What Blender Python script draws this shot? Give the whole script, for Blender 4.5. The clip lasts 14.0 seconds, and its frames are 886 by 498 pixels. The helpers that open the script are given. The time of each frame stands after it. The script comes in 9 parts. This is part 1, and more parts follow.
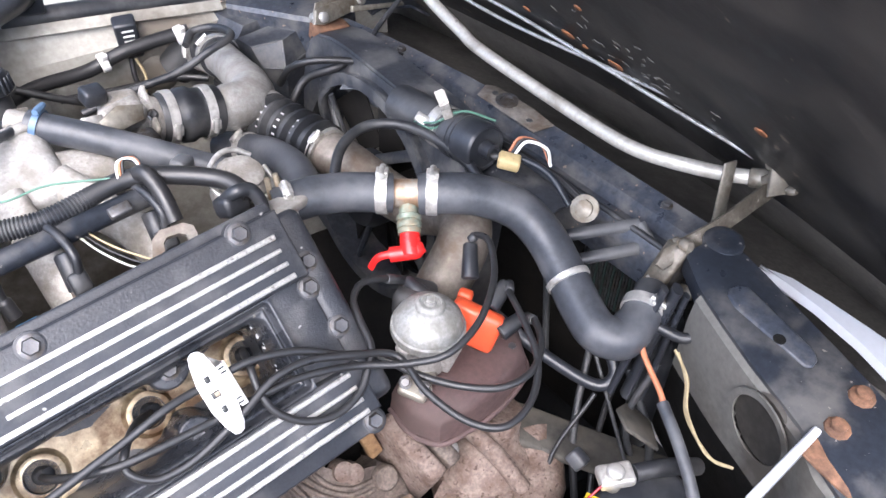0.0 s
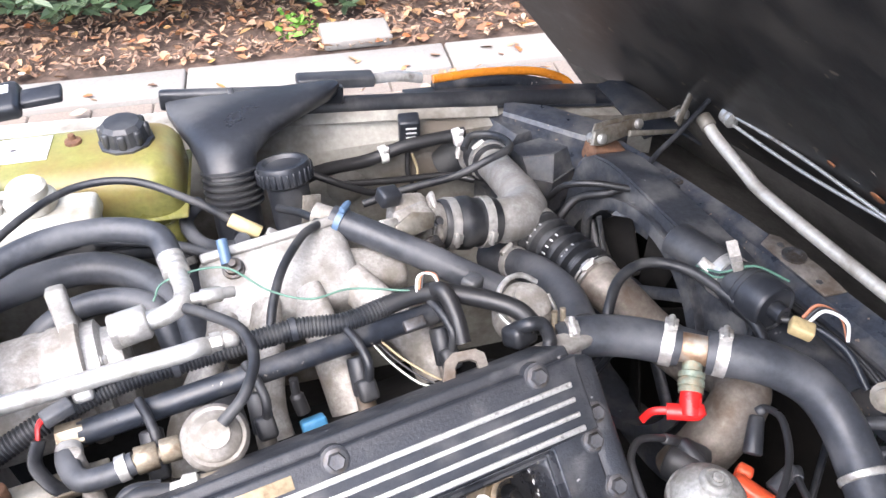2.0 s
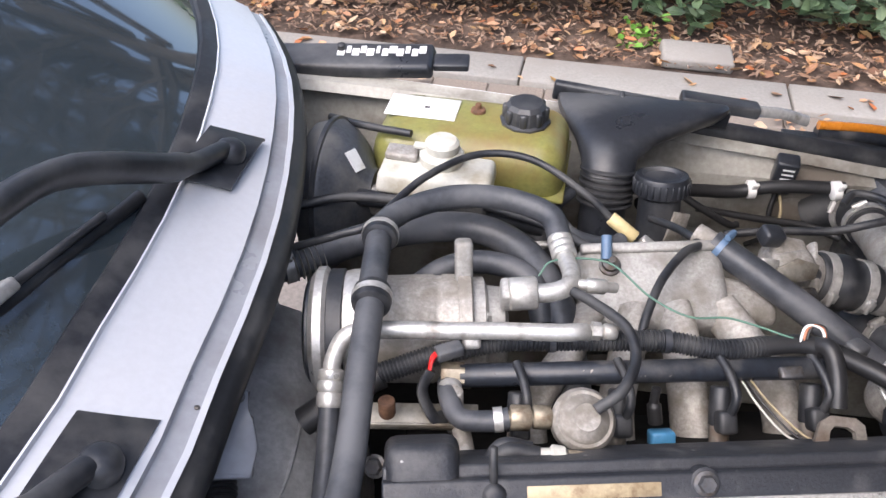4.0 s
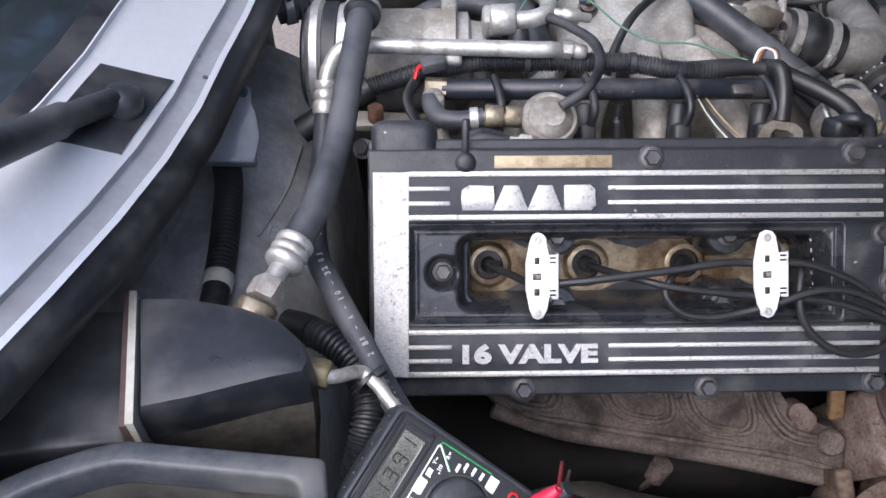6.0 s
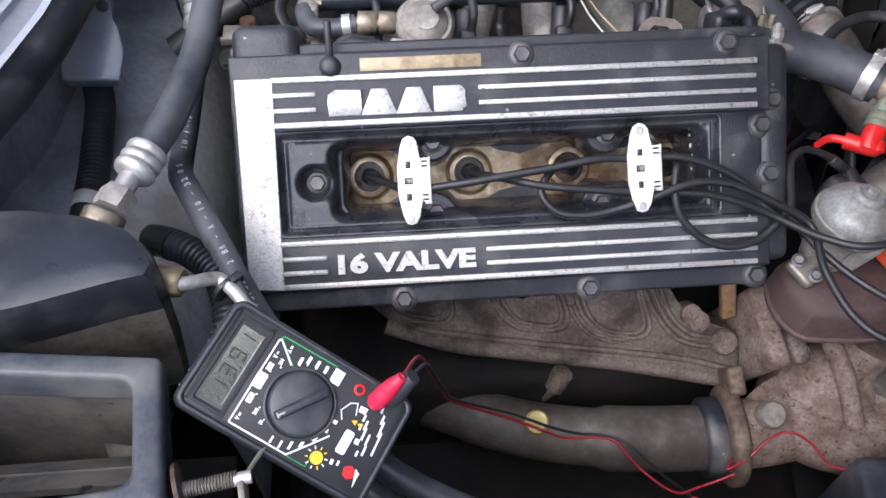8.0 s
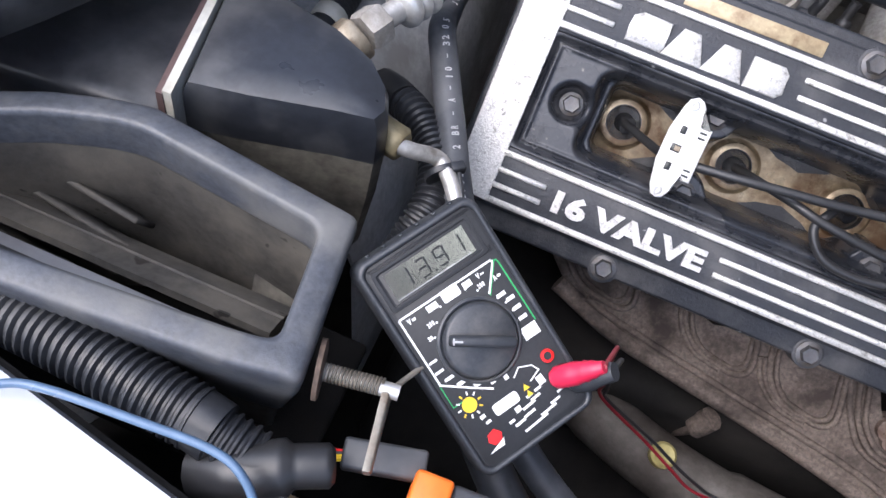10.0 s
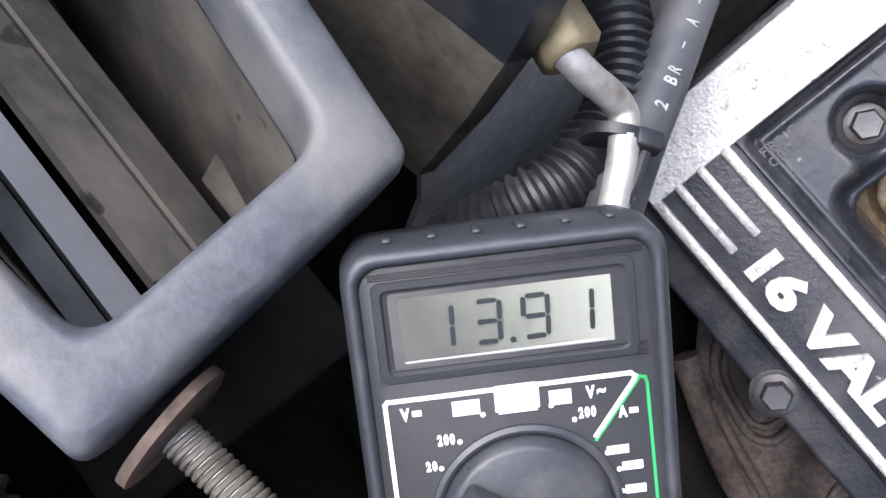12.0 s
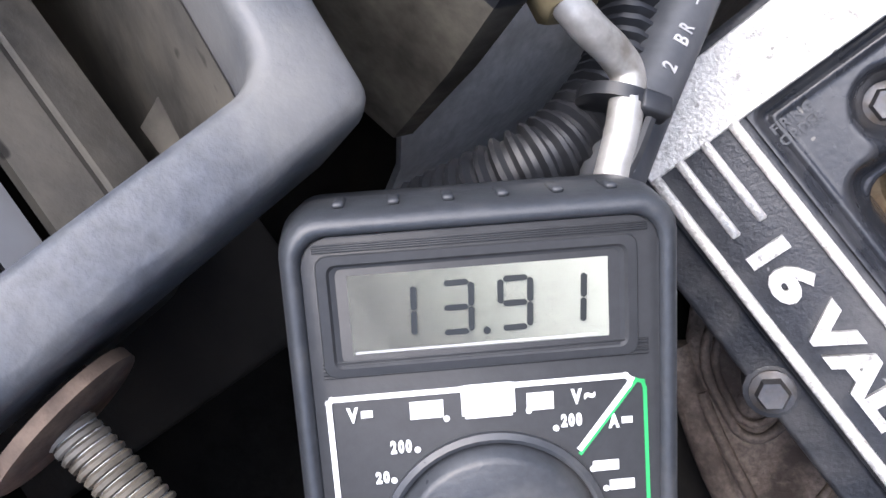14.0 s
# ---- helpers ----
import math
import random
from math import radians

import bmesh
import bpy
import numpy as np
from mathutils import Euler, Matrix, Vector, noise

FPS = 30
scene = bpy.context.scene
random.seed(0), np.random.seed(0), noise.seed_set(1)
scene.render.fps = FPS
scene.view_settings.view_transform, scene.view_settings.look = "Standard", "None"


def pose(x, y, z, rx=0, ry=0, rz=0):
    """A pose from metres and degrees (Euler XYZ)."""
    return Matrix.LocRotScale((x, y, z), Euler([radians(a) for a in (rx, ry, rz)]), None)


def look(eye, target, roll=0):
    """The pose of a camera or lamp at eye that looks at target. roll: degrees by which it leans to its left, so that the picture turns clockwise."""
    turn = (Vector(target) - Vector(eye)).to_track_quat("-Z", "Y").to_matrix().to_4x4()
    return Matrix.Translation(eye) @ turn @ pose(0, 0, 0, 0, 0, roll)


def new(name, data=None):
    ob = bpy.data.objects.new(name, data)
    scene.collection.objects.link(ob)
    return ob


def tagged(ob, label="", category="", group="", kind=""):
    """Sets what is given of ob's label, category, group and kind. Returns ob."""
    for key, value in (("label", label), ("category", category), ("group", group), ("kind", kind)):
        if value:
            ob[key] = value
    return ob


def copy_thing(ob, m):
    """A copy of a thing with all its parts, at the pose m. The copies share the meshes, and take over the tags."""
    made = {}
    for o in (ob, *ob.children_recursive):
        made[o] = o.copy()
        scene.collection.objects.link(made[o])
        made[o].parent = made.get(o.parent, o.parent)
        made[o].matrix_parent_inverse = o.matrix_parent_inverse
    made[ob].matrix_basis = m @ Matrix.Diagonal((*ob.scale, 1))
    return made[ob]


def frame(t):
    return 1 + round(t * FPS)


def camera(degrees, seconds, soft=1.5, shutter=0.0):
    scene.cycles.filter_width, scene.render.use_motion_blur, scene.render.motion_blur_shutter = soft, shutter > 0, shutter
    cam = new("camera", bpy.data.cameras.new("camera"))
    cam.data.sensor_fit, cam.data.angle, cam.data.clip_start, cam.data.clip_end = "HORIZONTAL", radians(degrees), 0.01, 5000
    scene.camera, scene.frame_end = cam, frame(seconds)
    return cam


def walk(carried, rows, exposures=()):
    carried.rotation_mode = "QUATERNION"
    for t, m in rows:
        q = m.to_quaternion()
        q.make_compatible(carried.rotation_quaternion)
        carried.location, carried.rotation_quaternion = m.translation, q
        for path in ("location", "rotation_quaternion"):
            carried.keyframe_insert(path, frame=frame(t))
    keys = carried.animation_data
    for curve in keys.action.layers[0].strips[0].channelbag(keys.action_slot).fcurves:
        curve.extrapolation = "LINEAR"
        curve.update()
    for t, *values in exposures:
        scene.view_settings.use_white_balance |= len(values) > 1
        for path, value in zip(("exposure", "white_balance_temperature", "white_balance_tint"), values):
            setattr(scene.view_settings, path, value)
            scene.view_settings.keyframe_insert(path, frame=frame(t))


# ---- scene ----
cam = camera(58.1, 14.0)
PATH = [
    (0, (-0.002, -0.479, 1.428), (0.913, 0.579, -0.002), 0.4),
    (0.5, (-0.01, -0.462, 1.434), (0.87, 0.651, 0.024), -0.3),
    (1, (-0.027, -0.427, 1.443), (0.786, 0.773, 0.064), -0.9),
    (1.5, (-0.047, -0.39, 1.454), (0.704, 0.904, 0.127), -0.6),
    (2, (-0.076, -0.358, 1.465), (0.575, 1.016, 0.166), -0.7),
    (2.5, (-0.106, -0.338, 1.475), (0.454, 1.095, 0.197), -0.7),
    (3, (-0.169, -0.32, 1.479), (0.201, 1.184, 0.214), -0.8),
    (3.2, (-0.196, -0.319, 1.48), (0.085, 1.204, 0.215), -1.0),
    (5.3, (-0.23, -0.455, 1.454), (-0.239, 0.955, 0.035), 2.0),
    (5.5, (-0.228, -0.479, 1.442), (-0.223, 0.899, -0.007), 2.0),
    (6, (-0.201, -0.52, 1.414), (-0.152, 0.806, -0.083), 1.1),
    (6.5, (-0.13, -0.526, 1.417), (0.053, 0.827, -0.045), 1.4),
    (7, (-0.085, -0.53, 1.416), (0.119, 0.822, -0.044), -0.6),
    (7.5, (-0.089, -0.534, 1.406), (0.077, 0.794, -0.079), -1.0),
    (8, (-0.114, -0.551, 1.374), (0.0, 0.694, -0.187), 0.9),
    (8.5, (-0.144, -0.56, 1.345), (-0.111, 0.614, -0.274), 1.4),
    (9, (-0.172, -0.557, 1.338), (-0.198, 0.606, -0.289), 3.3),
    (9.2, (-0.176, -0.553, 1.335), (-0.225, 0.608, -0.292), 4.7),
    (11.3, (-0.209, -0.4, 1.17), (-0.386, 0.447, -0.633), 37.6),
    (11.5, (-0.213, -0.39, 1.147), (-0.458, 0.416, -0.667), 33.4),
    (12, (-0.223, -0.363, 1.109), (-0.432, 0.438, -0.712), 37.3),
    (12.5, (-0.224, -0.353, 1.079), (-0.412, 0.463, -0.737), 42.8),
    (13, (-0.226, -0.345, 1.063), (-0.388, 0.438, -0.77), 45.1),
    (13.5, (-0.221, -0.343, 1.066), (-0.362, 0.414, -0.78), 45.7),
    (14, (-0.223, -0.347, 1.08), (-0.359, 0.444, -0.752), 44.2),
]
EXPOSURES = [(0, 2.0, 5900, 14), (0.5, 2.08, 5900, 14), (1, 2.14, 5950, 14), (1.5, 2.05, 5950, 14), (3, 1.45, 6350, 16), (5.5, 0.77, 5950, 14), (8, 0.92, 5850, 14), (9.2, 1.02, 5850, 14), (11.5, 1.4, 6000, 14), (12.5, 1.55, 6000, 14), (14, 1.6, 6000, 14)]
walk(cam, [(t, look(eye, target, roll)) for t, eye, target, roll in PATH], EXPOSURES)

# ---- light ----
world = bpy.data.worlds.new("overcast_sky")
scene.world = world
world.use_nodes = True
wn = world.node_tree
sky = wn.nodes.new("ShaderNodeTexSky")
sky.sky_type, sky.sun_disc = "NISHITA", False
sky.sun_elevation, sky.sun_rotation = radians(55), radians(225)
sky.air_density, sky.dust_density, sky.ozone_density = 1.0, 4.0, 1.0
wn.links.new(sky.outputs[0], wn.nodes["Background"].inputs[0])
wn.nodes["Background"].inputs[1].default_value = 0.15
sun_lamp = bpy.data.lights.new("sun", "SUN")
sun_lamp.energy, sun_lamp.angle, sun_lamp.color = 1.85, radians(80), (1.0, 0.97, 0.93)
sun = new("sun", sun_lamp)
sun.matrix_world = look((0, 0, 6), (0.50, 0.36, 5.0))

# ---- materials ----
def mat(name, base, rough=0.5, metal=0.0, vary=0.25, scale=18.0, dirt=None, dirt_amount=0.35, bump=0.15, grain=140.0,
        rough_vary=0.15, coat=0.0, spec=0.5, specks=None, speck_size=110.0, speck_level=0.70):
    """A surface with broad stains, fine grain and relief, at real-world size."""
    m = bpy.data.materials.new(name)
    m.use_nodes = True
    n, l = m.node_tree.nodes, m.node_tree.links
    p = n["Principled BSDF"]
    co = n.new("ShaderNodeTexCoord").outputs["Object"]
    broad, fine = n.new("ShaderNodeTexNoise"), n.new("ShaderNodeTexNoise")
    for tex, s, d in ((broad, scale, 5.0), (fine, grain, 4.0)):
        tex.inputs["Scale"].default_value, tex.inputs["Detail"].default_value = s, d
        tex.inputs["Roughness"].default_value = 0.62
        l.new(co, tex.inputs["Vector"])
    ramp = n.new("ShaderNodeValToRGB")
    lo, hi = [c * (1 - vary) for c in base], [min(1, c * (1 + vary * 0.6)) for c in base]
    ramp.color_ramp.elements[0].position, ramp.color_ramp.elements[0].color = 0.3, (*lo, 1)
    ramp.color_ramp.elements[1].position, ramp.color_ramp.elements[1].color = 0.7, (*hi, 1)
    l.new(fine.outputs["Fac"], ramp.inputs[0])
    colour = ramp.outputs[0]
    if dirt:
        mask = n.new("ShaderNodeMapRange")
        mask.inputs["From Min"].default_value, mask.inputs["From Max"].default_value = 0.62 - dirt_amount * 0.5, 0.72 - dirt_amount * 0.2
        l.new(broad.outputs["Fac"], mask.inputs["Value"])
        mix = n.new("ShaderNodeMix")
        mix.data_type = "RGBA"
        l.new(mask.outputs[0], mix.inputs["Factor"])
        l.new(colour, mix.inputs["A"])
        mix.inputs["B"].default_value = (*dirt, 1)
        colour = mix.outputs["Result"]
    if specks:
        chips = n.new("ShaderNodeTexNoise")
        chips.inputs["Scale"].default_value, chips.inputs["Detail"].default_value = speck_size, 2.0
        l.new(co, chips.inputs["Vector"])
        edge = n.new("ShaderNodeMapRange")
        edge.inputs["From Min"].default_value, edge.inputs["From Max"].default_value = speck_level, speck_level + 0.03
        l.new(chips.outputs["Fac"], edge.inputs["Value"])
        over = n.new("ShaderNodeMix")
        over.data_type = "RGBA"
        l.new(edge.outputs[0], over.inputs["Factor"])
        l.new(colour, over.inputs["A"])
        over.inputs["B"].default_value = (*specks, 1)
        colour = over.outputs["Result"]
    l.new(colour, p.inputs["Base Color"])
    rr = n.new("ShaderNodeMapRange")
    rr.inputs["From Min"].default_value, rr.inputs["From Max"].default_value = 0.3, 0.7
    rr.inputs["To Min"].default_value, rr.inputs["To Max"].default_value = max(0.03, rough - rough_vary), min(1, rough + rough_vary)
    l.new(broad.outputs["Fac"], rr.inputs["Value"])
    l.new(rr.outputs[0], p.inputs["Roughness"])
    p.inputs["Metallic"].default_value = metal
    p.inputs["Specular IOR Level"].default_value = spec
    p.inputs["Coat Weight"].default_value = coat
    if bump:
        b = n.new("ShaderNodeBump")
        b.inputs["Strength"].default_value, b.inputs["Distance"].default_value = bump, 0.0015
        l.new(fine.outputs["Fac"], b.inputs["Height"])
        l.new(b.outputs[0], p.inputs["Normal"])
    return m


RUBBER = mat("black_rubber", (0.019, 0.0205, 0.024), 0.46, vary=0.3, dirt=(0.058, 0.058, 0.058), dirt_amount=0.33, bump=0.1)
HOSE = mat("dusty_hose_rubber", (0.042, 0.046, 0.054), 0.48, vary=0.3, scale=14, dirt=(0.095, 0.098, 0.105), dirt_amount=0.35, bump=0.12)
WIRE = mat("wire_sheath", (0.02, 0.02, 0.021), 0.42, vary=0.2, bump=0.05)
PLASTIC = mat("black_plastic", (0.023, 0.0255, 0.031), 0.40, vary=0.25, scale=9, dirt=(0.085, 0.086, 0.088), dirt_amount=0.33, bump=0.06)
GREYPLASTIC = mat("faded_grey_plastic", (0.058, 0.063, 0.074), 0.46, vary=0.35, scale=16, dirt=(0.115, 0.114, 0.11), dirt_amount=0.38, bump=0.2, grain=220, specks=(0.16, 0.15, 0.135), speck_size=75, speck_level=0.76)
BLACKPAINT = mat("black_crackle_paint", (0.025, 0.027, 0.032), 0.44, vary=0.3, scale=25, dirt=(0.066, 0.066, 0.068), dirt_amount=0.22, bump=0.35, grain=420, specks=(0.32, 0.32, 0.31), speck_size=90, speck_level=0.735)
BLACKMETAL = mat("worn_black_paint", (0.021, 0.025, 0.033), 0.40, vary=0.35, scale=14, dirt=(0.095, 0.092, 0.088), dirt_amount=0.27, bump=0.14, specks=(0.22, 0.20, 0.175), speck_size=150, speck_level=0.715)
# Dusty black paint, its base lifted to stand in for sky reflections.
BEAMPAINT = mat("sky_lit_dusty_black_paint", (0.044, 0.051, 0.066), 0.38, vary=0.45, scale=26, dirt=(0.115, 0.113, 0.112), dirt_amount=0.33, bump=0.18, specks=(0.27, 0.20, 0.15), speck_size=120, speck_level=0.70)
HOODPAINT = mat("dusty_black_underside", (0.016, 0.0155, 0.016), 0.46, vary=0.4, scale=9, dirt=(0.052, 0.047, 0.041), dirt_amount=0.40, bump=0.18, grain=60, spec=0.35, specks=(0.13, 0.105, 0.08), speck_size=34, speck_level=0.715)
ALU = mat("cast_aluminium", (0.40, 0.392, 0.372), 0.58, 0.42, vary=0.25, scale=22, dirt=(0.25, 0.235, 0.21), dirt_amount=0.34, bump=0.4, grain=260)
ALU_SMOOTH = mat("dull_zinc_dome", (0.31, 0.31, 0.295), 0.56, 0.3, vary=0.3, scale=40, dirt=(0.17, 0.16, 0.14), dirt_amount=0.4, bump=0.25, grain=260)
ALU_DULL = mat("oxidised_aluminium", (0.39, 0.37, 0.34), 0.62, 0.35, vary=0.3, scale=26, dirt=(0.22, 0.20, 0.17), dirt_amount=0.36, bump=0.4, grain=240)
STEEL = mat("zinc_plated_steel", (0.56, 0.55, 0.52), 0.42, 0.6, vary=0.2, scale=30, dirt=(0.25, 0.23, 0.2), dirt_amount=0.2, bump=0.1)
BOLT = mat("dark_steel", (0.13, 0.13, 0.135), 0.5, 0.7, vary=0.35, scale=60, dirt=(0.09, 0.075, 0.06), bump=0.2)
RUST = mat("rusty_steel", (0.20, 0.105, 0.06), 0.8, 0.2, vary=0.4, scale=45, dirt=(0.10, 0.055, 0.035), bump=0.4)
BRIGHTRUST = mat("orange_flaking_rust", (0.30, 0.115, 0.045), 0.85, 0.0, vary=0.5, scale=90, dirt=(0.12, 0.055, 0.03), dirt_amount=0.4, bump=0.5)
SCUFF = mat("bare_grey_scuff", (0.15, 0.14, 0.125), 0.7, vary=0.4, scale=120, bump=0.2)
DUSTY = mat("brown_dusted_plastic", (0.050, 0.048, 0.044), 0.72, spec=0.25, vary=0.35, scale=13, dirt=(0.105, 0.096, 0.08), dirt_amount=0.4, bump=0.3, grain=120, specks=(0.02, 0.018, 0.016), speck_size=60, speck_level=0.7)
DUSTFILM = mat("dust_coated_black_plastic", (0.145, 0.135, 0.112), 0.75, spec=0.25, vary=0.3, scale=12, dirt=(0.035, 0.033, 0.03), dirt_amount=0.36, bump=0.25, grain=120)
CASTIRON = mat("heat_stained_cast_iron", (0.150, 0.120, 0.100), 0.78, 0.1, vary=0.5, scale=30, dirt=(0.045, 0.034, 0.029), dirt_amount=0.36, bump=0.7, grain=300)
RUSTCAST = mat("rusty_casting", (0.205, 0.158, 0.133), 0.85, 0.05, vary=0.4, scale=38, dirt=(0.095, 0.062, 0.047), dirt_amount=0.42, bump=0.7, grain=260, specks=(0.07, 0.045, 0.035), speck_size=190, speck_level=0.63)
PIPE = mat("stained_steel_pipe", (0.27, 0.245, 0.215), 0.6, 0.5, vary=0.3, scale=20, dirt=(0.13, 0.10, 0.075), dirt_amount=0.4, bump=0.25)
SHIELD = mat("maroon_heat_shield", (0.095, 0.060, 0.056), 0.72, 0.1, vary=0.25, scale=14, dirt=(0.08, 0.055, 0.05), dirt_amount=0.3, bump=0.25)
PLATE = mat("brushed_worn_aluminium", (0.60, 0.59, 0.565), 0.5, 0.5, vary=0.3, scale=190, dirt=(0.26, 0.25, 0.23), dirt_amount=0.1, bump=0.4, grain=600)
OILY = mat("oily_golden_casting", (0.42, 0.34, 0.22), 0.35, 0.35, vary=0.3, scale=30, dirt=(0.09, 0.05, 0.022), dirt_amount=0.5, bump=0.3, grain=180)
# Oily black taken darker, with the plug wells' shade in the colour.
OILSHADE = mat("shaded_oily_black", (0.013, 0.0125, 0.0125), 0.38, vary=0.3, scale=30, dirt=(0.026, 0.022, 0.017), dirt_amount=0.25, bump=0.3)
RECESS = mat("oily_black_moulding", (0.024, 0.026, 0.031), 0.27, vary=0.3, scale=24, dirt=(0.055, 0.056, 0.06), dirt_amount=0.28, bump=0.12, grain=300, specks=(0.16, 0.15, 0.13), speck_size=160, speck_level=0.745)
BRASS = mat("tarnished_brass", (0.36, 0.31, 0.23), 0.5, 0.55, vary=0.3, scale=60, dirt=(0.15, 0.10, 0.06), bump=0.15)
WHITE = mat("white_plastic", (0.80, 0.79, 0.76), 0.4, vary=0.06, scale=40, dirt=(0.5, 0.47, 0.4), dirt_amount=0.08, bump=0.05)
CREAM = mat("aged_cream_plastic", (0.53, 0.525, 0.47), 0.45, vary=0.12, scale=18, dirt=(0.36, 0.33, 0.26), dirt_amount=0.25, bump=0.06)
YELLOW = mat("yellow_paint", (0.75, 0.52, 0.03), 0.45, vary=0.15, bump=0.05)
REDCAP = mat("red_orange_plastic", (0.62, 0.085, 0.03), 0.4, vary=0.12, bump=0.04)
ORANGE = mat("orange_plastic", (0.80, 0.17, 0.02), 0.4, vary=0.12, bump=0.04)
RED = mat("red_plastic", (0.62, 0.02, 0.018), 0.35, vary=0.15, bump=0.04)
DARKRED = mat("dark_red_wire", (0.25, 0.012, 0.022), 0.4, vary=0.15, bump=0.03)
PINK = mat("red_vinyl", (0.55, 0.02, 0.06), 0.32, vary=0.12, bump=0.04)
BLUE = mat("blue_plastic", (0.06, 0.22, 0.40), 0.4, vary=0.15, bump=0.04)
BLUEWIRE = mat("blue_wire", (0.09, 0.15, 0.24), 0.4, vary=0.12, bump=0.03)
GREENWIRE = mat("green_wire", (0.09, 0.19, 0.14), 0.45, vary=0.2, bump=0.03)
COPPERWIRE = mat("orange_brown_wire", (0.42, 0.16, 0.08), 0.45, vary=0.2, bump=0.03)
TANWIRE = mat("tan_wire", (0.36, 0.29, 0.17), 0.45, vary=0.2, bump=0.03)
BODY = mat("silver_car_paint", (0.60, 0.62, 0.655), 0.32, 0.2, vary=0.04, scale=6, rough_vary=0.05, dirt=(0.52, 0.53, 0.55), dirt_amount=0.06, bump=0.02, coat=0.5)
INNERDARK = mat("dusty_brown_flange", (0.095, 0.087, 0.075), 0.7, 0.0, vary=0.3, scale=7, dirt=(0.045, 0.041, 0.036), dirt_amount=0.38, bump=0.18)
RADFIN = mat("green_radiator_fin", (0.045, 0.075, 0.065), 0.5, 0.2, vary=0.2)
HINGE = mat("dull_hinge_steel", (0.27, 0.25, 0.21), 0.5, 0.45, vary=0.25, scale=40, dirt=(0.16, 0.13, 0.095), dirt_amount=0.35, bump=0.15)
BODYDARK = mat("grey_car_paint", (0.33, 0.345, 0.375), 0.36, 0.2, vary=0.08, scale=8, dirt=(0.24, 0.24, 0.25), bump=0.03, coat=0.3)
INNER = mat("dirty_inner_wing_paint", (0.37, 0.36, 0.32), 0.55, 0.05, vary=0.14, scale=7, dirt=(0.15, 0.13, 0.105), dirt_amount=0.3, bump=0.08)
SHROUD = mat("weathered_black_plastic", (0.040, 0.044, 0.053), 0.43, vary=0.4, scale=20, dirt=(0.12, 0.12, 0.118), dirt_amount=0.30, bump=0.16, specks=(0.20, 0.20, 0.20), speck_size=70, speck_level=0.74)
OLDHINGE = mat("brown_stained_hinge_steel", (0.135, 0.118, 0.092), 0.5, 0.35, vary=0.35, scale=50, dirt=(0.27, 0.24, 0.20), dirt_amount=0.2, bump=0.2, specks=(0.5, 0.47, 0.42), speck_size=120, speck_level=0.74)
BARSTEEL = mat("aged_bright_steel", (0.60, 0.57, 0.50), 0.42, 0.35, vary=0.15, scale=18, dirt=(0.34, 0.31, 0.26), dirt_amount=0.25, bump=0.08)
WASHER = mat("brown_rusted_washer", (0.16, 0.115, 0.085), 0.7, 0.3, vary=0.35, scale=50, dirt=(0.07, 0.05, 0.04), bump=0.3)
EXPIPE = mat("heat_stained_pipe", (0.135, 0.122, 0.108), 0.6, 0.45, vary=0.3, scale=16, dirt=(0.055, 0.045, 0.038), dirt_amount=0.45, bump=0.25)
# INNER at a third of its strength: the corner's shade put into the colour.
INNER_DIM = mat("shaded_inner_wing_paint", (0.125, 0.121, 0.109), 0.62, 0.05, vary=0.18, scale=9, dirt=(0.048, 0.042, 0.035), dirt_amount=0.36, bump=0.1)
INNERGREY = mat("dusty_grey_panel", (0.47, 0.47, 0.46), 0.6, 0.1, vary=0.2, scale=11, dirt=(0.27, 0.26, 0.245), dirt_amount=0.36, bump=0.15)
GLASS = mat("windscreen_glass", (0.035, 0.048, 0.056), 0.06, vary=0.1, bump=0.0, rough_vary=0.02, coat=1.0, spec=1.0)
# Near-black that holds the shade of cavities, deep bay parts and hedge stems.
DARK = mat("shade_black", (0.010, 0.0095, 0.009), 0.85, spec=0.15, vary=0.35, scale=9, dirt=(0.020, 0.018, 0.016), dirt_amount=0.3, bump=0.5, grain=60)
LCD = mat("lcd_glass", (0.45, 0.464, 0.387), 0.32, vary=0.05, scale=10, bump=0.0)
SEGMENT = mat("lcd_segment", (0.022, 0.024, 0.023), 0.4, vary=0.1, bump=0.0)
METERCASE = mat("meter_case", (0.032, 0.035, 0.04), 0.42, vary=0.2, scale=30, dirt=(0.07, 0.07, 0.07), dirt_amount=0.15, bump=0.12, grain=500)
METERFACE = mat("meter_face", (0.026, 0.027, 0.029), 0.55, spec=0.3, vary=0.15, bump=0.06, grain=400)
PRINTW = mat("white_print", (0.78, 0.78, 0.76), 0.5, vary=0.08, bump=0.0)
PRINTGREY = mat("worn_white_print", (0.42, 0.42, 0.42), 0.6, vary=0.3, scale=90, bump=0.0)
PRINTG = mat("green_print", (0.03, 0.35, 0.10), 0.5, vary=0.1, bump=0.0)
AMBER = mat("amber_lens", (0.60, 0.21, 0.02), 0.22, vary=0.15, bump=0.05, coat=0.5)
PAPER = mat("label_paper", (0.74, 0.75, 0.74), 0.7, vary=0.08, scale=30, dirt=(0.55, 0.54, 0.5), dirt_amount=0.15, bump=0.05)
TANKMAT = mat("translucent_olive_tank", (0.235, 0.232, 0.075), 0.34, vary=0.2, scale=6, dirt=(0.22, 0.155, 0.055), dirt_amount=0.3, bump=0.06)
p = TANKMAT.node_tree.nodes["Principled BSDF"]
p.inputs["Subsurface Weight"].default_value, p.inputs["Subsurface Radius"].default_value = 0.25, (0.02, 0.02, 0.006)
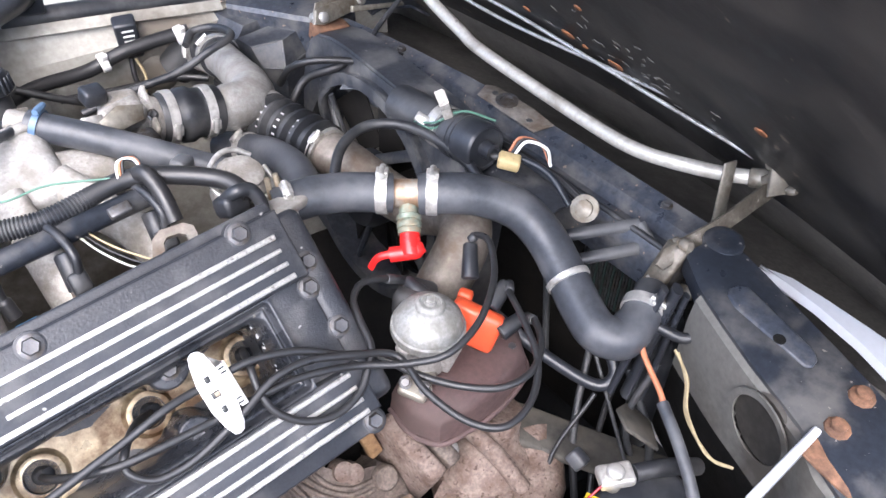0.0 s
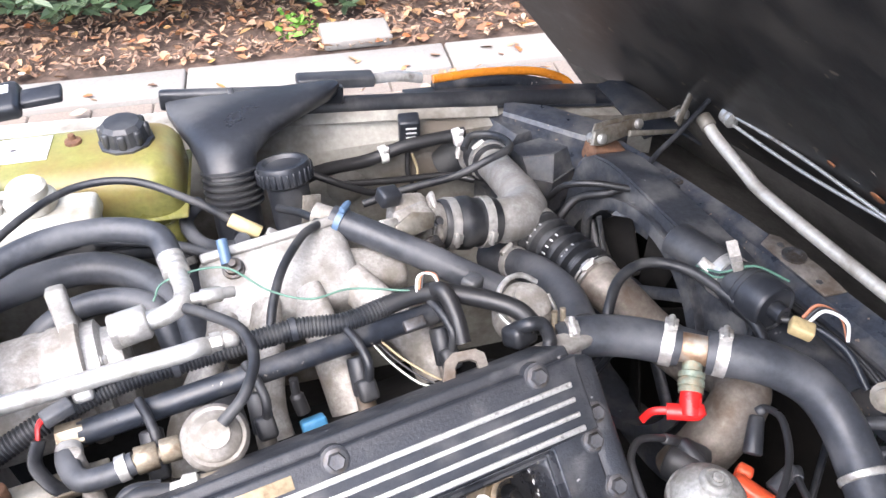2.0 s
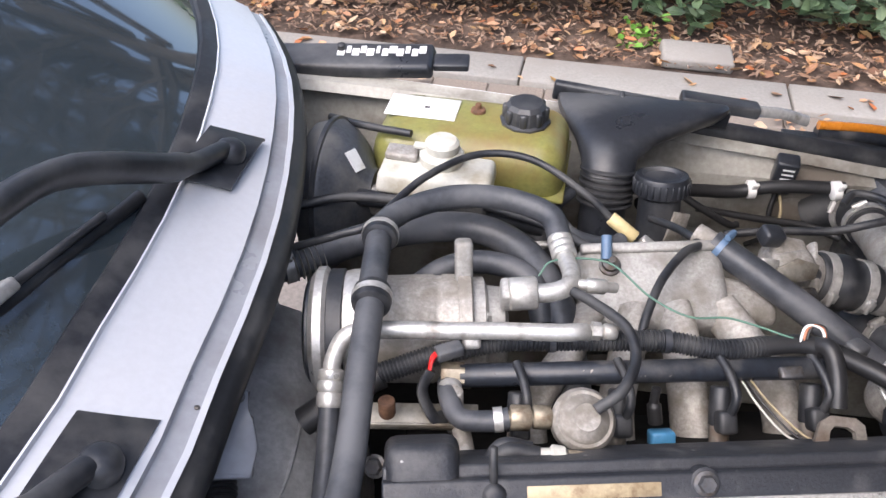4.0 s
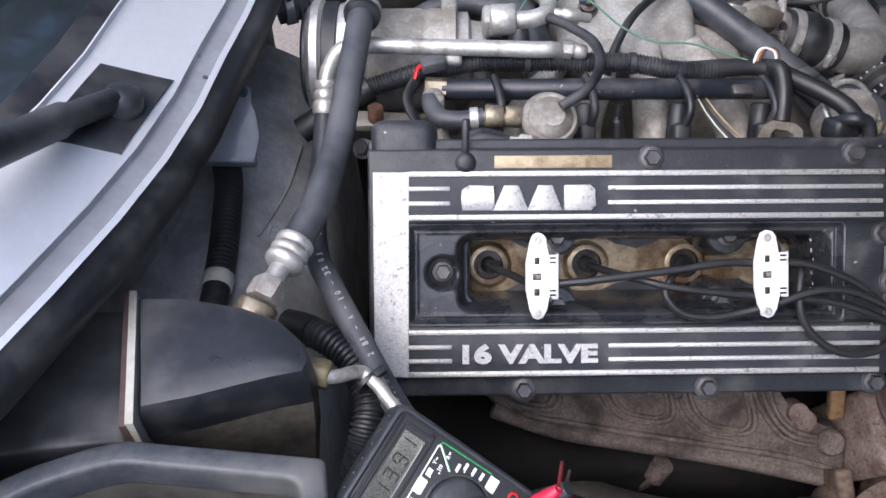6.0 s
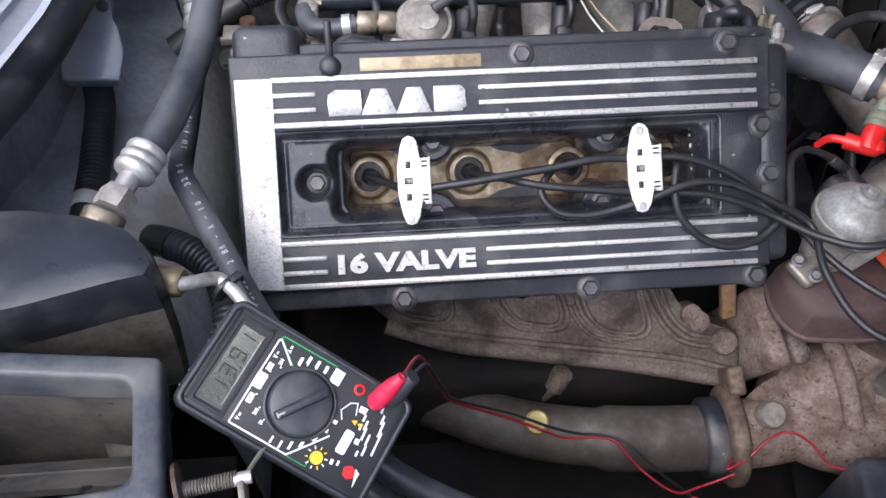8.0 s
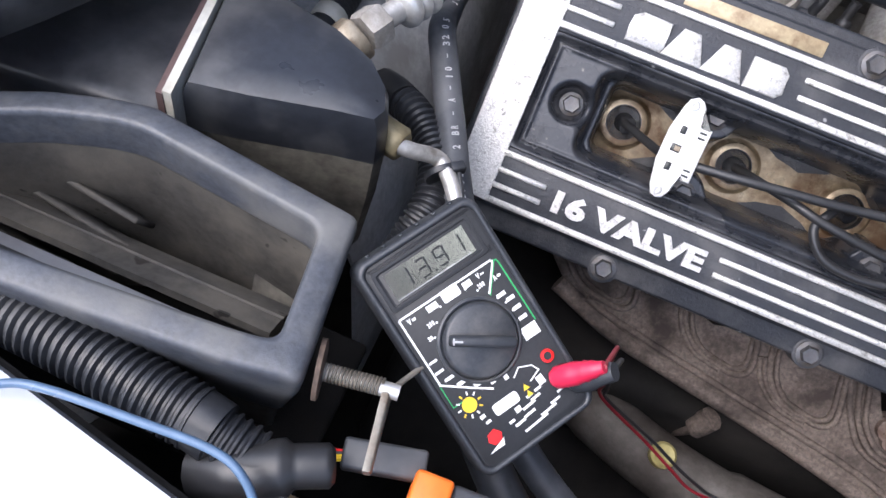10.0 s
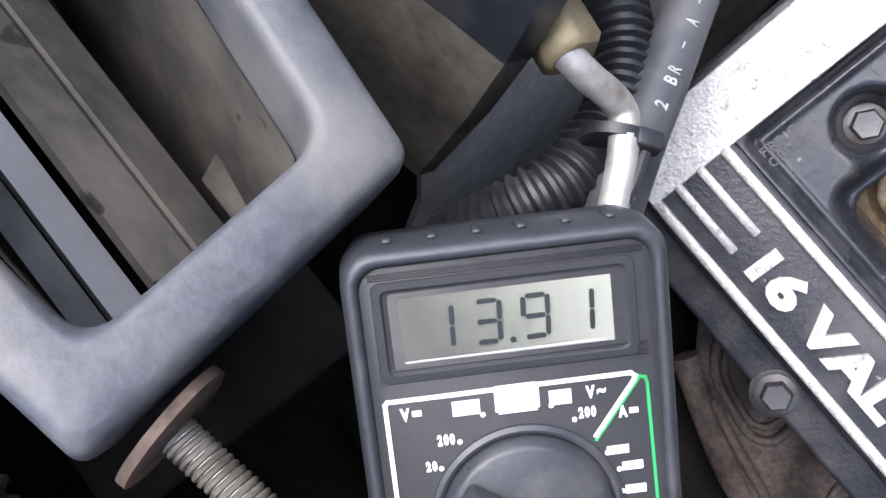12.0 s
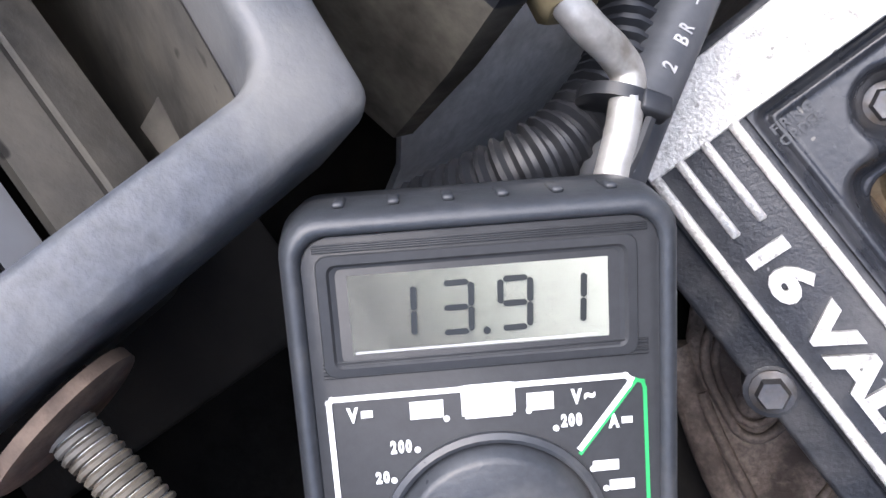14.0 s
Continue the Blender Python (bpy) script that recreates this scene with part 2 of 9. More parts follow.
KERB = mat("concrete_kerb", (0.29, 0.275, 0.25), 0.85, vary=0.14, scale=3, dirt=(0.26, 0.24, 0.215), dirt_amount=0.35, bump=0.5, grain=90)
PAVER = mat("paving_brick", (0.235, 0.195, 0.16), 0.85, vary=0.22, scale=5, dirt=(0.22, 0.19, 0.16), bump=0.4, grain=110)
SOIL = mat("bed_soil", (0.145, 0.10, 0.075), 0.95, vary=0.5, scale=7, dirt=(0.05, 0.034, 0.026), dirt_amount=0.4, bump=1.0, grain=45)
ASPHALT = mat("paved_ground", (0.27, 0.235, 0.205), 0.9, vary=0.25, scale=4, bump=0.4, grain=80)


def leaf_mat(name, stops, rough=0.6):
    m = bpy.data.materials.new(name)
    m.use_nodes = True
    n, l = m.node_tree.nodes, m.node_tree.links
    g = n.new("ShaderNodeNewGeometry")
    ramp = n.new("ShaderNodeValToRGB")
    e = ramp.color_ramp.elements
    e[0].position, e[0].color = 0.0, (*stops[0], 1)
    e[1].position, e[1].color = 1.0, (*stops[-1], 1)
    for i, c in enumerate(stops[1:-1], 1):
        x = e.new(i / (len(stops) - 1))
        x.color = (*c, 1)
    l.new(g.outputs["Random Per Island"], ramp.inputs[0])
    l.new(ramp.outputs[0], n["Principled BSDF"].inputs["Base Color"])
    n["Principled BSDF"].inputs["Roughness"].default_value = rough
    return m


LITTER = leaf_mat("dry_leaves", [(0.26, 0.13, 0.07), (0.42, 0.22, 0.10), (0.52, 0.34, 0.19), (0.30, 0.17, 0.10), (0.58, 0.44, 0.30), (0.46, 0.15, 0.05), (0.18, 0.10, 0.06), (0.50, 0.30, 0.10)], 0.7)
BARKBITS = leaf_mat("bark_bits", [(0.09, 0.055, 0.04), (0.22, 0.14, 0.095), (0.34, 0.24, 0.17), (0.14, 0.085, 0.06), (0.28, 0.15, 0.08), (0.42, 0.32, 0.24)], 0.85)
HEDGE = leaf_mat("hedge_leaves", [(0.045, 0.075, 0.035), (0.085, 0.135, 0.065), (0.13, 0.19, 0.10), (0.06, 0.10, 0.05), (0.19, 0.25, 0.15)], 0.4)
WEED = leaf_mat("weed_leaves", [(0.10, 0.24, 0.03), (0.20, 0.40, 0.06)], 0.5)

# ---- tools ----
C = Matrix.Rotation(radians(-11), 4, "Z")            # the car's body stands a little askew to the engine
S45 = math.sqrt(0.5)


def E(x, s, n):
    """A place on the slanted engine: x along it, s down its slope, n out of its cover."""
    return Vector((x, -S45 * s - S45 * n, 0.93 - S45 * s + S45 * n))


ENGINE = Matrix(((1, 0, 0, 0), (0, S45, -S45, 0), (0, S45, S45, 0.93), (0, 0, 0, 1)))   # local y runs up the slope, z out of it


def V(*p):
    return Vector(p)


def B(u, v, z):
    """A place in the body's frame: u to the front, v to the car's left."""
    return C @ Vector((u, v, z))


def thing(name, label, category, base, group="", kind=""):
    ob = new(name)
    ob.empty_display_size = 0.02
    ob.matrix_world = Matrix.Translation(base)
    return tagged(ob, label, category, group, kind)


def mesh_of(name, bm, material, smooth=35):
    me = bpy.data.meshes.new(name)
    bmesh.ops.recalc_face_normals(bm, faces=bm.faces)
    bm.to_mesh(me)
    bm.free()
    me.materials.append(material)
    if smooth:
        me.shade_smooth()
        me.set_sharp_from_angle(angle=radians(smooth))
    return me


def part(name, bm, material, parent=None, label="", smooth=47, m=None):
    me = bm if isinstance(bm, bpy.types.Mesh) else mesh_of(name, bm, material, smooth)
    ob = new(name, me)
    if m is not None:
        ob.matrix_basis = m
    if parent is not None:
        ob.parent = parent
        w = parent.matrix_basis.copy()
        if parent.parent:
            w = parent.parent.matrix_basis @ parent.matrix_parent_inverse @ w
        ob.matrix_parent_inverse = w.inverted()
    if label:
        tagged(ob, label)
    return ob


def single(name, bm, material, label, category, group="", kind="", smooth=47, m=None):
    return tagged(part(name, bm, material, None, "", smooth, m), label, category, group, kind)


def spline(pts, n=8):
    pts = [Vector(p) for p in pts]
    if len(pts) < 3:
        return [pts[0].lerp(pts[1], i / n) for i in range(n + 1)]
    ext = [pts[0] * 2 - pts[1], *pts, pts[-1] * 2 - pts[-2]]
    out = []
    for i in range(len(pts) - 1):
        p0, p1, p2, p3 = ext[i:i + 4]
        for k in range(n):
            t = k / n
            out.append(0.5 * (2 * p1 + (p2 - p0) * t + (2 * p0 - 5 * p1 + 4 * p2 - p3) * t * t + (3 * p1 - p0 - 3 * p2 + p3) * t ** 3))
    return out + [pts[-1]]


def resample(path, step):
    out, left = [path[0]], step
    for a, b in zip(path, path[1:]):
        d = (b - a).length
        while d >= left and d > 1e-9:
            a = a + (b - a) * (left / d)
            out.append(a)
            d, left = (b - a).length, step
        left -= d
    return out + [path[-1]] if (out[-1] - path[-1]).length > step * 0.3 else out


def sweep(bm, path, radii, seg=12, caps=True, squash=1.0):
    """A tube along a path; radii: one, or one for each point."""
    if not hasattr(radii, "__len__"):
        radii = [radii] * len(path)
    rings, side = [], None
    for i, p in enumerate(path):
        d = (path[min(i + 1, len(path) - 1)] - path[max(i - 1, 0)]).normalized()
        if side is None:
            side = d.orthogonal().normalized()
        side = (side - d * side.dot(d)).normalized()
        up = d.cross(side)
        rings.append([bm.verts.new(p + (side * math.cos(a) + up * math.sin(a) * squash) * radii[i])
                      for a in (2 * math.pi * k / seg for k in range(seg))])
    for a, b in zip(rings, rings[1:]):
        for k in range(seg):
            bm.faces.new((a[k], a[(k + 1) % seg], b[(k + 1) % seg], b[k]))
    if caps:
        bm.faces.new(rings[0][::-1])
        bm.faces.new(rings[-1])
    return bm


def tube(pts, r, seg=12, n=8, bm=None, squash=1.0):
    return sweep(bm or bmesh.new(), spline(pts, n), r, seg, True, squash)


def corrugated(pts, r, pitch=0.006, depth=0.0018, seg=12, bm=None):
    path = resample(spline(pts, 16), pitch / 4)
    return sweep(bm or bmesh.new(), path, [r + depth * (0.5 if i % 4 in (1, 2) else -0.5) for i in range(len(path))], seg)


def axis_m(p, d, up=None):
    """A pose at p whose z runs along d."""
    d = Vector(d).normalized()
    x = Vector(up) if up is not None else d.orthogonal()
    x = (x - d * x.dot(d)).normalized()
    y = d.cross(x)
    return Matrix.Translation(p) @ Matrix((x, y, d)).transposed().to_4x4()


def lathe(profile, m=Matrix(), seg=24, bm=None):
    """A turned form: profile of (radius, height) along m's z."""
    bm = bm or bmesh.new()
    rings = []
    for r, z in profile:
        if r < 1e-6:
            rings.append([bm.verts.new(m @ Vector((0, 0, z)))])
        else:
            rings.append([bm.verts.new(m @ Vector((r * math.cos(a), r * math.sin(a), z))) for a in (2 * math.pi * k / seg for k in range(seg))])
    for a, b in zip(rings, rings[1:]):
        for k in range(seg):
            q = [a[k % len(a)], a[(k + 1) % len(a)], b[(k + 1) % len(b)], b[k % len(b)]]
            q = [v for i, v in enumerate(q) if v not in q[:i]]
            if len(q) > 2:
                bm.faces.new(q)
    for ring, flip in ((rings[0], True), (rings[-1], False)):
        if len(ring) > 2:
            bm.faces.new(ring[::-1] if flip else ring)
    return bm


def rod(a, b, r, seg=16, bm=None, r2=None, edge=0.0):
    a, b = Vector(a), Vector(b)
    h, r2 = (b - a).length, r if r2 is None else r2
    prof = [(r - edge, 0), (r, edge), (r2, h - edge), (r2 - edge, h)] if edge else [(r, 0), (r2, h)]
    return lathe(prof, axis_m(a, b - a), seg, bm)


def box(size, m=Matrix(), bevel=0.0, seg=2, bm=None, taper=None):
    """A box with its middle at m; taper shrinks its top by (x, y)."""
    bm = bm or bmesh.new()
    made = bmesh.ops.create_cube(bm, size=1)["verts"]
    for v in made:
        k = taper if taper and v.co.z > 0 else (1, 1)
        v.co = Vector((v.co.x * size[0] * k[0], v.co.y * size[1] * k[1], v.co.z * size[2]))
    if bevel:
        edges = list({e for v in made for e in v.link_edges})
        res = bmesh.ops.bevel(bm, geom=edges, offset=bevel, segments=seg, affect="EDGES", profile=0.5)
        made = list({v for f in res["faces"] for v in f.verts} | {v for v in made if v.is_valid})
    for v in made:
        v.co = m @ v.co
    return bm


def prism(outline, thick, m=Matrix(), bevel=0.0, seg=2, bm=None):
    """A flat outline made solid, from local z 0 up to thick."""
    bm = bm or bmesh.new()
    lo = [bm.verts.new((x, y, 0)) for x, y in outline]
    hi = [bm.verts.new((x, y, thick)) for x, y in outline]
    n = len(outline)
    bm.faces.new(lo[::-1])
    top = bm.faces.new(hi)
    for i in range(n):
        bm.faces.new((lo[i], lo[(i + 1) % n], hi[(i + 1) % n], hi[i]))
    made = lo + hi
    if bevel:
        res = bmesh.ops.bevel(bm, geom=list(top.edges), offset=bevel, segments=seg, affect="EDGES", profile=0.5)
        made = list({v for f in res["faces"] for v in f.verts} | {v for v in made if v.is_valid})
    for v in made:
        v.co = m @ v.co
    return bm


def ring_prism(outer, inner, thick, m=Matrix(), bm=None):
    """A frame between two outlines with as many corners each."""
    bm = bm or bmesh.new()
    n = len(outer)
    vs = [[bm.verts.new(m @ Vector((x, y, z))) for x, y in line] for line, z in ((outer, 0), (outer, thick), (inner, thick), (inner, 0))]
    for a, b in zip(vs, vs[1:] + vs[:1]):
        for i in range(n):
            bm.faces.new((a[i], a[(i + 1) % n], b[(i + 1) % n], b[i]))
    return bm


def rounded(w, h, r, seg=4, cx=0.0, cy=0.0):
    out = []
    for i, (sx, sy) in enumerate(((1, 1), (-1, 1), (-1, -1), (1, -1))):
        for k in range(seg + 1):
            a = radians(90 * i + 90 * k / seg)
            out.append((cx + sx * (w / 2 - r) + r * math.cos(a), cy + sy * (h / 2 - r) + r * math.sin(a)))
    return out


def terraces(xs, ys, heights, floor, m=Matrix(), bevel=0.0, seg=2):
    """A stepped block: heights[row][column] over the cells of a grid, down to floor; None leaves a cell open to the floor."""
    bm = bmesh.new()
    pool = {}

    def vert(x, y, z):
        key = (round(x, 5), round(y, 5), round(z, 5))
        if key not in pool:
            pool[key] = bm.verts.new(key)
        return pool[key]

    def h(j, i):
        return heights[j][i] if 0 <= j < len(heights) and 0 <= i < len(heights[0]) else floor
    for j in range(len(ys) - 1):
        for i in range(len(xs) - 1):
            a, x0, x1, y0, y1 = h(j, i), xs[i], xs[i + 1], ys[j], ys[j + 1]
            if a > floor:
                bm.faces.new([vert(x0, y0, a), vert(x1, y0, a), vert(x1, y1, a), vert(x0, y1, a)])
            for (dj, di), (p, q) in {(0, 1): ((x1, y0), (x1, y1)), (1, 0): ((x1, y1), (x0, y1)), (0, -1): ((x0, y1), (x0, y0)), (-1, 0): ((x0, y0), (x1, y0))}.items():
                b = h(j + dj, i + di)
                if b < a:
                    bm.faces.new([vert(*p, b), vert(*q, b), vert(*q, a), vert(*p, a)])
    bmesh.ops.dissolve_limit(bm, angle_limit=radians(1), verts=bm.verts, edges=bm.edges)
    if bevel:
        sharp = [e for e in bm.edges if len(e.link_faces) == 2 and e.calc_face_angle(0) > radians(40)]
        bmesh.ops.bevel(bm, geom=sharp, offset=bevel, segments=seg, affect="EDGES", profile=0.5, clamp_overlap=True)
    bm.transform(m)
    return bm


def hex_bolt(r=0.008, h=0.007, flange=0.0):
    bm = bmesh.new()
    if flange:
        lathe([(flange, 0), (flange, 0.0015), (r * 0.9, 0.0025)], Matrix(), 16, bm)
    lathe([(r, 0.001), (r, h * 0.75), (r * 0.85, h), (r * 0.3, h * 0.96), (0, h * 0.96)], Matrix(), 6, bm)
    return bm


BOLT_MESH = mesh_of("bolt", hex_bolt(0.0075, 0.007, 0.010), BOLT, 30)
SMALL_BOLT = mesh_of("small_bolt", hex_bolt(0.005, 0.005, 0.007), BOLT, 30)
STEEL_BOLT = mesh_of("steel_bolt", hex_bolt(0.006, 0.006, 0.009), STEEL, 30)


def hose_clamp(name, parent, p, d, r, up, material=None, width=0.010):
    """A worm-drive clamp round a hose, with its screw housing."""
    material = material or STEEL
    m = axis_m(p, d, up)
    bm = lathe([(r + 0.0002, -width / 2), (r + 0.0018, -width / 2), (r + 0.0018, width / 2), (r + 0.0002, width / 2)], m, 28)
    c = part(name, bm, material, parent)
    part("screw", rod(m @ Vector((r + 0.004, -0.010, 0)), m @ Vector((r + 0.004, 0.010, 0)), 0.0035, 10, box((0.006, 0.013, width * 1.1), m @ Matrix.Translation((r + 0.003, 0, 0)), 0.001)), material, c)
    return c


def sheet(grid, thick, bm=None):
    """A curved panel from a grid of places, thickened downwards by thick."""
    bm = bm or bmesh.new()
    rows = [[bm.verts.new(p) for p in row] for row in grid]
    faces = [bm.faces.new((a[i], a[i + 1], b[i + 1], b[i])) for a, b in zip(rows, rows[1:]) for i in range(len(a) - 1)]
    bmesh.ops.recalc_face_normals(bm, faces=faces)
    bmesh.ops.solidify(bm, geom=faces, thickness=thick)
    return bm


def letters(text, size, depth, m, fit_width=None, bold=0.018):
    """Raised letters in the built-in font, their lower left corner at m."""
    cu = bpy.data.curves.new("text", "FONT")
    cu.body, cu.size, cu.extrude, cu.resolution_u, cu.offset = text, size, depth / 2, 3, size * bold
    ob = bpy.data.objects.new("text", cu)
    scene.collection.objects.link(ob)
    me = bpy.data.meshes.new_from_object(ob.evaluated_get(bpy.context.evaluated_depsgraph_get()))
    bpy.data.objects.remove(ob)
    bm = bmesh.new()
    bm.from_mesh(me)
    bpy.data.meshes.remove(me)
    x0, x1 = min(v.co.x for v in bm.verts), max(v.co.x for v in bm.verts)
    y0, y1 = min(v.co.y for v in bm.verts), max(v.co.y for v in bm.verts)
    k = fit_width / (x1 - x0) if fit_width else 1.0
    for v in bm.verts:
        v.co = Vector(((v.co.x - x0) * k, (v.co.y - y0) * (size / (y1 - y0)), v.co.z + depth / 2))
    bm.transform(m)
    return bm

# ---- ground and bed ----
K = Matrix.Rotation(radians(-14.5), 4, "Z")


def G(a, b, z):
    """A place beside the kerb: a along it, b away from the car past its near edge."""
    return Vector((0.154, 2.15, 0)) + K @ Vector((a, b, z))


bm = bmesh.new()
bmesh.ops.create_grid(bm, x_segments=2, y_segments=2, size=60)
bm.transform(Matrix.Translation((0, 0, 0.088)))
single("ground", bm, ASPHALT, "grey brick paved ground under the car", "ground", kind="structure")
pavement = thing("pavement", "weathered brick paving between car and kerb", "pavement", G(0, -0.4, 0), kind="structure")
paver_mesh = mesh_of("paver", box((0.196, 0.096, 0.05), Matrix.Translation((0, 0, -0.025)), 0.004, 1), PAVER, 30)
for j in range(7):
    for i in range(22):
        part("paver", paver_mesh, PAVER, pavement, m=Matrix.Translation(G(-1.6 + i * 0.2 + (0.1 if j % 2 else 0), -0.015 - j * 0.1, 0.100 + random.uniform(-0.002, 0.002))) @ K)
for i, (a0, a1) in enumerate(((-6.0, -1.02), (-1.01, 0.0), (0.006, 0.93), (0.938, 2.0), (2.01, 6.0))):
    bm = box((a1 - a0, 0.187, 0.3), Matrix.Translation(G((a0 + a1) / 2, 0.1315, -0.03)) @ K, 0.008, 2)
    single("kerb_stone", bm, KERB, "pale concrete kerb stone with a cracked joint", "kerb", "kerb stones", "structure")
rows = []
for j in range(15):
    b = 0.22 + j * 0.16
    rows.append([G(-4 + i * 0.16, b, 0.10 + 0.012 * j + 0.02 * noise.noise((i * 0.6, j * 0.6, 2))) for i in range(51)])
single("garden_bed", sheet(rows, 0.08), SOIL, "brown soil of a planting bed behind the kerb", "soil", kind="structure")


def leaf_patch(name, count, place, size, material, label, category, curl=0.35, wide=0.6, lift=0.0, stand=False):
    """Many small folded leaves in one object."""
    verts, faces = [], []
    for k in range(count):
        p = place()
        s = size * random.uniform(0.55, 1.35)
        e = Euler((random.uniform(-0.5, 0.5) + (0.5 if stand else 0), random.uniform(-0.5, 0.5), random.uniform(0, 6.28))).to_matrix()
        i, w, c = len(verts), s * wide * random.uniform(0.7, 1.2), s * curl * random.uniform(-0.3, 1.0)
        shape = [(-s / 2, 0, 0), (-s * 0.15, w / 2, c * 0.6), (s * 0.25, w * 0.36, c * 0.7), (s / 2, 0, c * 0.5), (s * 0.25, -w * 0.36, c * 0.7), (-s * 0.15, -w / 2, c * 0.6), (0, 0, c * 0.1)]
        verts += [p + e @ Vector(q) + Vector((0, 0, lift)) for q in shape]
        faces += [(i, i + 6, i + 1), (i + 1, i + 6, i + 2), (i + 2, i + 6, i + 3), (i + 3, i + 6, i + 4), (i + 4, i + 6, i + 5), (i + 5, i + 6, i)]
    me = bpy.data.meshes.new(name)
    me.from_pydata(verts, [], faces)
    me.materials.append(material)
    return tagged(new(name, me), label, category, kind="stuff")


def on_bed():
    a, b = random.uniform(-2.6, 2.4), random.uniform(0.25, 1.5)
    return G(a, b, 0.115 + (b - 0.22) * 0.075 + random.uniform(0, 0.02))


leaf_patch("fallen_leaves", 2400, on_bed, 0.046, LITTER, "dry brown and orange fallen leaves on the bed", "leaf litter")
leaf_patch("bark_litter", 14000, on_bed, 0.030, BARKBITS, "small brown bark chips and leaf scraps", "leaf litter", wide=0.35)
leaf_patch("paving_leaves", 60, lambda: G(random.uniform(-1.6, 1.8), random.uniform(-0.25, 0.2), 0.125) + Vector((0, 0, 0.0)), 0.05, LITTER, "a few fallen leaves lying along the kerb", "leaf litter")
weed_at = G(0.42, 0.42, 0.12)
leaf_patch("weed", 70, lambda: weed_at + Vector((random.gauss(0, 0.045), random.gauss(0, 0.03), abs(random.gauss(0, 0.04)))), 0.035, WEED, "small bright green weed in the bed", "weed", stand=True)
bm = box((0.26, 0.13, 0.05), Matrix.Translation(G(0.62, 0.33, 0.135)) @ K @ pose(0, 0, 0, 8, 3, 6), 0.012, 2)
single("stone_slab", bm, KERB, "flat broken concrete slab lying in the leaves", "stone")


def hedge_spot():
    a, b = random.uniform(-3.2, 3.4), 0.44 + random.uniform(0, 1) ** 1.5 * 0.9
    low = 0.235 + 0.13 * noise.noise((a * 2.6, 1.7, 3.1)) + 0.07 * noise.noise((a * 9, 4.7, 1.1)) + max(0, 0.56 - b) * 0.4
    return G(a, b, max(0.16, low) + random.uniform(0, 1) ** 1.6 * 0.9)


leaf_patch("hedge_foliage", 15000, hedge_spot, 0.078, HEDGE, "glossy green laurel hedge leaves with gaps", "hedge", curl=0.25, wide=0.42, stand=True)
hedge_core = bmesh.new()
for k in range(60):
    a = random.uniform(-3.2, 3.4)
    foot = G(a, random.uniform(1.25, 1.6), 0.12)
    tube([foot, foot + V(random.uniform(-0.1, 0.1), random.uniform(-0.1, 0.1), 0.5), foot + V(random.uniform(-0.25, 0.25), random.uniform(-0.3, 0.1), 1.0)], 0.008, 5, 4, hedge_core)
# stems take the near-black that stands for the hedge's inner shade
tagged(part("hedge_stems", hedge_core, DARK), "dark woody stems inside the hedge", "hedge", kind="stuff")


# bare trees behind the hedge
def bare_tree(p, h, forks=4):
    t = thing("bare_tree", "leafless grey tree standing behind the hedge", "tree", p, "bare trees")
    trunk = tube([p, p + V(0.05 * h, 0, 0.3 * h), p + V(0.02 * h, 0.03 * h, 0.55 * h)], [0.021 * h] * 6 + [0.016 * h] * 6 + [0.013 * h], 10, 6)
    part("trunk", trunk, BARK, t)
    twigs = bmesh.new()

    def grow(a, d, length, r, depth):
        b = a + d * length
        sweep(twigs, [a, a.lerp(b, 0.5) + V(random.uniform(-1, 1), random.uniform(-1, 1), 0) * length * 0.06, b], [r, r * 0.8, r * 0.55], 5)
        if depth:
            for _ in range(3):
                e = (d + V(random.uniform(-0.8, 0.8), random.uniform(-0.8, 0.8), random.uniform(-0.3, 0.5))).normalized()
                grow(a.lerp(b, random.uniform(0.5, 1.0)), e, length * random.uniform(0.6, 0.8), r * 0.55, depth - 1)
    for k in range(6):
        a = random.uniform(0, 6.28)
        grow(p + V(0.03 * h, 0.02 * h, h * random.uniform(0.3, 0.55)), V(math.cos(a), math.sin(a), 0.9).normalized(), h * 0.22, 0.010 * h, forks)
    part("limbs", twigs, BARK, t)


BARK = mat("tree_bark", (0.11, 0.095, 0.08), 0.9, vary=0.3, bump=0.5, grain=30)
for x, y, h in ((-1.5, 6.2, 7.5), (1.4, 7.4, 8.5), (-4.6, 7.2, 8.0), (4.4, 6.6, 7.0), (2.7, 5.2, 7.5), (0.4, 5.4, 7.0), (3.0, 8.8, 10.5), (5.8, 8.0, 9.5)):
    bare_tree(V(x, y, 0), h)
for x, y, h in ((1.3, 7.8, 13.0), (4.0, 8.4, 13.5), (-1.4, 8.2, 13.0)):
    bare_tree(V(x, y, 0), h, 5)

# ---- the car's body ----
def body_sheet(name, grid, thick, material, parent, label="", smooth=35):
    return part(name, sheet([[B(*p) for p in row] for row in grid], thick), material, parent, label, smooth)


def wing_top(u):
    """Height of the wing's upper flange along the car."""
    return 0.872 - 0.09 * u - 0.05 * u * u


US = [-0.55, -0.4, -0.25, -0.1, 0.05, 0.2, 0.35, 0.5, 0.62]
wing_l = thing("front_wing", "silver front wing with dirty grey inner panel and rubber seal", "car body", B(0, 0.72, 0.3), "front wings", "structure")
body_sheet("inner_panel", [[(u, 0.655 + 0.03 * (z > 0.85), min(z, wing_top(u) - 0.024)) for z in (0.30, 0.5, 0.62, 0.72, 0.8, 0.86, 0.95)] for u in US], 0.003, INNER, wing_l, "dirty beige-grey inner wing panel")
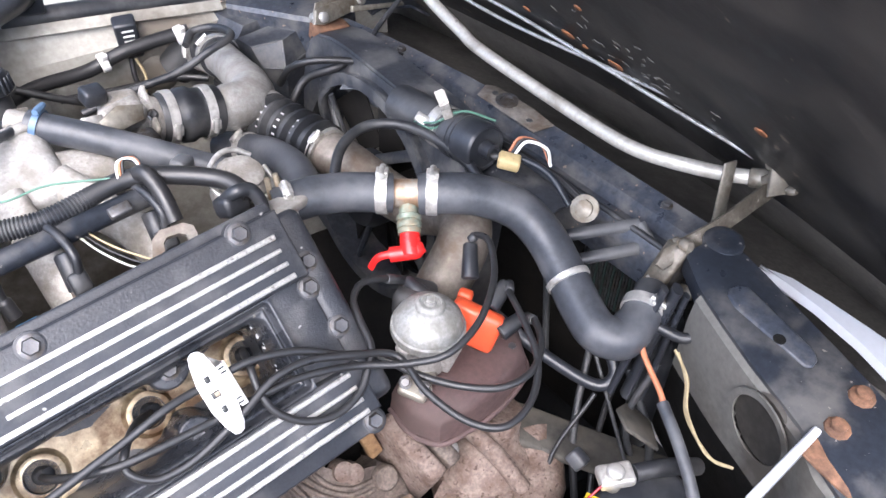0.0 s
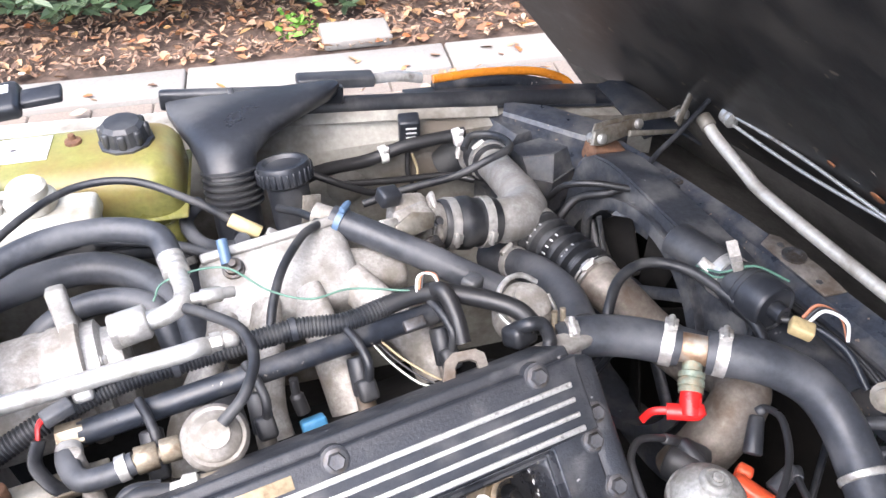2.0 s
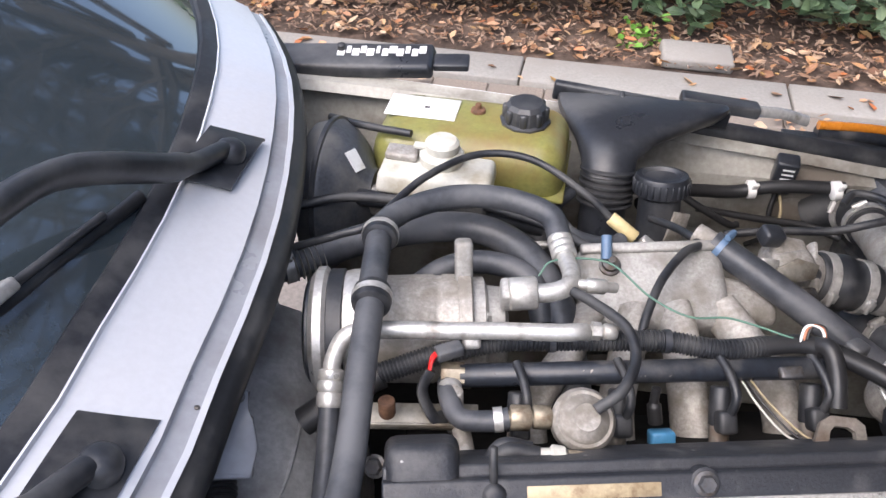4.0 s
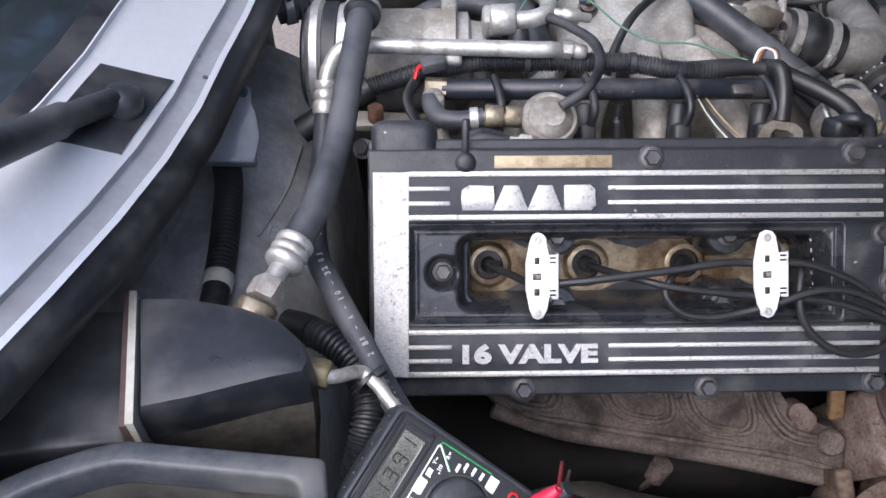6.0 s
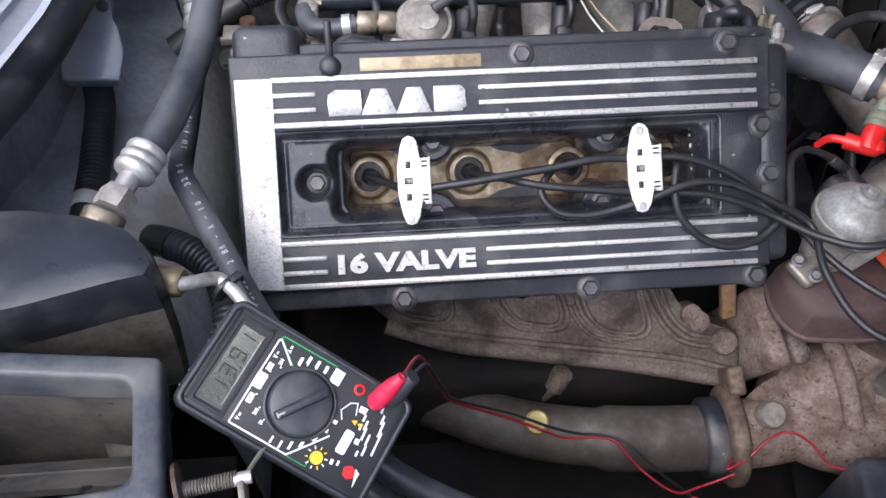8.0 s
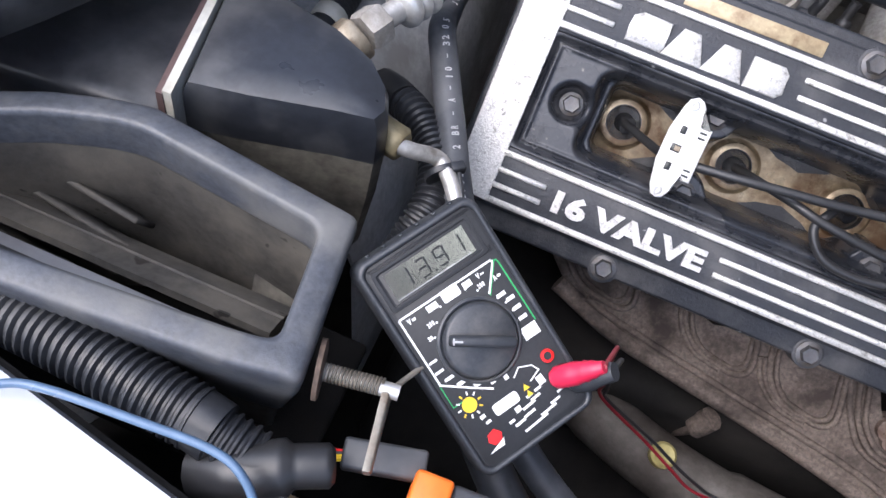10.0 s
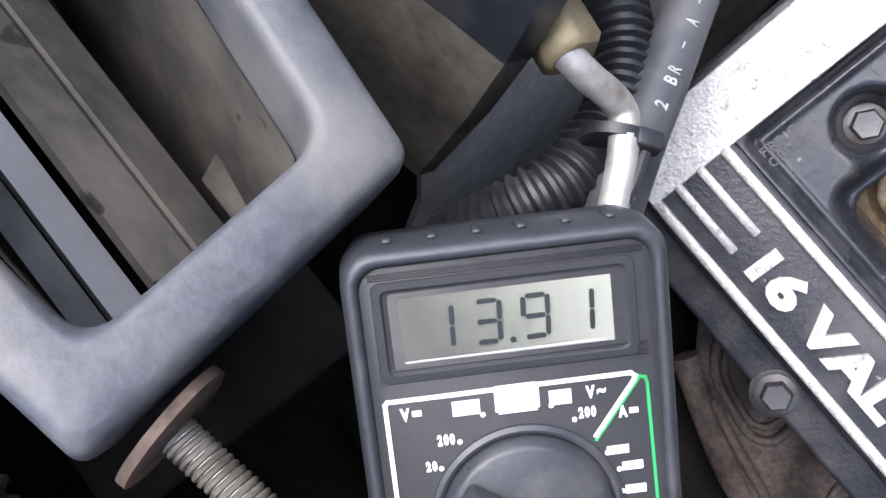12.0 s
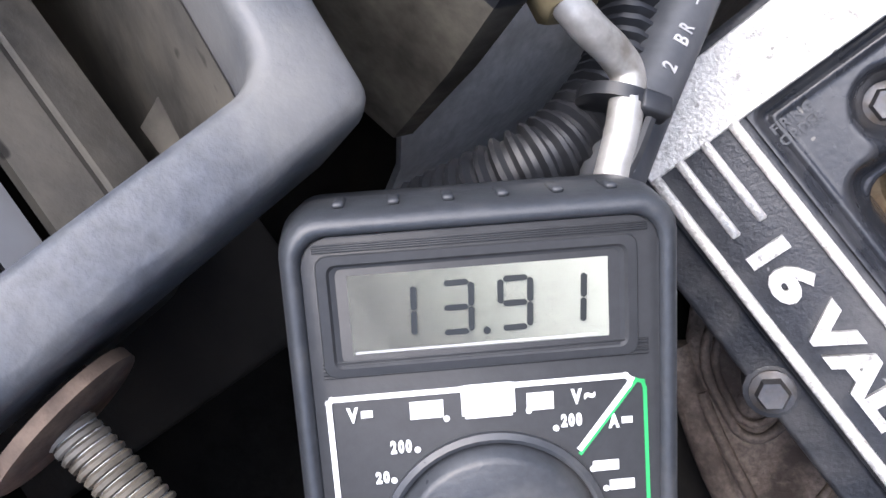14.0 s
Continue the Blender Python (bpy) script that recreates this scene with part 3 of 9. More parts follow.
body_sheet("flange", [[(u, v, wing_top(u) - 0.012 + dz) for v, dz in ((0.664, -0.012), (0.675, 0.0), (0.692, 0.0), (0.698, 0.004))] for u in US[:7]], 0.003, INNER, wing_l)
body_sheet("outer_skin", [[(u, 0.699 + k, wing_top(u) - 0.008 - 1.2 * k - k * k * 8) for k in (0, 0.02, 0.05, 0.09, 0.14, 0.18)] for u in US[:7]], 0.002, BODY, wing_l, "silver painted wing skin")
part("rubber_seal", tube([B(u, 0.685, wing_top(u) - 0.004) for u in (0.05, 0.15, 0.3, 0.45, 0.52)], 0.013, 10, 6, squash=0.6), RUBBER, wing_l, "black rubber bonnet seal")
for u, z, r in ((0.10, 0.73, 0.035), (0.23, 0.74, 0.035), (0.30, 0.62, 0.04)):
    part("pressing", lathe([(r, -0.001), (r * 0.85, 0.005), (r * 0.5, 0.009), (0, 0.010)], axis_m(B(u, 0.655, z), C.to_3x3() @ V(0, -1, 0)), 20), INNER, wing_l)
# front corner of the wing with the amber lamp
corner = thing("wing_corner", "black painted front corner panel over the headlamp", "car body", B(0.5, 0.7, 0.6), kind="structure")
body_sheet("panel", [[(u, v, 0.835 - 0.14 * max(0, u - 0.28) - 0.02 * max(0, (v - 0.66) * 8)) for v in (0.675, 0.70, 0.74, 0.775)] for u in (0.22, 0.3, 0.38, 0.46, 0.52, 0.58)], 0.004, BLACKMETAL, corner)
body_sheet("front_edge", [[(0.57 + du, v, 0.80 + dz - 0.03 * (v - 0.55)) for du, dz in ((-0.02, 0.0), (0.0, 0.006), (0.05, -0.004), (0.085, -0.03))] for v in (0.56, 0.62, 0.68, 0.74)], 0.004, BLACKMETAL, corner)
lamp = thing("indicator_lamp", "amber side indicator lens along the wing edge", "indicator lamp", B(0.42, 0.79, 0.78))
part("lens", tube([B(0.27, 0.768, 0.832), B(0.36, 0.775, 0.828), B(0.45, 0.785, 0.812), B(0.51, 0.79, 0.785), B(0.53, 0.78, 0.762)], 0.0075, 10, 6), AMBER, lamp)
part("housing", tube([B(0.27, 0.768, 0.818), B(0.38, 0.775, 0.812), B(0.5, 0.785, 0.775)], 0.012, 8, 6), BLACKMETAL, lamp)
headlamp = thing("headlamp", "chrome-edged headlamp rim beside the wing seal", "headlamp", B(0.22, 0.75, 0.8))
part("rim", tube([B(0.17, 0.752, 0.856), B(0.21, 0.757, 0.852), B(0.25, 0.762, 0.84)], 0.009, 10, 6, squash=0.7), STEEL, headlamp)
part("bezel", box((0.12, 0.03, 0.018), C @ Matrix.Translation((0.11, 0.742, 0.868)) @ pose(0, 0, 0, 0, 7, 3), 0.004), PLASTIC, headlamp)

# tray of dark plastic lying on the wing
tray = thing("plastic_tray", "black plastic grille tray with pale printed marks on the wing", "plastic tray", B(-0.4, 0.735, 0.94))
TM = C @ Matrix.Translation((-0.45, 0.72, 0.908)) @ pose(0, 0, 0, 14, -3, 2)
part("body", box((0.25, 0.065, 0.022), TM, 0.006, 2, taper=(0.97, 0.85)), PLASTIC, tray)
for k in range(12):
    part("mark", box((random.uniform(0.005, 0.012), 0.016, 0.0006), TM @ Matrix.Translation((-0.02 + k * 0.0115, 0.004 + 0.006 * (k % 2), 0.0114)), 0), PRINTW, tray)
part("knob", lathe([(0.007, 0), (0.006, 0.008), (0, 0.011)], TM @ Matrix.Translation((-0.02, 0.012, 0.011)), 12), RUBBER, tray)
part("ledge", box((0.055, 0.03, 0.012), TM @ Matrix.Translation((0.15, 0, -0.004)), 0.003), PLASTIC, tray)

# near wing, mirrored: edge strip, inner panel
wing_r = thing("front_wing", "cream-white front wing edge beside the wiring", "car body", B(-0.1, -0.53, 0.3), "front wings", "structure")
body_sheet("edge", [[(u, v, 0.925 + dz - 0.05 * max(0, u + 0.1)) for v, dz in ((-0.484, -0.02), (-0.488, 0.0), (-0.52, 0.006), (-0.58, -0.012), (-0.64, -0.06))] for u in (-0.5, -0.35, -0.2, -0.06, 0.05, 0.2, 0.34)], 0.003, BODY, wing_r)
# inner panel coloured near-black for the shade below the wing edge
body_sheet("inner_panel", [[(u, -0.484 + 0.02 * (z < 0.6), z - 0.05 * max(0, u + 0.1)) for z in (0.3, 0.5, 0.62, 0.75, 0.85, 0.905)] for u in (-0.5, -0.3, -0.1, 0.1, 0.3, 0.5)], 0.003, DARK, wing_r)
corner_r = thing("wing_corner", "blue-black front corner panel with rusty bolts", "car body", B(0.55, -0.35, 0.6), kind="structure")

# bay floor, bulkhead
# near-black sheet standing in for the shade under the engine
single("bay_floor", sheet([[B(u, v, 0.30) for v in (-0.5, -0.2, 0.1, 0.4, 0.66)] for u in (-0.55, -0.2, 0.2, 0.7)], 0.01), DARK, "sheet painted near-black for the shade below the engine", "car body", kind="structure")
bulkhead = thing("bulkhead", "dusty grey bulkhead panel below the windscreen", "car body", B(-0.45, 0.1, 0.3), kind="structure")


def cowl_edge(v):
    """How far forward the cowl's lip reaches at v."""
    fuller = 0.0195 * (1 - math.exp(-(max(0.0, 0.03 - v) / 0.135) ** 1.6))
    return -0.386 - 0.37 * (v - 0.015) ** 2 - 0.25 * max(0, abs(v - 0.015) - 0.42) ** 2 + fuller


VS = [-0.62 + 0.07 * i for i in range(20)]
part("wall", sheet([[B(cowl_edge(v) - 0.075, v, z) for z in (0.3, 0.55, 0.75, 0.9, 0.985)] for v in VS], 0.004), INNERGREY, bulkhead)
cowl = thing("cowl", "silver painted cowl below the windscreen with a rubber lip", "car body", B(-0.45, 0.1, 0.98), kind="structure")


def cowl_rise(v):
    return 0.010 * min(1.0, max(0.0, (-v - 0.05) / 0.2)) - 0.05 * max(0, v - 0.375)


def cowl_row(v):
    e = cowl_edge(v)
    return [(e - 0.004, 0.952), (e + 0.008, 0.956), (e + 0.0125, 0.966), (e + 0.0115, 0.977), (e + 0.006, 0.985), (e + 0.0005, 0.988), (e - 0.0005, 0.9915), (e - 0.0055, 0.9935), (e - 0.0065, 0.9915), (e - 0.0215, 0.9965), (e - 0.0225, 1.0005), (e - 0.060, 1.0165), (e - 0.091, 1.0275), (e - 0.0915, 1.033), (e - 0.100, 1.0375), (e - 0.110, 1.040), (e - 0.116, 1.034)]


def cowl_band(i, j):
    return sheet([[B(u, v, z + cowl_rise(v)) for u, z in cowl_row(v)[i:j + 1]] for v in VS], 0.002)


part("lip", cowl_band(0, 6), RUBBER, cowl, "black rubber lip")
part("gutter", cowl_band(8, 10), BODYDARK, cowl)
part("panel", cowl_band(10, 13), BODY, cowl, "bright silver panel")
part("edge_line", cowl_band(6, 8), BODY, cowl)
part("screen_seal", cowl_band(13, 16), RUBBER, cowl, "black windscreen seal")
part("screw", lathe([(0.0022, 0), (0.0022, 0.0006), (0.0012, 0.0012), (0, 0.0012)], axis_m(V(-0.3885, 0.0532, 0.9935), (0.2, 0, 1)), 12), BOLT, cowl)
windscreen = single("window_1", sheet([[B(cowl_edge(v) - 0.112 - k * 0.85, v, 1.033 + k * 0.62 + cowl_rise(v)) for k in (0, 0.2, 0.5, 0.8)] for v in VS], 0.005), GLASS, "dark windscreen glass reflecting bare branches", "windscreen", kind="structure")

# ---- front beam, bonnet and its hinges ----
beam = thing("front_beam", "blue-black painted cross beam in front of the radiator", "car body", V(0.62, 0.12, 0.7), kind="structure")


def beam_x(y):
    return 0.642 - 0.25 * max(0.0, y) ** 2


BEAM_Y = [-0.20, -0.10, 0.0, 0.1, 0.2, 0.3, 0.38, 0.43]
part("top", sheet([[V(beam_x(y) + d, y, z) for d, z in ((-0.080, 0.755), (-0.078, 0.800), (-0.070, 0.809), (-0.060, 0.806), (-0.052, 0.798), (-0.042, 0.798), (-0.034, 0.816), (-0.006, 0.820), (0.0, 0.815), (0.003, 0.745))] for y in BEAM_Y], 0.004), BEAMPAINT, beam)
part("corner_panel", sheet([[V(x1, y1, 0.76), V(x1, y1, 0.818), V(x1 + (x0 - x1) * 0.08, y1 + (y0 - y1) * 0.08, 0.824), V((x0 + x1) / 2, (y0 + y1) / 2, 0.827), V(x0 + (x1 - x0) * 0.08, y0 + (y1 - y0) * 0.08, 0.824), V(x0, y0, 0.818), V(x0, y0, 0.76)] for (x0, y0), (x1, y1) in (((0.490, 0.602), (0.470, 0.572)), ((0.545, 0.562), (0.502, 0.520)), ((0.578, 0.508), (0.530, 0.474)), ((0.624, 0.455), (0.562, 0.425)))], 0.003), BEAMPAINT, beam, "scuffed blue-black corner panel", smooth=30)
part("lip", tube([V(beam_x(y) - 0.066, y, 0.810) for y in BEAM_Y], 0.004, 8, 4), RUBBER, beam, "black cable laid along the beam")
part("plate", prism([(-0.017, -0.055), (0.014, -0.06), (0.019, -0.02), (0.018, 0.05), (0.008, 0.06), (-0.016, 0.05)], 0.0025, pose(0.620, 0.105, 0.8205, 0, 4, 0), 0.001, 1), PIPE, beam, "bare rubbed patch round the latch hole")
part("latch_hole", lathe([(0.015, 0), (0.015, 0.004), (0.009, 0.0045), (0.009, 0.001), (0, 0.001)], Matrix.Translation((0.622, 0.118, 0.8225)), 20), BOLT, beam)
for x, y in ((0.615, 0.070), (0.625, -0.14), (0.60, 0.31), (0.624, 0.142)):
    part("bolt", SMALL_BOLT, None, beam, m=Matrix.Translation((x, y, 0.819)))
part("valance", sheet([[V(x, y, z) for y in (-0.62, -0.42, -0.235, 0.0, 0.3, 0.62)] for x, z in ((0.645, 0.745), (0.665, 0.725), (0.76, 0.69), (0.90, 0.63), (1.0, 0.58), (1.02, 0.30))], 0.004), INNERDARK, beam, "dusty panel in front of the beam")

hood = thing("bonnet", "dusty black underside of the open bonnet", "bonnet", V(0.755, 0.115, 0.72))


def hood_at(k, y, lift=0.0):
    """A place on the bonnet's underside: k metres up from its front edge."""
    w = (y - 0.115) / 0.645
    return V(0.948 - 0.10 * w * w - 0.632 * k - 0.775 * lift, y, 0.62 + 0.775 * k - 0.632 * lift)


HY = [0.115 + 0.645 * (i / 14 - 1) for i in range(29)]
part("skin", sheet([[hood_at(-0.02 + 1.35 * j / 16, y) + V(0, 0, 0.004 * noise.noise((j * 0.7, y * 5, 0))) for y in HY] for j in range(17)], 0.012), HOODPAINT, hood)
part("front_flange", sheet([[hood_at(k, y, l) for y in HY] for k, l in ((-0.025, 0.002), (-0.005, 0.016), (0.02, 0.018), (0.20, 0.010), (0.21, 0.002))], 0.003), INNERDARK, hood, "dusty brown front flange")
for k, y, r in ((0.376, 0.093, 0.010), (0.362, 0.020, 0.011), (0.365, 0.070, 0.005), (0.33, 0.12, 0.006), (0.39, 0.16, 0.006), (0.47, -0.22, 0.007), (0.50, 0.02, 0.005)):
    o = [(r * (1 + 0.45 * noise.noise((k * 40 + math.cos(a) * 1.3, y * 40 + math.sin(a) * 1.3, 0))) * math.cos(a), r * (1 + 0.45 * noise.noise((k * 40 + math.cos(a) * 1.3, y * 40 + math.sin(a) * 1.3, 5))) * math.sin(a)) for a in (2 * math.pi * i / 14 for i in range(14))]
    part("rust_spot", prism(o, 0.0015, axis_m(hood_at(k, y, 0.0145), V(-0.775, 0, -0.632)), 0.0006, 1), BRIGHTRUST, hood, "flaking orange rust spot")
for i in range(46):
    k, y = random.gauss(0.40, 0.045), random.gauss(-0.02, 0.075)
    o = [(random.uniform(0.4, 1) * random.choice((0.003, 0.006, 0.009)) * math.cos(a), random.uniform(0.4, 1) * 0.003 * math.sin(a)) for a in (2 * math.pi * j / 8 for j in range(8))]
    part("scuff", prism(o, 0.0006, axis_m(hood_at(k, y, 0.0148), V(-0.775, 0, -0.632)) @ pose(0, 0, 0, 0, 0, random.uniform(0, 180)), 0), SCUFF, hood, "bare grey scuff")
for a, b, c in (((0.716, 0.350, 0.858), (0.715, 0.2151, 0.8601), (0.715, -0.1003, 0.8867)), ((0.714, 0.346, 0.873), (0.712, 0.2169, 0.8806), (0.715, -0.2047, 0.8651))):
    part("release_cable", tube([V(*a), V(*b), V(*b).lerp(V(*c), 0.5), V(*c)], 0.0026, 8, 6), STEEL, hood, "thin bright release cable")

bar = thing("balance_bar", "bent bright steel balance bar between the bonnet hinges", "bar", V(0.68, 0.15, 0.83))
part("bar", tube([V(0.690, 0.372, 0.856), V(0.686, 0.34, 0.846), V(0.680, 0.27, 0.832), V(0.675, 0.235, 0.828), V(0.671, 0.15, 0.826), V(0.666, 0.0, 0.826), V(0.668, -0.06, 0.828), V(0.676, -0.105, 0.834), V(0.694, -0.160, 0.842), V(0.712, -0.200, 0.850)], 0.0088, 14, 7), BARSTEEL, bar)

for p, d in ((V(0.690, 0.372, 0.856), V(0.1, 0.9, 0.3)), (V(0.710, -0.196, 0.849), V(0.4, -0.9, 0.2))):
    part("end_bush", rod(p - d * 0.012, p + d * 0.010, 0.0115, 14, edge=0.002), HINGE, bar, "dull end bush")
hf = thing("bonnet_support", "worn steel bonnet hinge arms on a rusty bracket", "hinge", V(0.53, 0.42, 0.8), "bonnet hinges")
HM = axis_m(V(0.546, 0.424, 0.840), V(0.25, -0.9, 0.35), V(0.95, -0.27, 0.0)) @ Matrix.Diagonal((1.2, 0.7, 1, 1))
part("lower_arm", prism([(-0.018, -0.010), (-0.012, 0.016), (0.0, 0.02), (0.060, 0.026), (0.076, 0.018), (0.074, 0.004), (0.06, -0.004), (0.0, -0.016)], 0.006, HM, 0.0015, 2), HINGE, hf)
part("upper_arm", prism([(-0.012, -0.006), (0.0, 0.028), (0.06, 0.032), (0.14, 0.020), (0.165, 0.028), (0.170, 0.014), (0.145, 0.006), (0.06, 0.016)], 0.004, HM @ Matrix.Translation((0, 0, -0.010)), 0.001, 1), HINGE, hf)
for name, a, b, w in (("link", V(0.600, 0.405, 0.842), V(0.702, 0.378, 0.828), 0.009), ("lever", V(0.680, 0.400, 0.845), V(0.722, 0.366, 0.887), 0.013)):
    m, d = axis_m(a, V(0.25, -0.9, 0.35), b - a), (b - a).length
    part(name, prism([(-0.006, -w / 2), (d, -w * 0.36), (d + 0.004, 0), (d, w * 0.36), (-0.006, w / 2)], 0.004, m @ Matrix.Translation((0, 0, -0.014)), 0.001, 1), HINGE, hf)
for x, y in ((-0.004, 0.0), (0.064, 0.013), (0.158, 0.010)):
    part("pivot", rod(HM @ V(x, y, -0.016), HM @ V(x, y, 0.012), 0.0075, 14, edge=0.001), STEEL, hf)
part("mount", box((0.055, 0.035, 0.03), pose(0.556, 0.424, 0.812, 0, 12, -8), 0.006), RUST, hf, "rusty mounting bracket")
part("hub", lathe([(0.006, -0.012), (0.014, -0.010), (0.014, -0.004), (0.009, -0.002), (0.014, 0.0), (0.014, 0.008), (0.006, 0.012)], axis_m(V(0.716, 0.354, 0.868), V(0.1, 1, 0.1)), 16), STEEL, hf)

hr = thing("bonnet_support", "dusty steel bonnet hinge arm beside the wing corner", "hinge", V(0.60, -0.19, 0.8), "bonnet hinges")
NM = axis_m(V(0.555, -0.198, 0.835), V(-0.12, -0.80, 0.58), V(0.98, -0.15, 0.10))
part("lower_arm", prism([(-0.02, -0.010), (-0.026, 0.0), (-0.01, 0.010), (0.07, 0.006), (0.165, 0.013), (0.172, 0.006), (0.17, -0.006), (0.08, -0.010)], 0.004, NM, 0.001, 1), OLDHINGE, hr)
part("upright", box((0.020, 0.004, 0.075), pose(0.672, -0.178, 0.838, -12, 8, -10), 0.0015, 1), HINGE, hr)
part("end_plate", prism([(-0.016, -0.022), (0.012, -0.018), (0.018, 0.006), (0.006, 0.024), (-0.014, 0.016)], 0.006, axis_m(V(0.706, -0.219, 0.869), V(-0.5, -0.6, 0.5), V(0.6, -0.5, 0)), 0.0015, 1), OLDHINGE, hr)
part("hook", tube([V(0.700, -0.203, 0.856), V(0.702, -0.211, 0.866), V(0.703, -0.214, 0.882), V(0.700, -0.208, 0.888)], 0.0055, 10, 5, squash=0.6), OLDHINGE, hr)
part("bracket", box((0.010, 0.026, 0.080), pose(0.545, -0.196, 0.806, 0, 26, -12), 0.002, 1), OLDHINGE, hr)
part("bracket_plate", box((0.030, 0.006, 0.062), pose(0.566, -0.206, 0.806, 0, 30, -12), 0.002, 1), BOLT, hr)
for p, r in ((V(0.704, -0.213, 0.884), 0.009), (V(0.566, -0.203, 0.842), 0.008), (V(0.570, -0.222, 0.782), 0.008), (V(0.704, -0.228, 0.876), 0.006), (V(0.702, -0.233, 0.860), 0.005)):
    part("pivot", lathe([(r, -0.012), (r, -0.004), (r * 0.7, -0.002), (r, 0.0), (r, 0.006), (r * 0.6, 0.010), (0, 0.010)], axis_m(p, V(-0.1, -0.8, 0.5)), 14), HINGE, hr)
single("bonnet_cable", tube([V(0.545, 0.30, 0.822), V(0.575, 0.345, 0.826), V(0.60, 0.36, 0.835), V(0.66, 0.375, 0.86), V(0.725, 0.395, 0.90), V(0.71, 0.42, 0.945)], 0.004, 8, 6), RUBBER, "black cable drooping from the bonnet to the beam", "cable")

# ---- valve cover ----
cover = thing("valve_cover", "black crackle-painted valve cover with worn silver stripes", "valve cover", E(0, 0.09, -0.05))
xs = [-0.250, -0.216, -0.178, -0.155, -0.125, -0.105, -0.058, -0.020, 0.035, 0.075, 0.135, 0.172, 0.182, 0.226]
ys = [-0.205, -0.186, -0.138, -0.129, -0.118, -0.110, -0.068, -0.059, -0.052, -0.046, 0.002, 0.020, 0.030]
T, LO = 0.0, -0.030
heights = []
for j in range(len(ys) - 1):
    y = (ys[j] + ys[j + 1]) / 2
    row = []
    for i in range(len(xs) - 1):
        x = (xs[i] + xs[i + 1]) / 2
        h = T
        if y < -0.186 or y > 0.020:
            h = -0.012
        if -0.138 < y < -0.046:
            h = -0.0795 if -0.216 < x < 0.182 else h
            h = -0.016 if x > 0.182 else h
        row.append(h)
    heights.append(row)
part("body", terraces(xs, ys, heights, -0.08, ENGINE, 0.0028, 2), BLACKPAINT, cover)


def step(d, a, b):
    t = max(0.0, min(1.0, (d - a) / (b - a)))
    return t * t * (3 - 2 * t)


def inside_rect(x, y, x0, x1, y0, y1, r):
    """How far a place lies inside a rectangle with rounded corners."""
    qx, qy = abs(x - (x0 + x1) / 2) - (x1 - x0) / 2 + r, abs(y - (y0 + y1) / 2) - (y1 - y0) / 2 + r
    return r - math.hypot(max(qx, 0), max(qy, 0)) - min(max(qx, qy), 0)


def blend(a, b, k):
    """The larger of two depths, with a soft crease between them."""
    h = max(0.0, min(1.0, 0.5 + 0.5 * (a - b) / k))
    return b * (1 - h) + a * h + k * h * (1 - h)


LOBES = ((-0.077, 0.059, 0.017), (0.084, 0.058, 0.018), (-0.076, 0.124, 0.017), (0.078, 0.124, 0.017))


def recess_depth(x, s):
    rim = inside_rect(x, s, -0.2150, 0.1810, 0.0465, 0.1375, 0.007)
    n = -0.0015 - 0.0085 * step(rim, 0.0005, 0.0055) + 0.0016 * math.exp(-((rim - 0.0075) / 0.0014) ** 2)
    low = blend(inside_rect(x, s, -0.171, 0.1720, 0.0555, 0.1275, 0.013), 0.0165 - math.hypot(x + 0.1835, s - 0.0915), 0.010)
    n -= 0.0195 * step(low, -0.001, 0.0085)
    opening = inside_rect(x, s, -0.1600, 0.1660, 0.0590, 0.1215, 0.012)
    for bx, bs, r in LOBES:
        opening = -blend(-opening, r - math.hypot(x - bx, s - bs), 0.006)
    return n - 0.056 * step(opening, 0.0, 0.0075)


def recess():
    bm = bmesh.new()
    nx, ny = 331, 81
    rows = []
    for j in range(ny):
        sl = 0.0462 + 0.0916 * j / (ny - 1)
        rows.append([bm.verts.new(E(-0.2155 + 0.3970 * i / (nx - 1), sl, recess_depth(-0.2155 + 0.3970 * i / (nx - 1), sl))) for i in range(nx)])

    def deep(v):
        return (v.co.z - 0.93 - v.co.y) * S45 < -0.0845
    for a, b in zip(rows, rows[1:]):
        for i in range(nx - 1):
            q = (a[i], a[i + 1], b[i + 1], b[i])
            if not all(deep(v) for v in q):
                bm.faces.new(q)
    bmesh.ops.delete(bm, geom=[v for v in bm.verts if not v.link_faces], context="VERTS")
    return bm


part("recess", recess(), RECESS, cover, "glossy oily black moulded recess", smooth=75)
part("filler_neck", box((0.064, 0.062, 0.060), ENGINE @ Matrix.Translation((-0.218, 0.018, -0.033)), 0.011, 3, taper=(0.90, 0.93)), BLACKPAINT, cover)
part("end_block", box((0.03, 0.20, 0.06), ENGINE @ Matrix.Translation((0.237, -0.085, -0.045)), 0.010, 3), BLACKPAINT, cover)
part("end_plate", prism([(-0.2455, 0.0), (-0.2455, -0.182), (-0.2150, -0.184), (-0.2130, 0.0)], 0.0022, ENGINE @ Matrix.Translation((0, 0, -0.0005)), 0.0006, 1), PLATE, cover, "worn silver end plate", smooth=25)
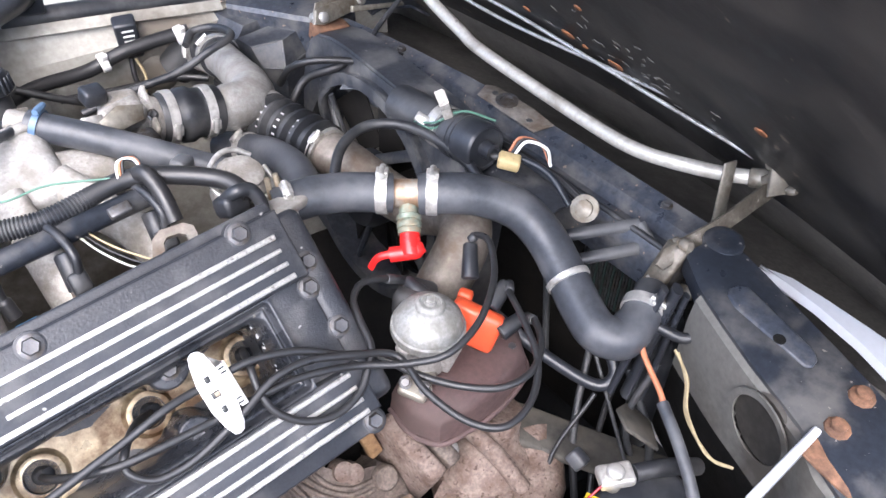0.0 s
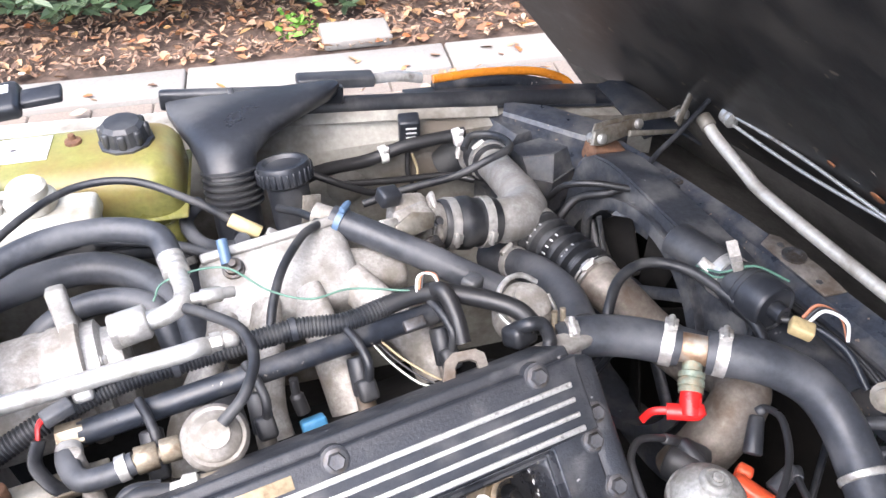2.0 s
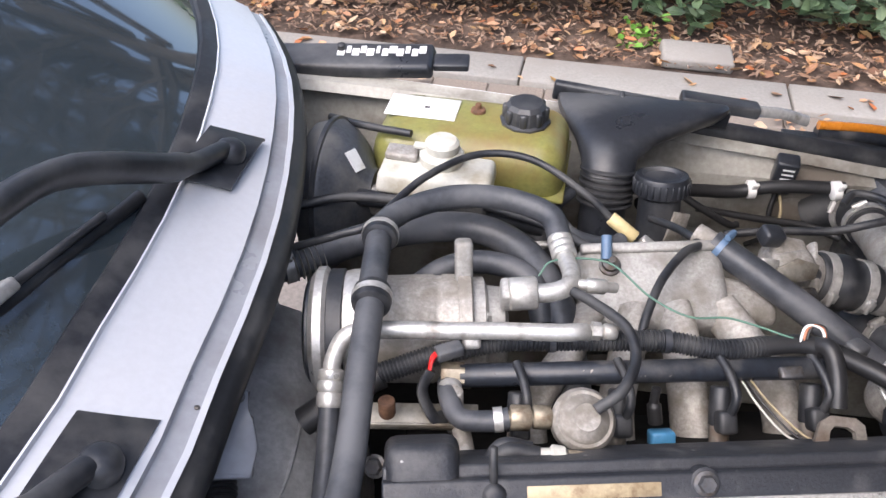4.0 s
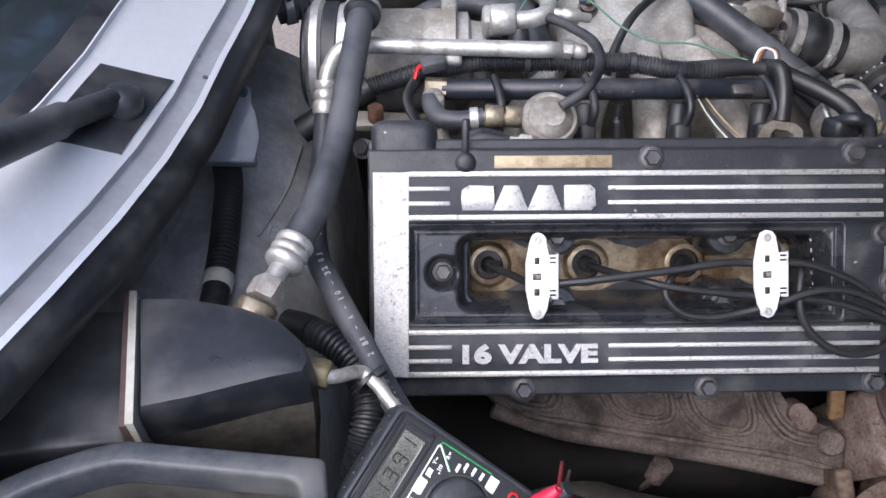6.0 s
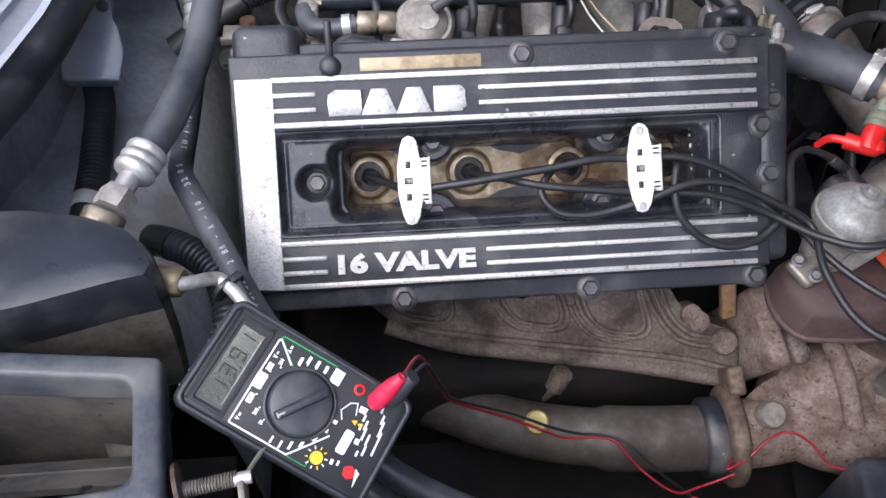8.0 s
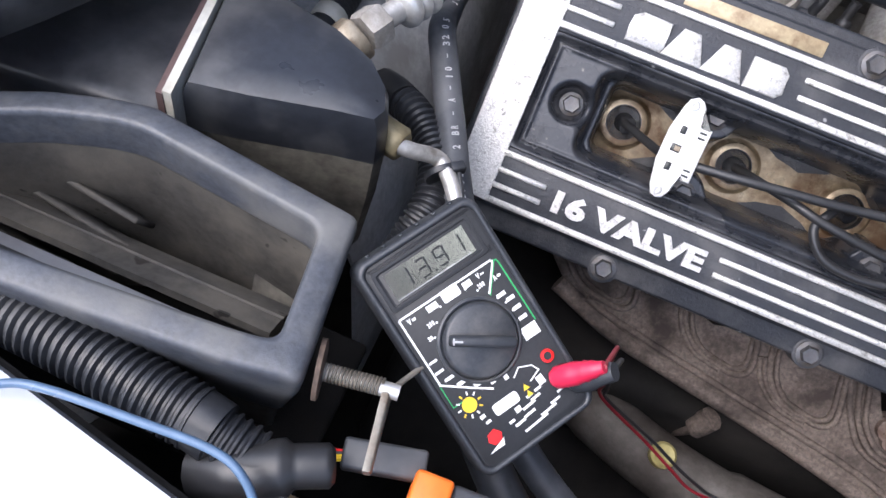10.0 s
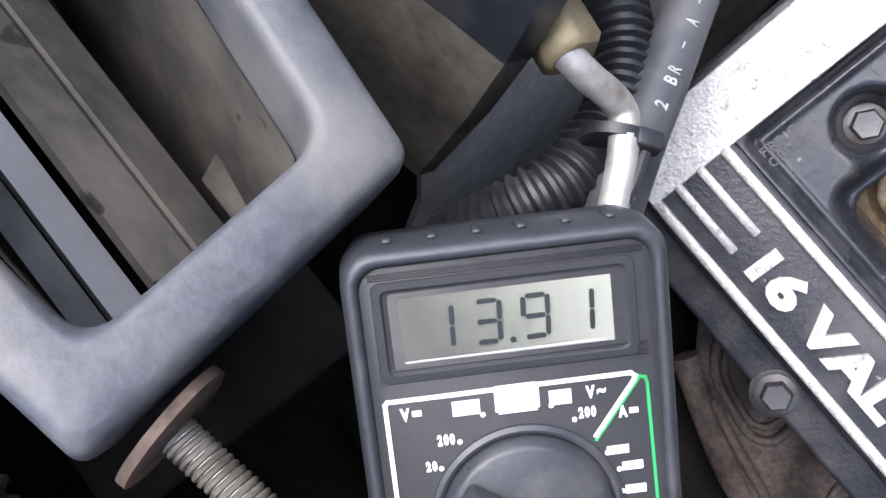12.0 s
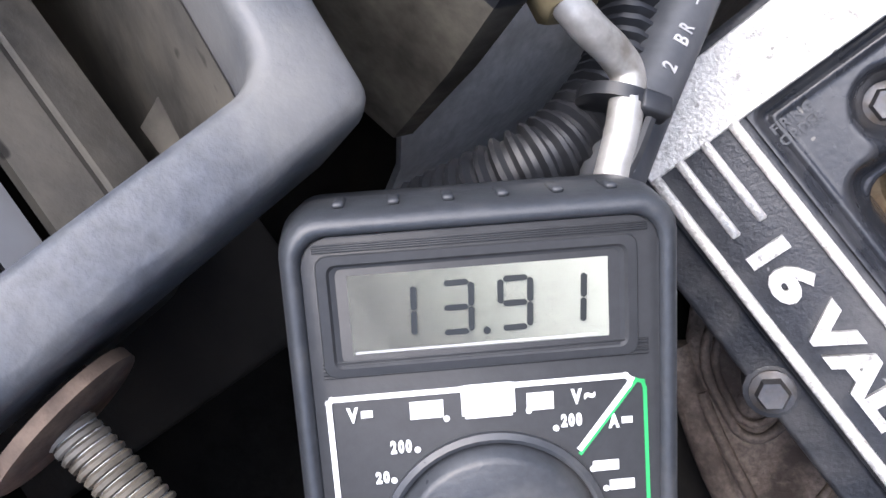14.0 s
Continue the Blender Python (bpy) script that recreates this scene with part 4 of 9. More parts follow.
STRIPES = [(-0.002, -0.214, 0.2135, 0.0050), (-0.015, -0.214, -0.177, 0.0042), (-0.015, -0.036, 0.2125, 0.0042), (-0.028, -0.214, -0.177, 0.0042),
           (-0.028, -0.036, 0.2125, 0.0042), (-0.0405, -0.214, 0.2135, 0.0050),
           (-0.1435, -0.216, 0.2130, 0.0048), (-0.157, -0.216, -0.176, 0.0042), (-0.157, -0.035, 0.2130, 0.0042), (-0.1695, -0.216, -0.176, 0.0042),
           (-0.1695, -0.035, 0.2130, 0.0042), (-0.1815, -0.216, 0.2130, 0.0050)]
for y, x0, x1, w in STRIPES:
    part("stripe", box((x1 - x0, w, 0.0028), ENGINE @ Matrix.Translation(((x0 + x1) / 2, y, 0.0008)), 0.0007, 1), PLATE, cover)
# maker's mark as four plain raised shapes
for o in ([(-0.1665, -0.0345), (-0.1395, -0.0345), (-0.1372, -0.0300), (-0.1385, -0.0225), (-0.1375, -0.0125), (-0.1600, -0.0118), (-0.1665, -0.0160), (-0.1672, -0.0240)],
          [(-0.1388, -0.0348), (-0.1068, -0.0348), (-0.1160, -0.0122), (-0.1290, -0.0122)],
          [(-0.1085, -0.0348), (-0.0768, -0.0348), (-0.0860, -0.0122), (-0.0985, -0.0122)],
          [(-0.0755, -0.0348), (-0.0510, -0.0348), (-0.0465, -0.0305), (-0.0470, -0.0245), (-0.0485, -0.0222), (-0.0472, -0.0165), (-0.0520, -0.0120), (-0.0755, -0.0120)]):
    part("badge_block", prism(o, 0.0028, ENGINE @ Matrix.Translation((0, 0, -0.0005)), 0.0008, 1), PLATE, cover, "plain silver badge shape")
part("lettering", letters("16 VALVE", 0.0182, 0.0028, ENGINE @ Matrix.Translation((-0.1668, -0.1724, -0.0004)), 0.1222, 0.050), PLATE, cover, "raised silver lettering 16 VALVE", smooth=0)
part("firing_text", letters("FIRING\nORDER", 0.0105, 0.0020, ENGINE @ Matrix.Translation((-0.1945, -0.1335, -0.0104)) @ pose(0, 0, 0, 0, 0, 90), 0.0200, 0.03), RECESS, cover, "small embossed lettering", smooth=0)
part("order_text", letters("1342", 0.0052, 0.0012, ENGINE @ Matrix.Translation((-0.1985, -0.077, -0.0104)) @ pose(0, 0, 0, 0, 0, 90), 0.024, 0.03), RECESS, cover, "small embossed numbers", smooth=0)
part("data_label", box((0.105, 0.011, 0.001), ENGINE @ Matrix.Translation((-0.085, 0.0085, 0.0005)), 0.0003, 1), mat("aged_label", (0.42, 0.34, 0.21), 0.55, vary=0.2, scale=60, dirt=(0.2, 0.14, 0.08), bump=0.1), cover, "yellowed data label")
for x, s, n in ((0.003, -0.0115, 0), (0.186, -0.0145, 0), (0.234, 0.036, -0.016), (0.224, 0.058, -0.016), (0.232, 0.103, -0.016), (0.216, 0.196, -0.012), (0.060, 0.199, -0.012), (-0.110, 0.199, -0.012)):
    part("bolt", BOLT_MESH, None, cover, m=ENGINE @ Matrix.Translation((x, -s, n)))
    part("boss", lathe([(0.013, -0.02), (0.0125, 0.0002), (0.011, 0.0008), (0, 0.0008)], ENGINE @ Matrix.Translation((x, -s, n - 0.0005)), 16), BLACKPAINT, cover)
for x, s in ((-0.1830, 0.0915), (-0.077, 0.0600), (0.084, 0.0595), (-0.076, 0.1230), (0.078, 0.1230)):
    part("bolt", BOLT_MESH, None, cover, m=ENGINE @ Matrix.Translation((x, -s, -0.0300)))
# flaked sealant along the end of the opening
for k in range(7):
    m = ENGINE @ Matrix.Translation((0.1655 + random.uniform(-0.002, 0.0015), -0.066 - 0.0075 * k + random.uniform(-0.002, 0.002), -0.031)) @ pose(0, 0, 0, random.uniform(-20, 20), random.uniform(20, 60), random.uniform(0, 180))
    part("sealant_flake", prism([(-0.003, -0.001), (0.0005, -0.0016), (0.0032, 0.0004), (0.0008, 0.0017), (-0.0022, 0.0012)], 0.0008, m, 0.0002, 1), PRINTGREY, cover, "pale flake of old sealant")
head = thing("cylinder_head", "oil-stained golden cylinder head casting between the plug wells", "cylinder head", E(0, 0.09, -0.12))
edge_x = [-0.163 + 0.334 * i / 48 for i in range(49)]
half = [0.0225 + 0.0085 * math.cos(2 * math.pi * (x - 0.057) / 0.097) + 0.0015 * noise.noise((x * 60, 1, 0)) for x in edge_x]
part("casting", prism([(x, -0.089 - h) for x, h in zip(edge_x, half)] + [(x, -0.089 + h) for x, h in zip(reversed(edge_x), reversed(half))], 0.010, ENGINE @ Matrix.Translation((0, 0, -0.0885)), 0.002, 2), OILY, head)
# floor plate painted with the shade at the bottom of the recess
part("well_floor", box((0.366, 0.074, 0.012), ENGINE @ Matrix.Translation((-0.003, -0.090, -0.0905)), 0.001, 1), OILSHADE, head, "oily floor round the wells with shade painted in")
# block coloured near-black so the depth under the head stays in shade
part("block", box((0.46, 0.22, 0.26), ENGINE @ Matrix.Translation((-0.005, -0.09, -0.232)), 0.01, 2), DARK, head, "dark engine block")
for k, x in enumerate((-0.137, -0.040, 0.057, 0.154)):
    m = ENGINE @ Matrix.Translation((x, -0.089, -0.0785))
    w = part("plug_well", lathe([(0.024, -0.004), (0.0235, 0.0), (0.0205, 0.002), (0.0195, 0.0065), (0.0180, 0.0072), (0.0145, 0.0072), (0.0140, -0.03), (0, -0.03)], m, 28), OILY, head, "oily plug well ring")
    part("bore", lathe([(0.0148, 0.0), (0.0148, 0.0075), (0.0142, 0.0075), (0.0138, -0.0285), (0, -0.0285)], m, 24), OILSHADE, w, "plug bore lined black for shade")
    part("boot", tube([m @ V(0, 0, -0.028), m @ V(0.001, 0, 0.002), m @ V(0.005, -0.002, 0.010)], [0.0085] * 8 + [0.0075] * 8 + [0.005], 14, 8), RUBBER, w, "black rubber plug boot")
    part("number", letters(str(4 - k), 0.009, 0.0008, ENGINE @ Matrix.Translation((x + 0.028, -0.086, -0.0785)) @ pose(0, 0, 0, 0, 0, -20), 0.006), OILY, head, smooth=0)

# ---- left side of the bay: tank, duct, brake parts ----
def BL(x, y, z, rz=-11, rx=0, ry=0):
    """A pose at a place of the world, turned with the body."""
    return pose(x, y, z, rx, ry, rz)


tank = thing("expansion_tank", "olive translucent coolant expansion tank with a white label", "coolant tank", V(-0.135, 0.58, 0.79))
TK = BL(-0.136, 0.585, 0.878, -14)
part("body", box((0.262, 0.150, 0.094), TK, 0.034, 5, taper=(0.97, 0.93)), TANKMAT, tank)
part("sump", box((0.10, 0.09, 0.06), TK @ Matrix.Translation((0.07, -0.02, -0.062)), 0.02, 3), TANKMAT, tank)
part("seam", box((0.264, 0.153, 0.005), TK @ Matrix.Translation((0, 0, -0.02)), 0.002, 1), TANKMAT, tank)
capm = TK @ Matrix.Translation((0.068, 0.008, 0.044))
cap = part("filler_cap", lathe([(0.034, 0), (0.034, 0.006), (0.030, 0.008), (0.027, 0.026), (0.022, 0.031), (0, 0.032)], capm, 10), PLASTIC, tank, "ribbed black filler cap", smooth=25)
for k in range(8):
    a = k * math.pi / 4
    part("rib", box((0.008, 0.010, 0.020), capm @ Matrix.Rotation(a, 4, "Z") @ Matrix.Translation((0.027, 0, 0.016)), 0.003, 2), PLASTIC, cap)
part("label", box((0.097, 0.055, 0.0012), TK @ Matrix.Translation((-0.072, 0.012, 0.0478)), 0.0004, 1), PAPER, tank, "plain white paper label")
part("spot", box((0.007, 0.005, 0.0005), TK @ Matrix.Translation((-0.066, 0.012, 0.0486)), 0), BOLT, tank)
part("vent", lathe([(0.011, 0), (0.010, 0.005), (0.005, 0.007), (0.004, 0.013), (0, 0.014)], TK @ Matrix.Translation((0.003, 0.018, 0.0455)), 14), RUST, tank)
part("outlet", rod(V(-0.052, 0.50, 0.80), V(-0.05, 0.47, 0.76), 0.019, 16), RUBBER, tank)
hose_clamp("clamp", tank, V(-0.0513, 0.488, 0.783), (0.05, -0.6, -0.8), 0.0195, (0, -1, 0))

duct = thing("intake_duct", "black plastic funnel-shaped air duct with a ribbed neck", "air duct", V(0.04, 0.5, 0.78))


def oval(cx, cy, cz, w, d, rz=-11, n=20, tilt=0.0, power=2.0):
    m = pose(cx, cy, cz, tilt, 0, rz)
    out = []
    for k in range(n):
        a = 2 * math.pi * k / n
        c, s = math.cos(a), math.sin(a)
        out.append(m @ Vector((w / 2 * abs(c) ** (2 / power) * (1 if c >= 0 else -1), d / 2 * abs(s) ** (2 / power) * (1 if s >= 0 else -1), 0)))
    return out


def loft(rings, bm=None, caps=True):
    bm = bm or bmesh.new()
    rows = [[bm.verts.new(p) for p in r] for r in rings]
    for a, b in zip(rows, rows[1:]):
        for k in range(len(a)):
            bm.faces.new((a[k], a[(k + 1) % len(a)], b[(k + 1) % len(b)], b[k]))
    if caps:
        bm.faces.new(rows[0][::-1])
        bm.faces.new(rows[-1])
    return bm


part("funnel", loft([oval(0.041, 0.529, 0.876, 0.070, 0.070, tilt=-8), oval(0.043, 0.542, 0.887, 0.076, 0.068, tilt=-28), oval(0.056, 0.568, 0.894, 0.108, 0.064, tilt=-42, power=2.3), oval(0.078, 0.600, 0.897, 0.165, 0.058, tilt=-50, power=2.8),
                     oval(0.101, 0.632, 0.898, 0.222, 0.048, tilt=-55, power=4), oval(0.112, 0.652, 0.899, 0.242, 0.038, tilt=-58, power=6), oval(0.112, 0.660, 0.901, 0.240, 0.030, tilt=-58, power=6)]), PLASTIC, duct, smooth=50)
part("mouth_lip", box((0.256, 0.016, 0.028), BL(0.114, 0.668, 0.893, -12, 0, 6), 0.004), PLASTIC, duct)
for x in (0.083,):
    part("notch", box((0.008, 0.016, 0.030), BL(x, 0.662, 0.902, -11, 20), 0.002), PLASTIC, duct)
part("ribbed_neck", corrugated([V(0.0415, 0.530, 0.880), V(0.040, 0.523, 0.860), V(0.038, 0.515, 0.834)], 0.0345, 0.0088, 0.006, 26), RUBBER, duct, "black concertina rubber neck")
part("lower_tube", tube([V(0.038, 0.516, 0.838), V(0.036, 0.500, 0.79), V(0.045, 0.47, 0.73)], 0.031, 20, 6), PLASTIC, duct)

canister = thing("round_black_canister", "black ribbed-edge round plastic canister cap", "filter canister", V(0.10, 0.47, 0.84))
CA = pose(0.102, 0.490, 0.884, -14, 0, 0) @ Matrix.Scale(0.88, 4)
part("rim", lathe([(0.030, -0.024), (0.039, -0.018), (0.040, 0.004), (0.037, 0.010), (0.030, 0.011), (0.026, 0.006), (0, 0.006)], CA, 28), PLASTIC, canister)
for k in range(26):
    part("rib", box((0.004, 0.004, 0.020), CA @ Matrix.Rotation(k * 2 * math.pi / 26, 4, "Z") @ Matrix.Translation((0.040, 0, -0.006)), 0.001, 1), PLASTIC, canister)
part("body", lathe([(0.024, -0.095), (0.031, -0.09), (0.031, -0.022), (0, -0.02)], CA, 20), PLASTIC, canister)
part("bracket", prism([(0, 0), (0.03, -0.005), (0.045, 0.05), (0.02, 0.06)], 0.003, pose(0.098, 0.44, 0.80, 80, 0, 20), 0.0005, 1), ALU_DULL, canister, "bent bright bracket")

servo = thing("brake_servo", "round black brake servo on the bulkhead", "brake servo", V(-0.37, 0.49, 0.74))
SV = axis_m(V(-0.352, 0.528, 0.852), C.to_3x3() @ V(1, -0.05, 0.05), V(0, 0, 1)) @ Matrix.Scale(0.88, 4)
part("drum", lathe([(0.085, 0), (0.104, 0.01), (0.108, 0.028), (0.111, 0.033), (0.111, 0.041), (0.107, 0.046), (0.098, 0.060), (0.080, 0.076), (0.045, 0.092), (0.040, 0.100), (0, 0.100)], SV, 40), GREYPLASTIC, servo)
part("label", prism([(-0.014, -0.012), (0.014, -0.010), (0.015, 0.012), (-0.013, 0.011)], 0.0008, axis_m(V(-0.2915, 0.4975, 0.9192), V(0.77, -0.29, 0.57), V(0.44, -0.44, -0.8)), 0), PAPER, servo, "small white sticker")
part("seam", lathe([(0.1125, 0.033), (0.1150, 0.034), (0.1150, 0.040), (0.1125, 0.041)], SV, 40), PLASTIC, servo, "rolled seam")
master = thing("brake_master_cylinder", "grey brake master cylinder with a cream fluid reservoir", "brake cylinder", V(-0.2, 0.47, 0.85))
part("body", rod(V(-0.31, 0.502, 0.862), V(-0.10, 0.450, 0.862), 0.020, 18, edge=0.003), ALU_DULL, master)
part("tube_end", rod(V(-0.30, 0.478, 0.880), V(-0.06, 0.418, 0.868), 0.011, 14, edge=0.002), PLASTIC, master)
RV = BL(-0.190, 0.466, 0.912, -13, 0, 2)
part("reservoir", box((0.142, 0.076, 0.028), RV @ Matrix.Translation((0, 0.002, 0.004)), 0.007, 3, taper=(0.96, 0.82)), CREAM, master, "cream plastic reservoir")
part("reservoir_step", box((0.040, 0.026, 0.010), RV @ Matrix.Translation((-0.046, 0.012, 0.022)), 0.003), ALU_DULL, master)
fc = part("filler_cap", lathe([(0.027, 0), (0.028, 0.010), (0.025, 0.014), (0.021, 0.016), (0.021, 0.026), (0.017, 0.030), (0, 0.031)], RV @ Matrix.Translation((0.003, 0.012, 0.019)), 16), CREAM, master, "cream ribbed cap", smooth=25)
part("tab", box((0.016, 0.010, 0.006), RV @ Matrix.Translation((-0.024, 0.012, 0.036)), 0.002), CREAM, fc)
part("fluid_line", box((0.128, 0.060, 0.030), RV @ Matrix.Translation((0.004, 0, -0.022)), 0.006), GREYPLASTIC, master)


def cable(name, label, category, pts, r, material, n=8, seg=12, **kw):
    return single(name, tube([V(*p) for p in pts], r, seg, n), material, label, category, **kw)


cable("servo_vacuum_pipe", "thin black vacuum pipe running to the brake servo", "pipe", [(-0.33, 0.62, 0.91), (-0.28, 0.57, 0.925), (-0.22, 0.54, 0.93)], 0.005, RUBBER)
cable("coolant_hose", "thick black coolant hose under the expansion tank", "hose", [(-0.05, 0.475, 0.77), (-0.045, 0.45, 0.75), (-0.03, 0.42, 0.72)], 0.019, HOSE)
cable("breather_hose", "curved black breather hose beside the air duct", "hose", [(-0.005, 0.53, 0.84), (-0.03, 0.50, 0.835), (-0.02, 0.44, 0.84), (0.01, 0.38, 0.87), (0.015, 0.352, 0.90)], 0.009, HOSE)
cable("speedometer_cable", "long black cable arching over the brake cylinder", "cable", [(-0.35, 0.33, 0.92), (-0.30, 0.325, 0.94), (-0.265, 0.331, 0.95), (-0.209, 0.403, 0.955), (-0.142, 0.451, 0.955), (-0.077, 0.445, 0.95), (-0.021, 0.405, 0.93), (0.012, 0.385, 0.905)], 0.0045, RUBBER)
ferrule = thing("cable_ferrule", "cream ferrule and metal clip on the black cable", "cable end", V(0.02, 0.38, 0.89))
part("sleeve", rod(V(0.010, 0.386, 0.907), V(0.038, 0.368, 0.890), 0.0085, 8, edge=0.001), mat("cream_sleeve", (0.58, 0.48, 0.25), 0.5, vary=0.15), ferrule)
part("clip", box((0.02, 0.012, 0.016), pose(0.05, 0.36, 0.885, 0, 30, -30), 0.002), STEEL, ferrule)
cable("servo_cable", "black hose from the servo to the engine", "hose", [(-0.36, 0.43, 0.90), (-0.30, 0.44, 0.905), (-0.22, 0.435, 0.90), (-0.14, 0.43, 0.895), (-0.06, 0.40, 0.885), (-0.01, 0.35, 0.885)], 0.006, RUBBER)

# wiring along the left inner wing
cable("wing_loom", "black wiring loom clipped along the inner wing", "wiring", [(0.10, 0.55, 0.80), (0.17, 0.588, 0.795), (0.25, 0.590, 0.79), (0.31, 0.580, 0.805), (0.40, 0.565, 0.81)], 0.010, WIRE)
part_clip = thing("loom_clip", "white plastic clip holding the wiring loom", "clip", V(0.277, 0.612, 0.785))
part("band", lathe([(0.0125, -0.006), (0.014, -0.005), (0.014, 0.005), (0.0125, 0.006)], axis_m(V(0.275, 0.588, 0.795), (1, -0.1, 0.1)), 16), WHITE, part_clip)
part("tab", box((0.010, 0.006, 0.016), pose(0.275, 0.578, 0.806, 20, 0, 0), 0.002), WHITE, part_clip)
clip2 = copy_thing(part_clip, Matrix.Translation((0.385, 0.580, 0.803)))
relay = thing("relay", "black relay with pale printing on the inner wing", "relay", V(0.32, 0.6, 0.78))
RL = BL(0.322, 0.597, 0.815, -18, 12)
part("case", box((0.032, 0.026, 0.062), RL, 0.004, 2), PLASTIC, relay)
for k in range(5):
    part("print_bar", box((0.016, 0.0006, 0.003), RL @ Matrix.Translation((0.002, -0.0134, 0.020 - k * 0.009)), 0), PRINTW, relay)
cable("relay_lead", "dark lead below the relay", "wiring", [(0.315, 0.59, 0.785), (0.31, 0.58, 0.755), (0.318, 0.575, 0.72), (0.30, 0.60, 0.68)], 0.004, WIRE)
cable("relay_lead", "brown lead hanging from the relay", "wiring", [(0.32, 0.585, 0.785), (0.322, 0.57, 0.76), (0.31, 0.565, 0.73)], 0.0022, TANWIRE)
cable("wing_lead", "dark lead drooping on the inner wing", "wiring", [(0.15, 0.575, 0.81), (0.19, 0.555, 0.79), (0.235, 0.545, 0.765), (0.25, 0.55, 0.76)], 0.0055, WIRE)
cable("wing_lead", "thin dark lead along the inner wing", "wiring", [(0.20, 0.585, 0.765), (0.28, 0.572, 0.755), (0.36, 0.555, 0.75), (0.40, 0.53, 0.745)], 0.0055, WIRE)

# ---- intake side of the engine ----
comp = thing("ac_compressor", "oil-stained aluminium air conditioning compressor with a belt pulley", "compressor", V(-0.2, 0.24, 0.83))
CA0, CA1 = V(-0.262, 0.247, 0.875), V(-0.10, 0.243, 0.875)
CM = axis_m(CA0, CA1 - CA0, V(0, 0, 1))
part("drum", lathe([(0.050, 0), (0.056, 0.004), (0.057, 0.060), (0.0555, 0.062), (0.0555, 0.068), (0.057, 0.07), (0.057, 0.096), (0, 0.096)], CM, 36), ALU_DULL, comp)
part("rib_ring", lathe([(0.061, 0.085), (0.063, 0.088), (0.063, 0.098), (0.060, 0.100)], CM, 36), ALU_DULL, comp)
part("lug", box((0.018, 0.020, 0.045), pose(-0.170, 0.272, 0.945, -20), 0.004), ALU, comp)
part("lug", box((0.018, 0.020, 0.040), pose(-0.168, 0.190, 0.915, 40), 0.004), ALU, comp)
part("rear_head", lathe([(0.054, 0.098), (0.054, 0.112), (0.045, 0.116), (0.043, 0.132), (0.036, 0.136), (0, 0.136)], CM, 30), ALU, comp)
part("port_block", box((0.024, 0.026, 0.026), pose(-0.124, 0.232, 0.934, 10), 0.004), ALU, comp)
part("port_nut", rod(V(-0.128, 0.228, 0.938), V(-0.100, 0.227, 0.940), 0.0165, 24, edge=0.002), STEEL, comp)
for k in range(5):
    a = radians(30 + k * 40)
    part("bolt", STEEL_BOLT, None, comp, m=CM @ Matrix.Rotation(a, 4, "Z") @ Matrix.Translation((0.043, 0, 0.112)))
pul = part("pulley", lathe([(0.030, -0.066), (0.058, -0.064), (0.066, -0.058), (0.066, -0.050), (0.061, -0.046), (0.056, -0.040), (0.061, -0.030), (0.063, -0.022), (0.063, -0.014), (0.052, -0.010), (0.030, -0.008), (0.03, 0.0)], CM, 44), STEEL, comp, "steel clutch pulley")
part("belt", lathe([(0.0605, -0.047), (0.0635, -0.045), (0.0635, -0.031), (0.0605, -0.029)], CM, 44), RUBBER, pul, "black drive belt")
part("clutch_plate", lathe([(0.05, -0.070), (0.055, -0.067), (0.055, -0.064), (0.02, -0.064)], CM, 30), BLACKMETAL, pul)
part("stripe", box((0.02, 0.004, 0.0015), pose(-0.205, 0.203, 0.908, 40, 0, 10), 0), YELLOW, comp)

suction = thing("ac_suction_pipe", "bare aluminium elbow pipe on the compressor port", "pipe", V(-0.08, 0.23, 0.93))
part("elbow", tube([V(-0.104, 0.2275, 0.939), V(-0.085, 0.227, 0.940), V(-0.068, 0.234, 0.942), V(-0.062, 0.255, 0.940), V(-0.063, 0.285, 0.935)], 0.0095, 16, 6), STEEL, suction)
part("crimp", lathe([(0.0115, 0), (0.0135, 0.002), (0.0135, 0.008), (0.0115, 0.010), (0.0135, 0.012), (0.0135, 0.018), (0.0115, 0.020), (0.0135, 0.022), (0.0135, 0.028), (0.012, 0.03)], axis_m(V(-0.063, 0.284, 0.935), (-0.05, 1, 0.05)), 24), STEEL, suction)
part("service_port", rod(V(-0.066, 0.236, 0.943), V(-0.018, 0.236, 0.935), 0.0055, 12, edge=0.001), STEEL, suction)
part("port_cap", rod(V(-0.050, 0.236, 0.940), V(-0.030, 0.236, 0.937), 0.0078, 6, edge=0.001), STEEL, suction)
SUCTION = [V(-0.064, 0.312, 0.937), V(-0.072, 0.345, 0.945), V(-0.118, 0.372, 0.948), V(-0.175, 0.372, 0.952), V(-0.225, 0.352, 0.952), V(-0.252, 0.315, 0.957), V(-0.258, 0.25, 0.966), V(-0.262, 0.185, 0.968), V(-0.269, 0.11, 0.957), V(-0.277, 0.03, 0.940), V(-0.289, -0.04, 0.936), V(-0.298, -0.068, 0.934), V(-0.3055, -0.0876, 0.9323)]
sh = thing("ac_hose", "thick black air conditioning hose with rubber rings", "hose", V(-0.27, 0.1, 0.93), "ac hoses")
part("hose", tube(SUCTION, 0.0132, 18, 8), HOSE, sh)
